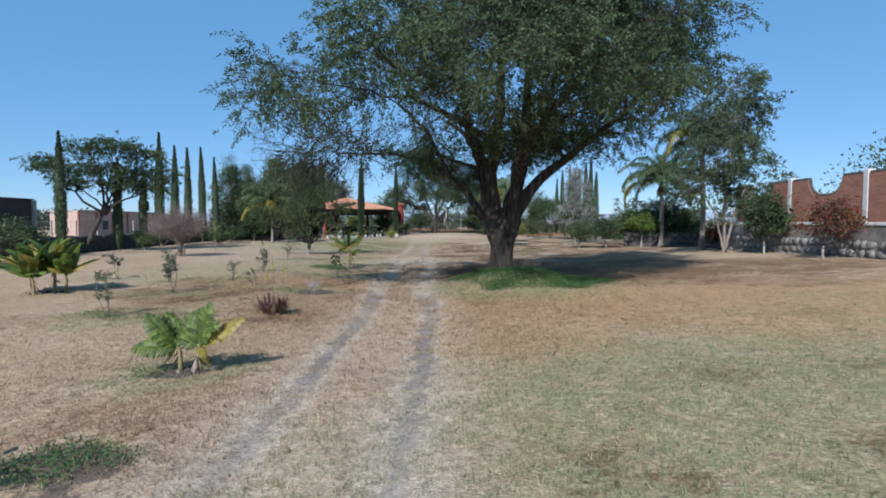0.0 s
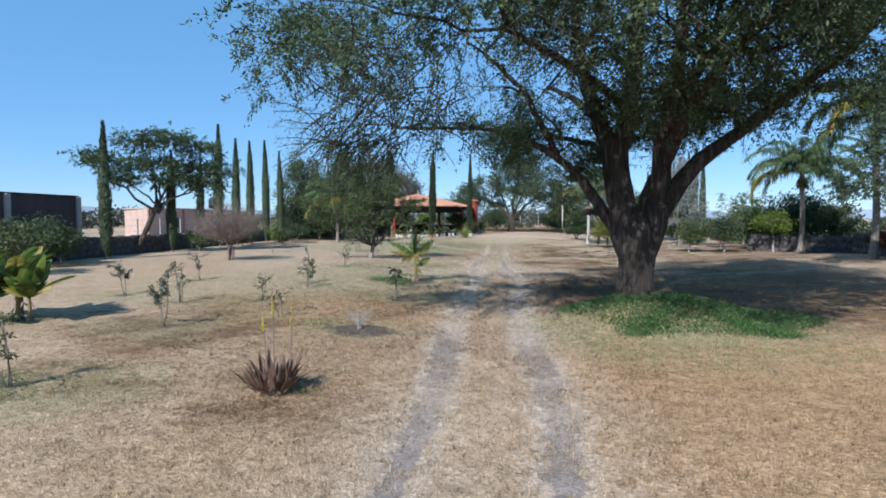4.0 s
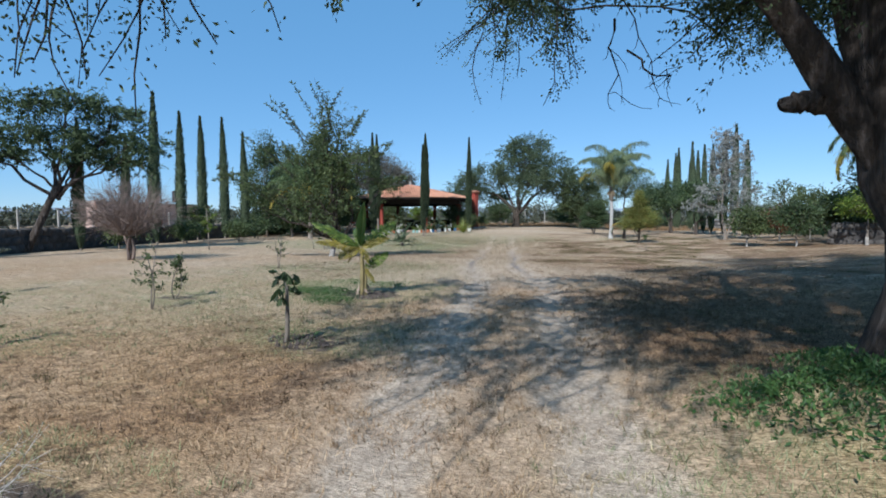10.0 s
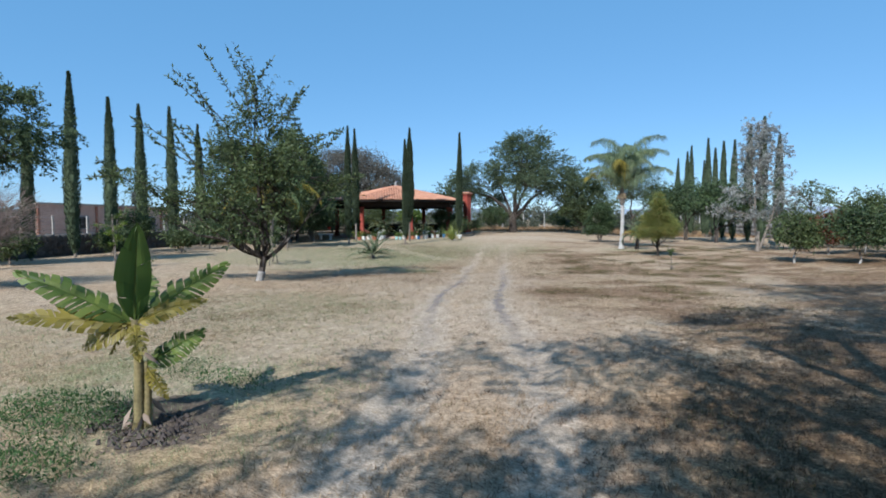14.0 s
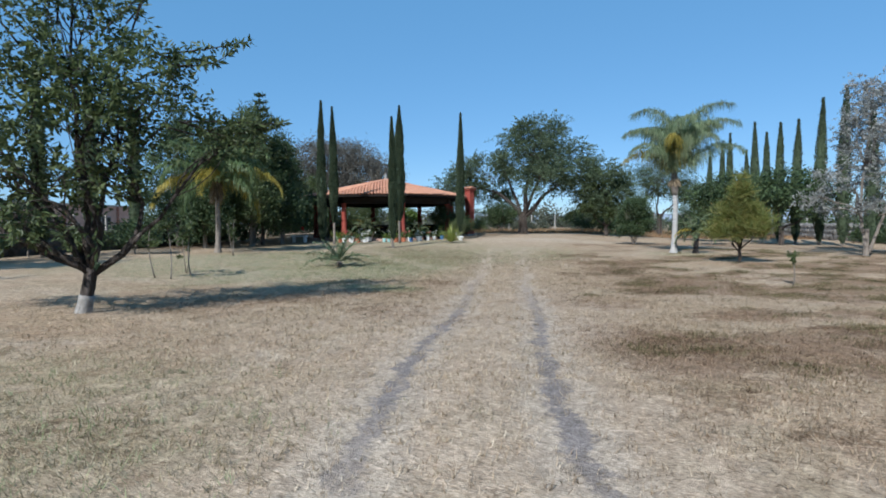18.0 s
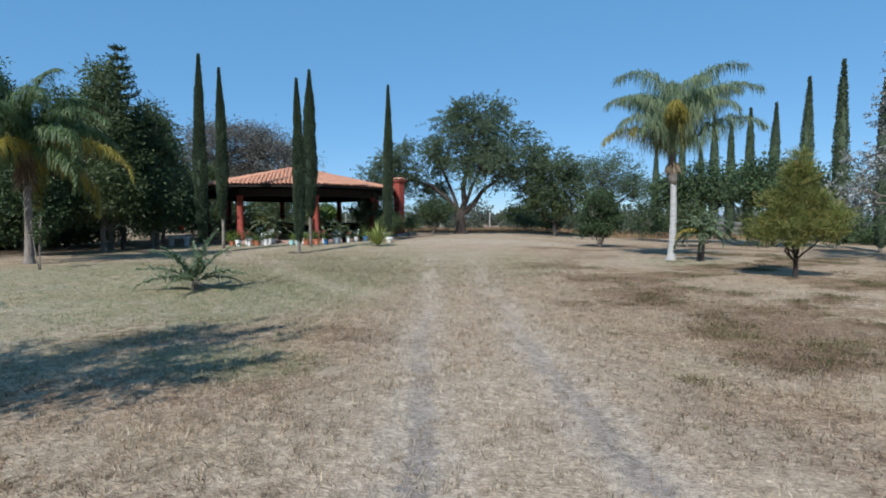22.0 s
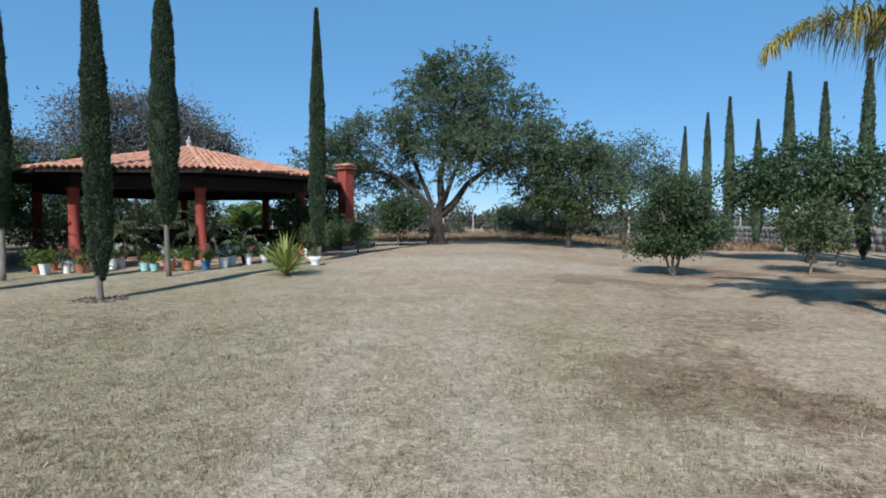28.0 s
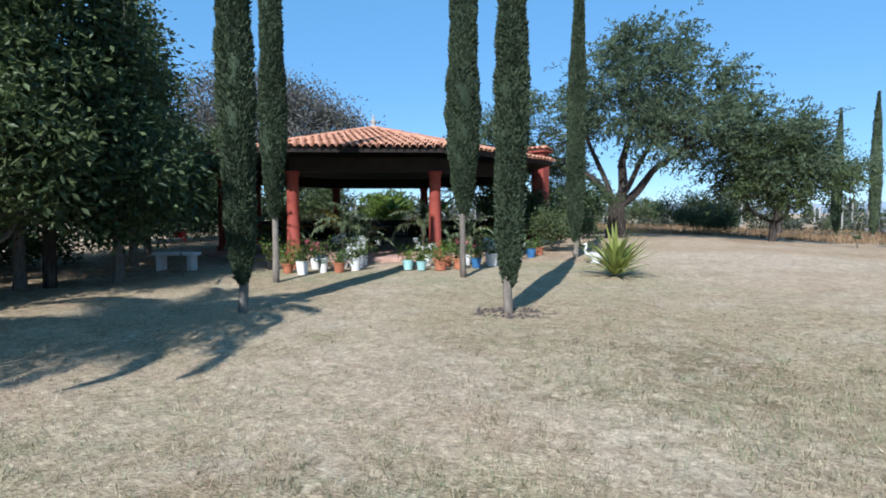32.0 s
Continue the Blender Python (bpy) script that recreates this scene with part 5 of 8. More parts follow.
# ---- palms ----
queen_palm(-11.8, 47.8, 2.5, "queen palm with pale grey trunk and arching feathery fronds", 2, leaflets=230, shaft=1.3, r=0.105, feather=0.33, slim=0.018, hang=2.6, power=2.0, skirt=0.2,
           plumes=((165, 88, 140, 3.7, 0), (12, 80, 112, 3.7, 0), (86, 86, 130, 3.3, 0), (186, 68, 125, 3.0, 0), (-14, 64, 114, 3.3, 0), (125, 74, 124, 3.0, 0), (48, 74, 122, 3.1, 0), (-60, 82, 135, 3.1, 0), (-40, 60, 128, 2.8, 0), (140, 80, 135, 3.2, 0),
                   (30, 82, 130, 3.2, 0), (-30, 76, 130, 3.1, 0), (205, 78, 135, 3.0, 0), (100, 60, 122, 2.8, 0), (-95, 72, 148, 2.7, 1), (215, 60, 135, 2.7, 0), (-2, 46, 98, 3.0, 0), (164, 50, 116, 2.8, 1), (75, 52, 120, 2.7, 0), (-120, 56, 130, 2.5, 0)))
queen_palm(-30.6, 40.4, 2.9, "queen palm with yellow hanging fronds beside dark trees", 21, 3.3, 25, (16, 18, 20, 22, 24), BARK_PALE, leaflets=190, shaft=0.9, r=0.11, rise=(86, -14), bend=(122, 95), feather=0.25, slim=0.026, hang=1.7, skirt=1.0, power=1.7, leaf_mat=L_PALM_DEEP)
queen_palm(1.4, 39.5, 3.6, "queen palm with slim grey trunk by the orchard", 22, 3.5, 19, (17,), BARK_PALE, leaflets=170, shaft=0.9, rise=(84, 20), bend=(125, 140), feather=0.25, slim=0.035, hang=1.2, skirt=0.5, leaf_mat=L_PALM_DEEP)
queen_palm(3.2, 32.6, 5.2, "tall queen palm behind the airy tree", 23, 3.5, 19, (12, 16), BARK_PALE, leaflets=170, shaft=0.9, rise=(82, 14), bend=(125, 140), feather=0.26, slim=0.035, hang=1.2, skirt=0.4, leaf_mat=L_PALM_DEEP)

# ---- trees ----
def sprouts(tips, n=60, lo=0.3, hi=0.7):
    """Long straight shoots with narrow leaves that stick out of the crown."""
    def grow(wood, crown):
        for (a, e) in tips:
            a, e = np.array(a, float), np.array(e, float)
            for k in range(3):
                q = e + rng.normal(size=3) * 0.22
                p = curve_pts(a + rng.normal(size=3) * 0.12, q, rng.normal(size=3) * 0.08, 7)
                tube(wood, p, np.linspace(0.016, 0.004, 7), 4)
                m = n
                u = rng.uniform(0.8, 6, m)
                pp = np.stack([np.interp(u, np.arange(7), p[:, j]) for j in range(3)], 1)
                leaves(crown, pp, rng.normal(size=(m, 3)) + (q - a) * 0.5, rng.uniform(0.10, 0.19, m), 0.05)
    return grow


tree("leafy_tree", -18.6, 27.8, "young leafy fruit tree with lime-washed foot on the lawn",
     [(0, 0, 2.6, 1.15, 1.15, 1.1, 30), (0.1, 0.1, 3.9, 0.85, 0.85, 1.0, 24), (0.1, 0, 5.0, 0.5, 0.5, 0.8, 12), (-0.8, -0.8, 2.6, 0.7, 0.7, 0.8, 13), (0.7, 0.7, 3.3, 0.75, 0.75, 0.7, 17), (0.2, -0.8, 2.0, 0.9, 0.9, 0.7, 13), (1.5, 1.5, 2.75, 0.5, 0.5, 0.2, 12), (-1.25, -1.3, 2.3, 0.6, 0.6, 0.4, 11), (-2.0, -2.1, 2.75, 0.5, 0.5, 0.25, 8), (-1.7, -1.8, 1.9, 0.4, 0.4, 0.3, 6), (-0.5, -0.5, 3.7, 0.6, 0.6, 0.4, 9)],
     L_MID, 0.10, 0.7, BARK, (0.14, 0.06), 0.5, 10, lime=0.33, lean=(0.13, 0.1), seed=31, spray=9, spray_len=0.5, droop=0.1,
     extra=sprouts([((-0.1, -0.1, 4.6), (-0.6, -0.6, 6.4)), ((0.1, 0, 4.8), (0.13, 0.13, 6.1)), ((-0.5, -0.5, 4.1), (-1.4, -1.45, 5.7)), ((-2.1, -2.2, 2.8), (-2.8, -2.9, 3.1)), ((-0.8, -0.8, 3.4), (-1.1, -1.2, 4.5)), ((0.9, 0.9, 3.9), (1.5, 1.6, 4.5)), ((-0.8, -0.9, 2.9), (-1.9, -2.0, 4.2)), ((1.3, 1.3, 2.75), (2.2, 2.2, 3.05)), ((1.2, 1.1, 2.9), (1.9, 2.0, 2.85)), ((0.4, 0.4, 4.4), (0.9, 1.0, 5.4)), ((-1.0, -1.0, 2.3), (-1.9, -1.9, 2.4))]))
tree("mesquite_tree", -24.6, 65.4, "broad dark mesquite with forked gnarled trunk beyond the lawn",
     [(0.5, 0, 6.4, 3.0, 2.8, 1.9, 70), (3.0, 0.5, 5.6, 2.7, 2.5, 1.8, 60), (-3.0, -0.5, 5.0, 2.4, 2.2, 1.4, 48), (5.4, 1.0, 4.0, 2.4, 2.2, 1.8, 50), (1.4, 0.2, 8.3, 2.0, 1.8, 1.2, 40), (-5.6, -0.8, 3.9, 1.8, 1.6, 1.1, 34), (2.4, -1.5, 4.3, 2.0, 1.8, 1.1, 30), (6.8, 1.0, 3.0, 1.5, 1.5, 1.0, 22), (-6.6, -1.0, 2.9, 1.4, 1.4, 1.0, 24), (-3.4, 1.5, 3.2, 1.6, 1.3, 0.9, 22)],
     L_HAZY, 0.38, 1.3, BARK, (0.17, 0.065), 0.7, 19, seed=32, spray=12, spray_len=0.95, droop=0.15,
     mains=[([(0, 0, 1.2), (-0.8, -0.2, 2.4), (-2.0, -0.4, 3.4), (-3.4, -0.6, 3.8)], 0.19, 0.06), ([(0, 0, 1.2), (0.25, 0.1, 2.2), (0.2, 0, 3.4), (0.6, 0, 5.0), (1.0, 0.2, 7.4)], 0.25, 0.06), ([(0, 0, 1.2), (0.9, 0.2, 2.1), (1.5, 0.3, 3.0), (2.6, 0.5, 3.8), (3.8, 0.8, 4.4)], 0.2, 0.06), ([(0, 0, 1.3), (-0.6, 0.1, 2.8), (-1.4, 0.2, 4.6), (-2.0, 0.2, 6.0)], 0.14, 0.05), ([(0.1, 0, 1.4), (0.9, -0.3, 3.2), (1.9, -0.6, 5.0), (2.8, -0.6, 6.4)], 0.14, 0.05)])
tree("mesquite_tree", -18.2, 66.5, "rounded green tree beside the mesquite", [(0, 0, 3.4, 2.2, 2.0, 1.6, 60), (1.4, 0, 2.6, 1.6, 1.5, 1.4, 34), (-1.2, 0, 2.2, 1.4, 1.4, 1.1, 26)], L_MID, 0.15, 0.9, BARK, (0.14, 0.06), 0.6, 18, seed=33, spray=10, spray_len=0.7)
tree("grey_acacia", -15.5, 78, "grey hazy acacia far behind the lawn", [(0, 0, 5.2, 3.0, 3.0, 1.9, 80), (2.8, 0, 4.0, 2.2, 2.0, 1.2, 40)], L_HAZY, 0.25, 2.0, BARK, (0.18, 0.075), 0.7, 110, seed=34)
tree("grey_acacia", -44.5, 66, "big grey-green acacia behind the pavilion", [(0, 0, 6.9, 4.2, 4.2, 2.8, 130), (3.8, 0, 5.4, 3.2, 3.0, 2.2, 80), (-3.8, 0, 5.6, 3.2, 3, 2.2, 60), (-7, -3, 4.8, 3, 3, 2.2, 50)], L_DUSTY, 0.35, 2.2, BARK, (0.21, 0.085), 0.9, 150, seed=35)
tree("acacia", -31.6, 23.6, "flat-topped dark acacia leaning over the boundary wall",
     [(0.53 * q, 0.84 * q, z, 1.0, 1.0, 0.2, 17) for q, z in ((-1.5, 5.2), (0.2, 6.2), (1.9, 6.5), (3.5, 6.0), (4.6, 4.9), (2.8, 5.0), (0.8, 5.1), (1.9, 4.2), (3.9, 4.0), (-0.6, 4.3))],
     L_MESQ, 0.15, 3.0, BARK, (0.15, 0.06), 0.6, 20, lean=(0.7, 1.1), seed=36, spray=9, spray_len=0.6, droop=0.15)
for k, (x, y, hh, rr) in enumerate(((-35.2, 46.9, 8.3, 2.0), (-34.3, 48.3, 6.6, 1.5), (-36.5, 50.6, 7.2, 2.1), (-34.2, 45.8, 7.4, 1.7), (-38.2, 44.0, 8.0, 2.1), (-39.5, 48.0, 7.6, 2.3), (-39.2, 53.5, 6.8, 2.2), (-34.6, 42.9, 5.2, 1.3), (-42.6, 61.0, 5.0, 2.2), (-40.6, 65.5, 4.8, 2.3), (-43.4, 57.0, 5.4, 2.2))):
    tree("evergreen_tree", x, y, "dense dark evergreen tree in a shady group by the pavilion",
         [(0.1 * rr * math.sin(7 * u), 0.1 * rr * math.cos(9 * u), hh * u, rr * w, rr * w, hh * 0.12, int(44 * w) + 5) for u, w in ((0.27, 0.92), (0.38, 1.0), (0.52, 0.9), (0.66, 0.72), (0.80, 0.48), (0.92, 0.24))],
         (L_MID, L_DARK, L_MID)[k % 3], 0.11, hh * 0.16, BARK_PALE, (0.17, 0.074), 0.5, 76, seed=37 + k, group="evergreen trees")
def norfolk_pine(x, y, h, label, seed=38):
    """Straight stem with flat whorls of branches, shorter towards the tip."""
    global rng
    rng = np.random.default_rng(seed)
    t = thing("norfolk_pine", on_ground(x, y), label, "pine tree")
    w, c = Geo(), Geo()
    tube(w, curve_pts((0, 0, -0.1), (0, 0, h), (0.05, 0.03, 0), 12), np.linspace(0.13, 0.015, 12), 8, 0.03)
    for z in np.arange(1.8, h, 0.42):
        r = 0.25 + 0.30 * (h - z)
        r = min(r, 1.9)
        for k in range(6):
            a = k * math.pi / 3 + z * 1.9 + rng.normal() * 0.1
            e = np.array([r * math.cos(a), r * math.sin(a), z + 0.30 * min(r, 1.0) * (1 if z > h - 2.5 else 0.3)])
            p = curve_pts((0, 0, z), e, (0, 0, -0.08 * r), 6)
            tube(w, p, np.linspace(0.025, 0.008, 6), 4)
            m = int(130 * r)
            u = rng.uniform(0.6, 5, m)
            q = np.stack([np.interp(u, np.arange(6), p[:, j]) for j in range(3)], 1) + rng.normal(size=(m, 3)) * 0.035
            leaves(c, q, rng.normal(size=(m, 3)) + np.array([0.6 * math.cos(a), 0.6 * math.sin(a), 0.8]), rng.uniform(0.08, 0.17, m), 0.05)
    part("trunk", w, BARK, t, smooth=True)
    part("crown", c, L_DARK, t)
    return t


norfolk_pine(-34.8, 47.2, 9.1, "dark Norfolk pine with a layered spire above the evergreen group")
tree("umbrella_tree", -9.3, 61.8, "low spreading dark-leaved tree by the cypress row", [(0, 0, 3.2, 2.0, 2.0, 1.1, 44), (1.6, -0.8, 2.9, 1.6, 1.5, 1.0, 30), (-1.6, 0.4, 2.9, 1.6, 1.5, 1.0, 30)], L_DARK, 0.15, 1.0, BARK, (0.2, 0.09), 0.55, 120, seed=41)
tree("umbrella_tree", -7.2, 57.8, "low spreading dark-leaved tree by the cypress row", [(0, 0, 3.0, 1.7, 1.7, 1.1, 36), (1.2, -0.8, 2.6, 1.4, 1.3, 1.0, 26)], L_DARK, 0.13, 1.0, BARK, (0.2, 0.09), 0.55, 120, seed=42)
rs = np.random.default_rng(430)
tree("silver_tree", -5.2, 48.3, "airy silvery tree with pale leaves in open layers",
     [(r * math.cos(k * 2.4), r * math.sin(k * 2.4), z, 0.62, 0.62, 0.16, 7) for k, (z, r) in enumerate([(1.5 + 0.19 * j + rs.uniform(-0.1, 0.1), (2.0 - 0.065 * j) * rs.uniform(0.35, 0.95)) for j in range(26)])],
     L_SILVER, 0.09, 1.0, BARK_PALE, (0.14, 0.06), 0.4, 17, seed=43, spray=6, spray_len=0.42, droop=0.1, thin=0.6,
     mains=[([(0, 0, 0.1), (-0.2, 0.1, 1.6), (-0.1, 0.1, 3.4), (0.1, 0, 6.2)], 0.07, 0.02), ([(0.1, 0, 0.1), (0.5, 0.1, 1.5), (0.9, 0.1, 3.0)], 0.06, 0.025)])
tree("ash_tree", 3.7, 28.4, "tall airy tree with pale crooked limbs near the brick wall",
     [(0, 0, 4.4, 1.8, 1.8, 1.4, 44), (0.4, 0.3, 6.2, 1.7, 1.7, 1.4, 40), (-1.2, 0, 3.1, 1.3, 1.3, 1.1, 28), (1.1, 0.2, 3.0, 1.3, 1.3, 1.1, 28), (0.3, 0, 7.6, 1.1, 1.1, 0.9, 20)], L_HAZY, 0.06, 1.6, BARK_PALE, (0.14, 0.05), 0.5, 20, seed=44, spray=10, spray_len=0.55, mains=[([(0, 0, 0.1), (-0.3, 0, 1.6), (-0.9, 0.1, 3.0)], 0.05, 0.025), ([(0.1, 0, 0.1), (0.4, 0.1, 1.8), (0.9, 0.2, 3.0)], 0.07, 0.03), ([(0, 0, 1.4), (0.1, 0.1, 3.5), (0.3, 0.2, 6.0)], 0.08, 0.03)])
tree("fig_tree", 0.2, 40.2, "small tree with bright yellow-green leaves", [(0, 0, 1.75, 1.0, 1.0, 0.7, 34)], L_BRIGHT, 0.06, 0.7, BARK_PALE, (0.17, 0.08), 0.32, 45, lime=0.4, seed=45)

DOME = [(1.5 * math.cos(a), 1.5 * math.sin(a), 1.6, 0.9, 0.9, 0.9, 20) for a in np.arange(6) * 1.047]
tree("drooping_tree", 1.5, 43.2, "dense dark tree with boughs drooping to the ground", DOME + [(0, 0, 2.6, 1.7, 1.7, 0.8, 50)], L_DARK, 0.12, 0.9, BARK, (0.16, 0.07), 0.5, 70, seed=46)

# ---- fruit trees and bushes on the wall side ----
def bush(x, y, h, r, label, leaf_mat=L_MID, leaf=(0.14, 0.065), n=34, per=60, seed=50, low=0.3, trunk=0.035, lime=0.0, name="bush", bark=BARK_PALE, clump=0.28):
    return tree(name, x, y, label, [(0, 0, h * (0.5 + low / 2), r, r, h * (0.5 - low / 2), n), (r * 0.3, -r * 0.2, h * (0.45 + low / 2), r * 0.8, r * 0.8, h * (0.42 - low / 2), n // 2)],
                leaf_mat, trunk, max(0.18, h * low * 0.7), bark, leaf, clump, per, lime, seed=seed, category="bush")


tree("citrus_bush", -14.5, 55.4, "round glossy-leaved citrus bush with several stems",
     [(0, 0, 1.75, 0.75, 0.75, 0.75, 46), (-0.35, 0, 1.3, 0.55, 0.55, 0.55, 24), (0.4, 0.1, 1.35, 0.55, 0.55, 0.55, 24), (0.1, 0.05, 2.3, 0.45, 0.45, 0.35, 14), (-0.55, 0, 0.85, 0.3, 0.3, 0.25, 6), (0, 0, 0.95, 0.62, 0.62, 0.4, 24)], L_DARK, 0.05, 0.25, BARK_PALE, (0.12, 0.055), 0.3, 130, seed=51, category="bush",
     mains=[([(0.03 * math.cos(q), 0.03 * math.sin(q), 0.0), (0.16 * math.cos(q), 0.16 * math.sin(q), 0.4), (0.36 * math.cos(q), 0.3 * math.sin(q), 0.95), (0.45 * math.cos(q), 0.4 * math.sin(q), 1.4)], 0.03, 0.012) for q in (0.2, 1.4, 2.6, 3.7, 4.6, 5.5)])
bush(-11.2, 70.5, 1.6, 0.9, "low dark bush under the far cypresses", L_DARK, n=24, seed=52)
bush(-3.5, 50.6, 2.0, 1.0, "small orchard tree with white-painted foot", L_MID, seed=53, lime=0.35)
bush(-2.5, 46.2, 2.0, 0.9, "orchard tree with reddish leaves and white foot", L_RED, seed=54, lime=0.35)
bush(-1.1, 46.8, 3.0, 1.1, "orchard tree with dense green crown", L_MID, seed=55, lime=0.35, n=44)
bush(3.2, 40.8, 2.6, 0.9, "small tree with white-painted foot", L_MID, seed=56, lime=0.5)
bush(4.95, 26.2, 2.5, 0.72, "small dark mango tree with white-painted foot", L_DARK, (0.2, 0.06), seed=57, lime=0.35)
bush(6.05, 22.4, 2.2, 0.95, "small tree with dry reddish-brown leaves", L_RED, seed=58, lime=0.35, n=30, per=42)
bush(-18.9, 84, 2.4, 1.8, "wide grey-green bush beyond the lawn", L_GREY, n=40, seed=59)
bush(-23.6, 80, 2.2, 1.9, "round dark bush beyond the lawn", L_MID, (0.16, 0.07), n=44, seed=60)
bush(-26.0, 63.8, 2.6, 1.3, "dark bush beside the outdoor oven", L_DARK, (0.14, 0.06), n=50, seed=61)
bush(-27.6, 68.5, 2.6, 1.5, "dark bush behind the outdoor oven", L_DARK, (0.14, 0.06), n=44, seed=62)

tree("pine_sapling", -9.45, 43.1, "young bushy pine with yellow-green needles and bent trunk",
     [(0, 0, 1.35, 0.55, 0.5, 0.42, 30), (0.0, 0.05, 1.95, 0.38, 0.36, 0.5, 26), (0.02, 0.05, 2.5, 0.20, 0.20, 0.34, 12), (0.6, -0.2, 1.22, 0.34, 0.32, 0.34, 18), (-0.6, 0.2, 1.12, 0.36, 0.34, 0.32, 20), (0.1, 0.45, 1.15, 0.34, 0.3, 0.3, 10), (-0.1, -0.45, 1.15, 0.34, 0.3, 0.3, 10), (-0.35, 0.0, 1.65, 0.32, 0.3, 0.34, 12), (0.36, -0.1, 1.6, 0.28, 0.28, 0.3, 11)], L_PINE, 0.055, 0.5, BARK, (0.19, 0.012), 0.17, 190, seed=63, droop=-0.5)

# ---- bare shrub ----
def bare_shrub(x, y, h, r, label, seed=70, s=1.0, shoots=60, side=12, twig_mat=TWIG):
    global rng
    rng = np.random.default_rng(seed)
    t = thing("bare_shrub", on_ground(x, y, seed, s), label, "shrub")
    g, tw = Geo(), Geo()
    for s in range(4):
        f = np.array([rng.normal() * 0.1, rng.normal() * 0.1, h * 0.33])
        tube(g, curve_pts((rng.normal() * 0.05, rng.normal() * 0.05, -0.05), f, rng.normal(size=3) * 0.06, 6), np.linspace(0.06, 0.035, 6), 7, 0.05)
        for k in range(shoots):
            d = sphere_dirs(1)[0]
            d[2] = abs(d[2]) * 0.9 + 0.05
            q = np.array([0, 0, h * 0.52]) + d * np.array([r, r, h * 0.46])
            p = curve_pts(f, q, rng.normal(size=3) * 0.12, 6)
            tube(tw, p, np.linspace(0.014, 0.004, 6), 4)
            for b in range(side):
                a = p[rng.integers(2, 6)]
                e = a + (d + rng.normal(size=3) * 0.7) * rng.uniform(0.15, 0.4)
                tube(tw, curve_pts(a, e, rng.normal(size=3) * 0.03, 3), np.linspace(0.005, 0.003, 3), 3)
    part("stem", g, twig_mat, t, smooth=True)
    tagged(part("twig_mass", tw, twig_mat, t), kind="stuff")
    return t


bare_shrub(-23.15, 22.8, 2.55, 1.35, "leafless shrub with dense pinkish-grey twigs")

# ---- left lawn: bananas, papaya, aloe, saplings ----
banana(-5.2, 5.13, "low banana clump with upright ragged leaves",
       [(-0.14, 0.0, 0.42, [(212, 8, 0.62, 0.42, 0.5, False), (204, 50, 0.64, 0.44, 0.2, False), (160, 64, 0.55, 0.36, 0.3, False), (40, 68, 0.55, 0.38, 0.3, False), (250, 72, 0.5, 0.32, 0.3, False), (195, -40, 0.3, 0.16, 0.4, True)]),
        (0.16, 0.05, 0.44, [(110, 74, 0.55, 0.40, 0.2, False), (50, 77, 0.62, 0.34, 0.12, False), (24, 34, 0.74, 0.34, 0.12, True), (10, 56, 0.5, 0.32, 0.4, False), (330, -16, 0.26, 0.18, 0.6, True), (20, -58, 0.32, 0.14, 0.3, True), (200, 30, 0.4, 0.3, 0.5, False)])], 71, s=0.84, ragged=0.53, tip=45)
banana(-10.85, 19.05, "young banana plant with one tall upright leaf and yellow drooping leaves",
       [(0, 0, 0.98, [(350, 86, 0.84, 0.36, 0.1, False), (226, 34, 0.98, 0.34, 0.35, False), (240, 14, 0.86, 0.26, 0.35, True), (62, 36, 0.92, 0.36, 0.30, False), (40, 30, 0.6, 0.26, 0.8, True), (225, -8, 0.48, 0.34, 1.0, True), (330, -20, 0.4, 0.18, 1.1, True), (130, 45, 0.8, 0.26, 0.9, False), (200, -35, 0.4, 0.16, 0.6, True)]),
        (0.03, 0.05, 0.6, [(50, 32, 0.55, 0.32, 0.2, False), (20, -50, 0.35, 0.14, 0.4, True)])], 72, s=0.9, ragged=0.62, tip=42)
rb = np.random.default_rng(73)
banana(-14.6, 9.9, "banana clump with yellow and green leaves",
       [(dx, dy, h, [(az0 + 41 * k + rb.uniform(-20, 20), rb.uniform(24, 76), rb.uniform(0.75, 1.05), rb.uniform(0.34, 0.46), rb.uniform(0.5, 1.0), (k + j) % 4 == 0) for k in range(9)])
        for j, (dx, dy, h, az0) in enumerate(((-0.45, -0.1, 0.55, 200), (0.1, 0.1, 0.7, 30), (0.5, 0.1, 0.5, 330), (0.0, -0.35, 0.45, 100), (-0.2, 0.3, 0.65, 270)))], 73, ragged=0.25, tip=20)
rosette("aloe", -6.88, 9.02, "aloe clump with reddish-brown blades and yellow flower stalks", 84, 0.39, 0.05, L_ALOE, 74, (0.02, 0.35), (32, 86), spread=0.24)
for k, (dx, dy, h) in enumerate(((0.0, 0.0, 1.2), (-0.16, 0.05, 0.96), (0.14, 0.08, 1.06))):
    st = thing("aloe_flower_stalk", on_ground(-6.88 + dx, 9.02 + dy), "thin aloe stalk with a yellow flower spike", "flower")
    g, fl = Geo(), Geo()
    tube(g, curve_pts((0, 0, 0), (dx * 0.4, dy * 0.4, h), (0.01, 0, 0), 6), np.linspace(0.009, 0.005, 6), 5)
    n = 90
    zz = rng.uniform(h * 0.72, h, n)
    aa = rng.uniform(0, 6.28, n)
    leaves(fl, np.stack([dx * 0.4 * zz / h, dy * 0.4 * zz / h, zz], 1), np.stack([np.cos(aa), np.sin(aa), np.full(n, -0.9)], 1), 0.035 * (1.25 - (zz - h * 0.72) / (h * 0.28)), 0.012)
    part("stalk", g, TWIG, st)
    part("flower_spike", fl, F_YELLOW, st)

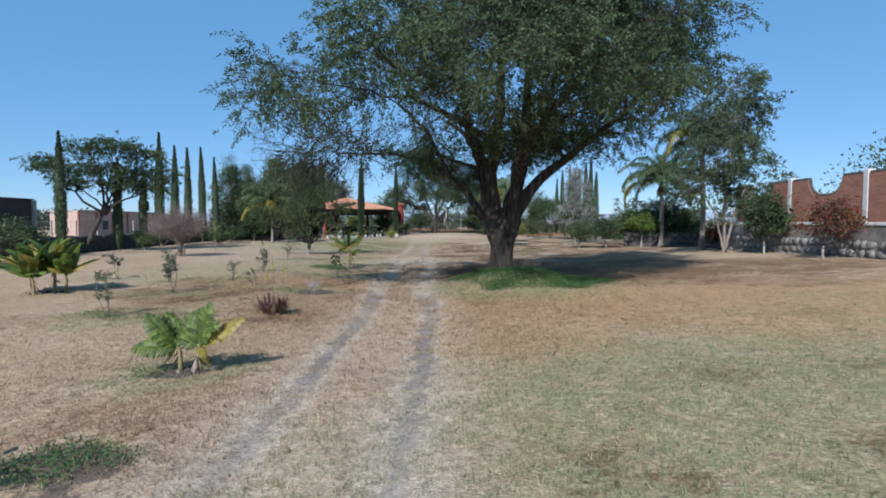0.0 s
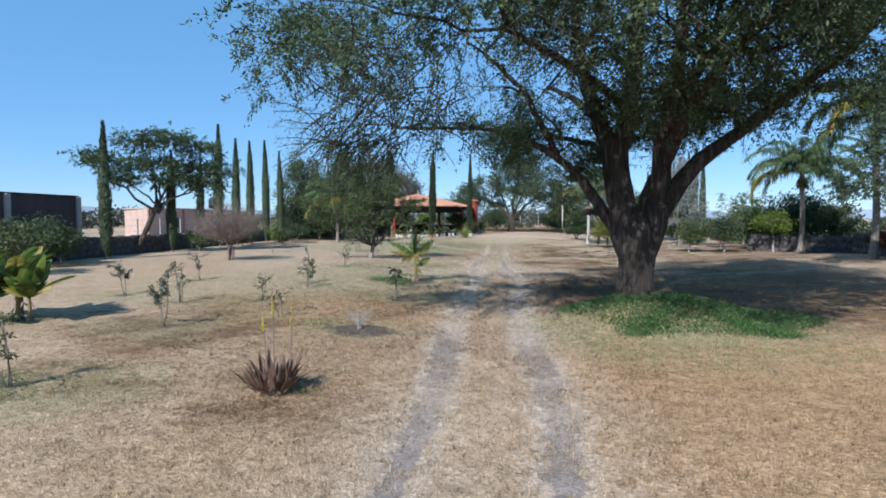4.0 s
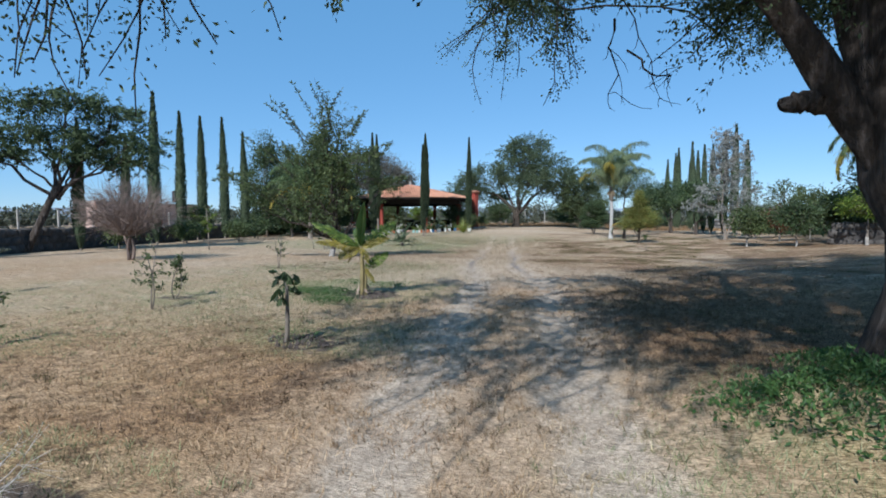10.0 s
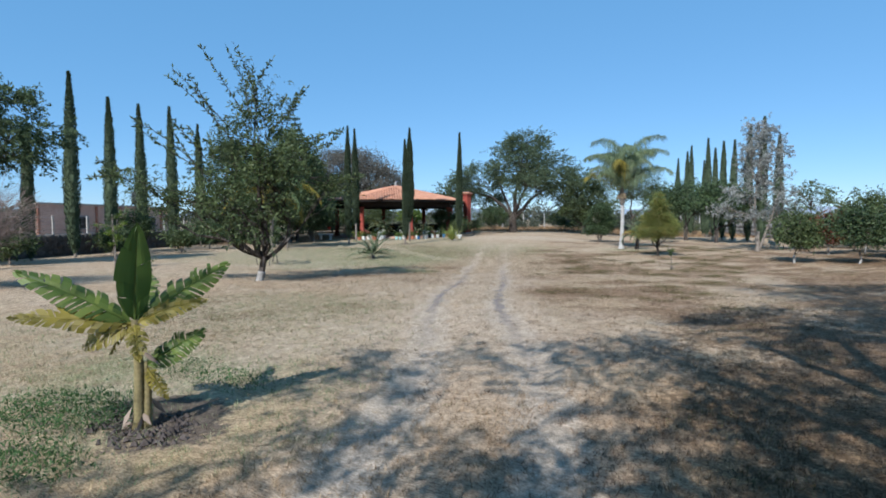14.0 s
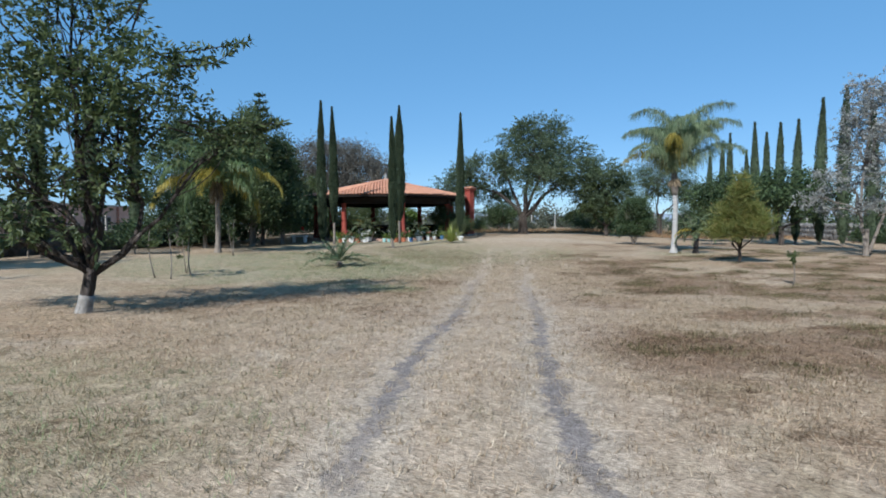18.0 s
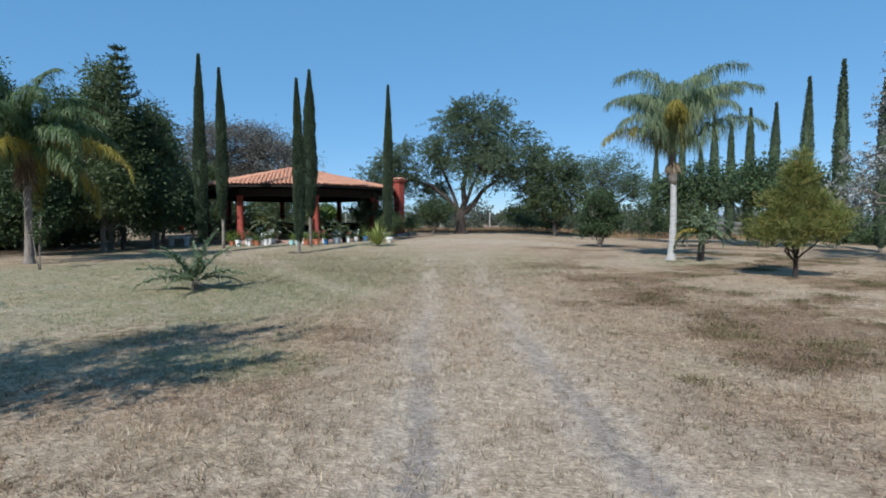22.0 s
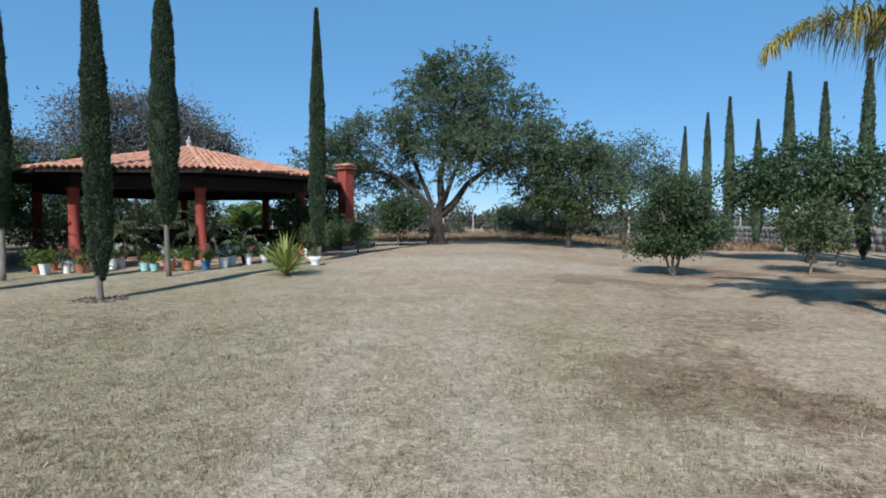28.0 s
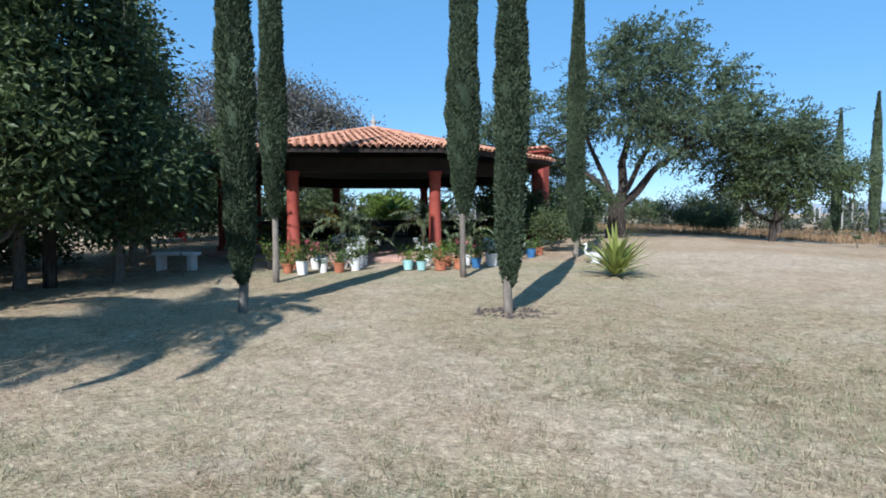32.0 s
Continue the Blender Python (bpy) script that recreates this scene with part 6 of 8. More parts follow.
SAPS = ((-11.4, 10.9, 1.2, L_GREY, 120), (-12.35, 14.2, 0.72, L_MID, 30), (-13.75, 17.55, 0.78, L_MID, 110), (-16.35, 22.7, 0.95, L_MID, 60), (-17.3, 16.4, 0.9, L_GREY, 70), (-9.7, 7.7, 0.95, L_MID, 60), (-16.1, 13.2, 1.0, L_GREY, 110),
        (-13.7, 13.0, 1.0, L_MID, 40), (-13.0, 16.6, 0.9, L_MID, 60), (-25.5, 27.9, 2.0, L_BRIGHT, 240), (-23.7, 33.5, 1.3, L_MID, 160), (-28.0, 39.0, 1.5, L_MID, 200), (-10.2, 12.6, 0.5, L_GREY, 30))
for k, (x, y, h, lm, n) in enumerate(SAPS):
    sapling(x, y, h, "thin young fruit sapling in a watered patch" if h < 1.25 else "young leafy sapling on the lawn", lm, int(n * 4.5), (0.045 + 0.02 * h, 0.026), 2 + k % 2, 0.009 + 0.005 * h, 0.10 + 0.06 * h, 80 + k)
pap = thing("papaya_sapling", on_ground(-9.5, 15.78), "small papaya sapling with a tuft of dark hanging leaves", "sapling")
g, c = Geo(), Geo()
tube(g, curve_pts((0, 0, -0.03), (0.01, 0, 0.66), (0.015, 0, 0), 7), np.linspace(0.028, 0.018, 7), 8)
for k in range(13):
    a, e = k * 2.4, np.array([0.10 * math.cos(k * 2.4), 0.10 * math.sin(k * 2.4), 0.66 + 0.13 * math.sin(k * 1.7) - 0.02])
    c = Geo()
    tube(c, curve_pts((0.01, 0, 0.62), e, (0, 0, 0.03), 4), 0.005, 4)
    n = 7
    leaves(c, np.tile(e, (n, 1)), np.stack([np.cos(a + np.linspace(-1.3, 1.3, n)), np.sin(a + np.linspace(-1.3, 1.3, n)), np.full(n, -1.5 if k % 3 else 0.2)], 1), 0.13 if k % 3 else 0.09, 0.05)
    part("leaf", c, L_DARK, pap)
part("stem", g, BARK_PALE, pap, smooth=True)
queen_palm(-21.7, 38.0, 0.1, "low feather-leaved palm rosette on the lawn", 90, 1.2, 13, (), BARK, 0.08, leaflets=64, shaft=0.12, rise=(72, 16), bend=(36, 66), feather=0.18, slim=0.036, hang=0.2)
rosette("flax", -24.2, 51.6, "spiky yellow-green flax plant by the pavilion", 70, 1.15, 0.08, L_FLAX, 91, (0.2, 1.0), (20, 84))
sapling(-8.4, 37.9, 1.0, "narrow young columnar shrub", L_MID, 220, (0.07, 0.035), 1, 0.02, 0.10, 92, low=0.05)

# pygmy date palm beside the queen palm
queen_palm(-10.95, 47.7, 0.75, "small date palm with stubby trunk and stiff fronds", 93, 1.05, 18, (12,), BARK, 0.10, leaflets=40, shaft=0.15)

# ---- pavilion ----
PX, PY, PHI, RC, RE = -32.98, 57.96, -89.3, 5.23, 6.55
PZ = float(gz(-31, 53)) + 0.02
EAVE, APEX = 3.06, 4.48
pav = thing("pavilion", pose(PX, PY, PZ), "open octagonal pavilion with red columns and clay-tiled roof", "pavilion")


def ring(r, k, z=0.0, ph=PHI):
    a = radians(ph + 45 * k)
    return np.array([r * math.cos(a), r * math.sin(a), z])


slab = Geo()
lathe(slab, [(0.01, 0.10), (5.9, 0.10), (5.95, 0.07), (5.95, -0.4)], 8)
part("floor", slab, FLOOR_TILE, pav, "reddish tiled floor", at=pose(0, 0, 0, 0, 0, PHI))
colm = Geo()
lathe(colm, [(0.24, 0.0), (0.24, 0.25), (0.185, 0.28), (0.17, 1.3), (0.165, 2.35), (0.2, 2.4), (0.2, 2.5)], 20)
colm = mesh_of("column", colm, RED_PAINT, True)
beamw = np.linalg.norm(ring(RC, 0) - ring(RC, 1))
bmesh_beam = mesh_of("ring_beam", bevel_box((beamw + 0.1, 0.24, 0.42), 0.02), BEAM)
rafter = Geo()
tube(rafter, [(0, 0, 0), (1, 0, 0)], 0.055, 8)
rafter = mesh_of("rafter", rafter, BEAM, True)
for k in range(8):
    c = ring(RC, k)
    part("column", colm, None, pav, "red-painted round column", at=pose(c[0], c[1], 0.0))
    m = (ring(RC, k) + ring(RC, k + 1)) / 2
    part("ring_beam", bmesh_beam, None, pav, "dark timber beam", at=pose(m[0], m[1], 2.68, 0, 0, PHI + 45 * k + 112.5))
    e, a = ring(RE, k, EAVE - 0.12), np.array([0, 0, APEX - 0.12])
    d = Vector(a - e)
    part("rafter", rafter, None, pav, at=Matrix.Translation(e) @ d.to_track_quat("X", "Z").to_matrix().to_4x4() @ Matrix.Diagonal((d.length, 1, 1, 1)))
deck = Geo()
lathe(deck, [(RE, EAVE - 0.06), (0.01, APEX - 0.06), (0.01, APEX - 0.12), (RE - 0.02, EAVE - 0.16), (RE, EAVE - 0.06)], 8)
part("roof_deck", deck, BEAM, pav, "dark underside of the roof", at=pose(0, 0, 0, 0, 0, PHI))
fin = Geo()
lathe(fin, [(0.001, 0.42), (0.03, 0.40), (0.05, 0.34), (0.03, 0.28), (0.11, 0.2), (0.12, 0.12), (0.06, 0.05), (0.14, 0.0), (0.16, -0.1)], 14)
part("finial", fin, CONCRETE, pav, "pale pottery finial", True, at=pose(0, 0, APEX + 0.05))


def tile_geo(L=0.44, r=0.10, r2=0.075):
    """A half-barrel tile along +x (down the slope), open below."""
    g = Geo()
    th = np.linspace(0, np.pi, 7)
    v = []
    for x_, rr in ((0, r2), (L, r)):
        for k in (1.0, 0.84):
            v += [(x_, rr * k * math.cos(t), rr * k * math.sin(t) * 0.9) for t in th]
    f = []
    for j in range(6):
        f += [(j, j + 14, j + 15), (j, j + 15, j + 1), (j + 7, j + 8, j + 22), (j + 7, j + 22, j + 21), (j + 14, j + 21, j + 22), (j + 14, j + 22, j + 15)]
    return g.add(np.array(v), np.array(f))


tile_mesh = mesh_of("roof_tile", tile_geo(), TILE, True)
tv, tf = tile_geo().arrays()
rest = Geo()
rng = np.random.default_rng(5)
TILES = []
for k in range(8):
    e0, e1, ap = ring(RE, k, EAVE), ring(RE, k + 1, EAVE), np.array([0, 0, APEX])
    mid = (e0 + e1) / 2
    half = np.linalg.norm(e1 - e0) / 2
    down = mid - ap
    slope = np.linalg.norm(down)
    down /= slope
    side = (e1 - e0) / (2 * half)
    up = np.cross(down, side)
    up *= np.sign(up[2])
    R = Matrix((down, np.cross(up, down), up)).transposed().to_4x4()
    nrow = int(slope / 0.36)
    for r_ in range(nrow):
        s0 = slope - 0.40 - r_ * 0.36 + 0.06
        wid = half * (s0 + 0.2) / slope
        for q in np.arange(-wid + 0.06, wid - 0.05, 0.21):
            p = ap + down * s0 + side * (q + rng.normal() * 0.006) + up * (0.0 + rng.normal() * 0.006)
            TILES.append((k, r_, Matrix.Translation(p) @ R @ pose(0, 0, 0, rng.normal() * 1.5, 1.5, rng.normal() * 1.2)))
near_faces = [t for t in TILES if t[0] in (0, 1) and t[1] < 9][:300]
ids = {id(t) for t in near_faces}
for t in TILES:
    if id(t) in ids:
        part("roof_tile", tile_mesh, None, pav, at=t[2])
    else:
        M = np.array(t[2])
        rest.add(tv @ M[:3, :3].T + M[:3, 3], tf)
tagged(part("roof_tiles", rest, TILE, pav, "rows of red clay barrel tiles", True), kind="stuff")

# ---- outdoor oven with chimney ----
oven = thing("outdoor_oven", pose(-27.45, 60.9, float(gz(-26, 60)), 0, 0, -20), "red-painted brick oven block with tiled chimney beside the pavilion", "oven")
part("base", bevel_box((0.74, 0.72, 1.05), 0.03), RED_PAINT, oven, at=pose(0, 0, 0.6))
part("footing", bevel_box((0.8, 0.78, 0.14), 0.03), CONCRETE, oven, at=pose(0, 0, 0.05))
part("shelf", bevel_box((0.82, 0.8, 0.08), 0.02), RED_PAINT, oven, at=pose(0, 0, 1.16))
part("chimney", bevel_box((0.52, 0.5, 2.3), 0.03), RED_PAINT, oven, at=pose(0.1, 0.1, 2.3))
part("chimney_cap", bevel_box((0.7, 0.7, 0.08), 0.02), RED_PAINT, oven, at=pose(0.1, 0.1, 3.5))
for k in range(3):
    for sgn in (-1, 1):
        part("cap_tile", tile_mesh, None, oven, at=pose(-0.11 + 0.21 * k, 0.1, 3.68, 0, 12, 90 * sgn))

# ---- boundary on the cypress side ----
BD = np.array([-0.376, 0.927])
w0, w1 = np.array([-29.6, 18.5]), np.array([-42, 49.1])


def stone_row(p0, p1, h, thick, size, name, label, mat, limit=280, kind="structure", z0=0.0):
    """A dry wall: rows of uneven stones on a solid core."""
    d = np.array(p1, float) - np.array(p0, float)
    L = np.linalg.norm(d)
    d /= L
    ang = math.degrees(math.atan2(d[1], d[0]))
    zb = float(gz(*p0))
    w = thing(name, pose(p0[0], p0[1], zb + z0, 0, 0, ang), label, "wall", kind=kind)
    part("core", box(Geo(), (L / 2, 0, h / 2 - 0.2), (L, thick * 0.8, h + 0.3)), mat, w)
    kinds = []
    for k in range(5):
        v, f = bevel_box((size * 1.3, thick, size), size * 0.22, 1)
        v = v + rng.normal(size=v.shape) * size * 0.05
        kinds.append(mesh_of("stone", (v, f), mat, True))
    n = 0
    for r_ in range(int(h / size + 0.5)):
        x_ = rng.uniform(0, size)
        while x_ < L:
            s = rng.uniform(0.7, 1.25)
            if n < limit:
                part("stone", kinds[int(rng.integers(5))], None, w, at=pose(x_, rng.normal() * 0.02, (r_ + 0.5) * size, rng.normal() * 5, rng.normal() * 6, rng.normal() * 4) @ Matrix.Diagonal((s, 1, rng.uniform(0.9, 1.1), 1)))
            n += 1
            x_ += size * 1.36 * s
    return w


stone_row(w0, w1, 1.0, 0.4, 0.34, "wall_west", "low dark fieldstone boundary wall behind cypresses", STONE_DARK, 290)

shed = thing("brick_shed", pose(-30.2, 19.9, 0, 0, 0, 0), "brick outbuilding darkened for shade, with pale concrete posts", "building")
shed_dir = math.degrees(math.atan2(-BD[1], -BD[0]))
sm = pose(0, 0, 0, 0, 0, shed_dir)
part("wall", box(Geo(), (4.0, -2.0, 1.5), (8.0, 4.0, 3.0)), SHADED_BRICK, shed, at=sm)
part("roof", box(Geo(), (4.0, -2.0, 3.03), (8.1, 4.1, 0.06)), BEAM, shed, at=sm)
for x_ in (0.0, 3.9, 7.9):
    part("post", bevel_box((0.22, 0.22, 3.0), 0.02), CONCRETE, shed, at=sm @ pose(x_, 0.02, 1.5))

house = thing("pink_house", pose(-52.0, 38.5, 0, 0, 0, math.degrees(math.atan2(BD[1], BD[0]))), "low pink brick house with flat roof beyond the wall", "house")
def slanted(z0, z1, out):
    """A prism whose end walls run askew to the front."""
    q = [(-out, -out), (18 + out, -out), (23 + out, 6 + out), (5 - out, 6 + out)]
    v = [(x_, y_, z_) for z_ in (z0, z1) for x_, y_ in q]
    return Geo().add(v, [(0, 2, 1), (0, 3, 2), (4, 5, 6), (4, 6, 7)] + [t for k in range(4) for t in ((k, (k + 1) % 4, 4 + (k + 1) % 4), (k, 4 + (k + 1) % 4, 4 + k))])


part("wall", slanted(0, 2.9, 0.0), PINK_WALL, house)
part("roof", slanted(2.9, 3.04, 0.12), CONCRETE, house)
for x_ in np.arange(0, 18.1, 3.0):
    part("pilaster", bevel_box((0.22, 0.14, 2.9), 0.02), BRICK, house, at=pose(x_, -0.04, 1.45))
for x_ in (4.5, 13.5):
    wf = part("window", bevel_box((1.2, 0.1, 1.1), 0.02), METAL, house, at=pose(x_, -0.03, 1.5))
    part("pane", box(Geo(), (0, -0.055, 0), (1.0, 0.02, 0.9)), BLACK, wf)
tank = Geo()
lathe(tank, [(0.01, 1.35), (0.2, 1.33), (0.22, 1.25), (0.5, 1.12), (0.56, 0.95), (0.55, 0.5), (0.57, 0.45), (0.56, 0.0), (0.01, 0.0)], 18)
tk = part("water_tank", tank, BLACK, None, smooth=True, at=pose(-53.2, 47.2, 3.05))
tagged(tk, "black plastic water tank on the pink house roof", "water tank")

# ---- brick wall with scalloped top on the other side ----
BR = np.array([0.32, -0.947])
bw0 = np.array([3.0, 35.3])
ang = math.degrees(math.atan2(BR[1], BR[0]))
bwall = thing("wall_east", pose(bw0[0], bw0[1], 0.75, 0, 0, ang), "red brick boundary wall with scalloped top and white posts on stone footing", "wall", kind="structure")
part("footing", box(Geo(), (20, 0, 0.1), (32, 0.5, 1.6)), STONE, bwall)
SPAN = 4.2


def scallop_panel():
    xs_ = np.concatenate([[0], SPAN / 2 + 0.951 * np.sin(np.linspace(-np.pi / 2, np.pi / 2, 27)), [SPAN]])
    top = np.full(29, 2.75)
    m = np.abs(xs_ - SPAN / 2) < 0.95
    top[m] = 2.75 - np.maximum(0, 1 - np.abs((xs_[m] - SPAN / 2) / 0.95) ** 2.6) ** 0.5 * 0.68
    g = Geo()
    v = np.array([(x_, y_, z_) for x_, t_ in zip(xs_, top) for y_ in (-0.09, 0.09) for z_ in (1.0, t_)])
    f = []
    for k in range(28):
        a, b = 4 * k, 4 * k + 4
        f += [(a, b, b + 1), (a, b + 1, a + 1), (a + 2, b + 3, b + 2), (a + 2, a + 3, b + 3), (a + 1, b + 1, b + 3), (a + 1, b + 3, a + 3)]
    return g.add(v, np.array(f)), np.stack([xs_, 0 * xs_, top + 0.03], 1)


pg, coping = scallop_panel()
pm = mesh_of("panel", pg, BRICK)
cg = Geo()
tube(cg, coping, 0.07, 6)
cm = mesh_of("coping", cg, STONE_DARK)
wp = mesh_of("post", bevel_box((0.24, 0.26, 1.95), 0.02), WHITE)
wb = mesh_of("white_band", bevel_box((SPAN, 0.24, 0.12), 0.02), WHITE)
for k in range(1, 8):
    part("panel", pm, None, bwall, at=pose(0.9 + SPAN * k, 0, 0))
    part("coping", cm, None, bwall, at=pose(0.9 + SPAN * k, 0, 0))
    part("post", wp, None, bwall, "white painted post", at=pose(0.9 + SPAN * k, 0.02, 1.93))
    part("white_band", wb, None, bwall, at=pose(0.9 + SPAN * (k + 0.5), 0.02, 1.03))

# added dark stone row that stands in for deep shade behind the palms
stone_row((-0.8, 41.6), (3.7, 38.5), 1.05, 0.4, 0.34, "wall_north", "low dark stone wall standing in for shade behind the orchard palms", STONE_DARK, 90)
stone_row((3.7, 38.5), (4.55, 31.3), 1.05, 0.4, 0.34, "wall_north_east", "low dark fieldstone boundary wall beside the airy tree", STONE_DARK, 120)
stone_row(bw0 + BR * 4.4 - np.array([0.95, 0.32]) * 0.22, bw0 + BR * 34, 0.82, 0.34, 0.30, "stone_footing", "rough pinkish-grey fieldstone footing under the brick wall", STONE, 280, z0=-0.1)

# ---- far distance ----
def wood_belt(name, pts, h, label, leaf_mat, n, depth=6.0, leaf=0.5, seed=200, dense=1.0):
    """A belt of far bushes and low trees: uneven masses of leaves along a line."""
    global rng
    rng = np.random.default_rng(seed)
    g = Geo()
    pts = np.array(pts, float)
    s = rng.uniform(0, len(pts) - 1, n)
    for k in range(n):
        x, y = (np.interp(s[k], np.arange(len(pts)), pts[:, j]) + rng.normal() * depth * 0.5 for j in (0, 1))
        hh = h * rng.uniform(0.35, 1.15) * (0.65 + 0.5 * abs(noise.noise((x * 0.03, y * 0.03, seed))))
        r = hh * rng.uniform(0.45, 0.9)
        m = int(170 * (0.4 + hh / h) * dense)
        d = sphere_dirs(m)
        d[:, 2] = np.abs(d[:, 2])
        p = np.array([x, y, float(gz(x, y)) + hh * 0.12]) + d * np.array([r, r, hh * 0.85]) * rng.uniform(0.55, 1.0, (m, 1))
        leaves(g, p, d + rng.normal(size=(m, 3)) * 0.7, leaf * rng.uniform(0.5, 1.2, m), leaf * 0.5)
    ob = part(name, g, leaf_mat)
    return tagged(ob, label, "woodland", kind="stuff")


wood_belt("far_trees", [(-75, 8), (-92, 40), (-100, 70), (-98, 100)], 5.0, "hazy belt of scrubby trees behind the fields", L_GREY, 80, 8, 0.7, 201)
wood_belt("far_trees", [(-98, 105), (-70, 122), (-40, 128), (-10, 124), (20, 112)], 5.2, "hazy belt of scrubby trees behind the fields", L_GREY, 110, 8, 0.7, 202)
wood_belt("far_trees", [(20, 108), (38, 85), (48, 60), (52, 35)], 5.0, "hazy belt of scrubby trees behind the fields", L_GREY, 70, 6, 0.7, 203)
wood_belt("scrub", [(-52, 76), (-40, 84), (-28, 90), (-14, 92), (-4, 88)], 1.7, "low grey-green scrub behind the lawn", L_GREY, 80, 6, 0.3, 204)
wood_belt("scrub", [(1, 66), (-2, 74), (-5, 82), (-7, 90)], 2.6, "dark scrub behind the cypress row", L_MID, 46, 2.0, 0.15, 205, 2.2)
wood_belt("hedge", [(1.5, 52), (0.0, 56), (-1.5, 60), (-2.5, 64)], 2.2, "dense dark hedge along the boundary", L_DARK, 40, 1.2, 0.15, 206, 2.2)
wood_belt("scrub", [(11.5, 30), (13, 25), (14.5, 19)], 7.4, "green scrub rising behind the brick wall", L_MID, 34, 1.5, 0.17, 207, 4.0)
wood_belt("hedge", [(-38.5, 40.5), (-40, 44), (-41.5, 49)], 2.6, "dark shrubs behind the cypress row", L_DARK, 30, 1.2, 0.15, 208, 2.2)

wood_belt("hedge", [(-2.2, 53), (1.5, 50), (4.6, 45), (6.0, 39)], 2.5, "dense dark hedge along the boundary", L_DARK, 46, 1.4, 0.15, 209, 2.2)
wood_belt("hedge", [(-39.4, 46.5), (-39.8, 48.5), (-40.5, 51), (-41.5, 57), (-43, 62)], 3.2, "dark shrubs under the evergreen trees", L_DARK, 60, 1.6, 0.15, 210, 2.2)

hp = []
N = 240
for k in range(N):
    a = 2 * math.pi * k / N
    hgt = 16 + 34 * abs(noise.noise((math.cos(a) * 3.1, math.sin(a) * 3.1, 2.0))) + 10 * abs(noise.noise((math.cos(a) * 11, math.sin(a) * 11, 5.0)))
    hp += [(1400 * math.cos(a), 1400 * math.sin(a), -20), (1400 * math.cos(a), 1400 * math.sin(a), hgt), (1650 * math.cos(a), 1650 * math.sin(a), -20)]
hf = []
for k in range(N):
    a, b = 3 * k, 3 * ((k + 1) % N)
    hf += [(a, b, b + 1), (a, b + 1, a + 1), (a + 1, b + 1, b + 2), (a + 1, b + 2, a + 2)]
# distance haze is painted into the hills' blue-grey
HILL = surface("haze_tinted_hills", (0.20, 0.26, 0.34), (0.27, 0.33, 0.41), 0.004, 0.03, 1.0, 0)
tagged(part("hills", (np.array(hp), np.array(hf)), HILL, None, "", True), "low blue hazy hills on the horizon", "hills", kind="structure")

# ---- grass ----
def lawn_blade():
    """Dry blades: straw, brown, golden or green by the part of the lawn; each blade has its own tint."""
    m = bpy.data.materials.new("lawn_blade")
    m.use_nodes = True
    nt = m.node_tree
    p = nt.nodes["Principled BSDF"]
    g = nt.nodes.new("ShaderNodeNewGeometry")

    def ramp(*cols):
        r = nt.nodes.new("ShaderNodeValToRGB")
        r.color_ramp.elements[0].color, r.color_ramp.elements[1].color = (*cols[0], 1), (*cols[2], 1)
        r.color_ramp.elements.new(0.55).color = (*cols[1], 1)
        nt.links.new(g.outputs["Random Per Island"], r.inputs[0])
        return r.outputs[0]

    def attr(n):
        a = nt.nodes.new("ShaderNodeAttribute")
        a.attribute_name = n
        return a.outputs["Fac"]

    c = ramp((0.22, 0.15, 0.09), (0.40, 0.31, 0.21), (0.62, 0.52, 0.39))
    c = mixed(nt, c, ramp((0.15, 0.085, 0.038), (0.36, 0.225, 0.11), (0.62, 0.43, 0.245)), attr("gold"))
    c = mixed(nt, c, ramp((0.085, 0.052, 0.033), (0.225, 0.146, 0.094), (0.46, 0.335, 0.23)), attr("brown"))
    c = mixed(nt, c, ramp((0.15, 0.175, 0.08), (0.24, 0.265, 0.14), (0.42, 0.42, 0.26)), attr("green"))
    # darker blades in withered thatch and in the painted tree shade
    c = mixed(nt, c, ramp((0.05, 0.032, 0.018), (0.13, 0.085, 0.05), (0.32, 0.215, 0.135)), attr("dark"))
    hs = nt.nodes.new("ShaderNodeHueSaturation")
    nt.links.new(mathn(nt, "MULTIPLY_ADD", attr("tone"), 0.75, 0.55), hs.inputs["Value"])
    nt.links.new(c, hs.inputs["Color"])
    c = hs.outputs[0]
    nt.links.new(c, p.inputs["Base Color"])
    p.inputs["Roughness"].default_value = 0.8
    p.inputs["Specular IOR Level"].default_value = 0.1
    tr = nt.nodes.new("ShaderNodeBsdfTranslucent")
    nt.links.new(c, tr.inputs[0])
    mx = nt.nodes.new("ShaderNodeMixShader")
    mx.inputs[0].default_value = 0.2
    nt.links.new(p.outputs[0], mx.inputs[1])
    nt.links.new(tr.outputs[0], mx.inputs[2])
    nt.links.new(mx.outputs[0], nt.nodes["Material Output"].inputs[0])
    return m


def blades(geo, x, y, z, length, width, lift):
    n = len(x)
    a = rng.uniform(0, 2 * np.pi, n)
    d = np.stack([np.cos(a) * np.cos(lift), np.sin(a) * np.cos(lift), np.sin(lift)], 1)
    s = np.stack([-np.sin(a), np.cos(a), np.zeros(n)], 1) + rng.normal(size=(n, 3)) * 0.2
    p = np.stack([x, y, z], 1)
    v = np.stack([p - s * width[:, None] / 2, p + s * width[:, None] / 2, p + d * length[:, None]], 1).reshape(-1, 3)
    k = np.arange(n) * 3
    geo.add(v, np.stack([k, k + 1, k + 2], 1))


rng = np.random.default_rng(300)


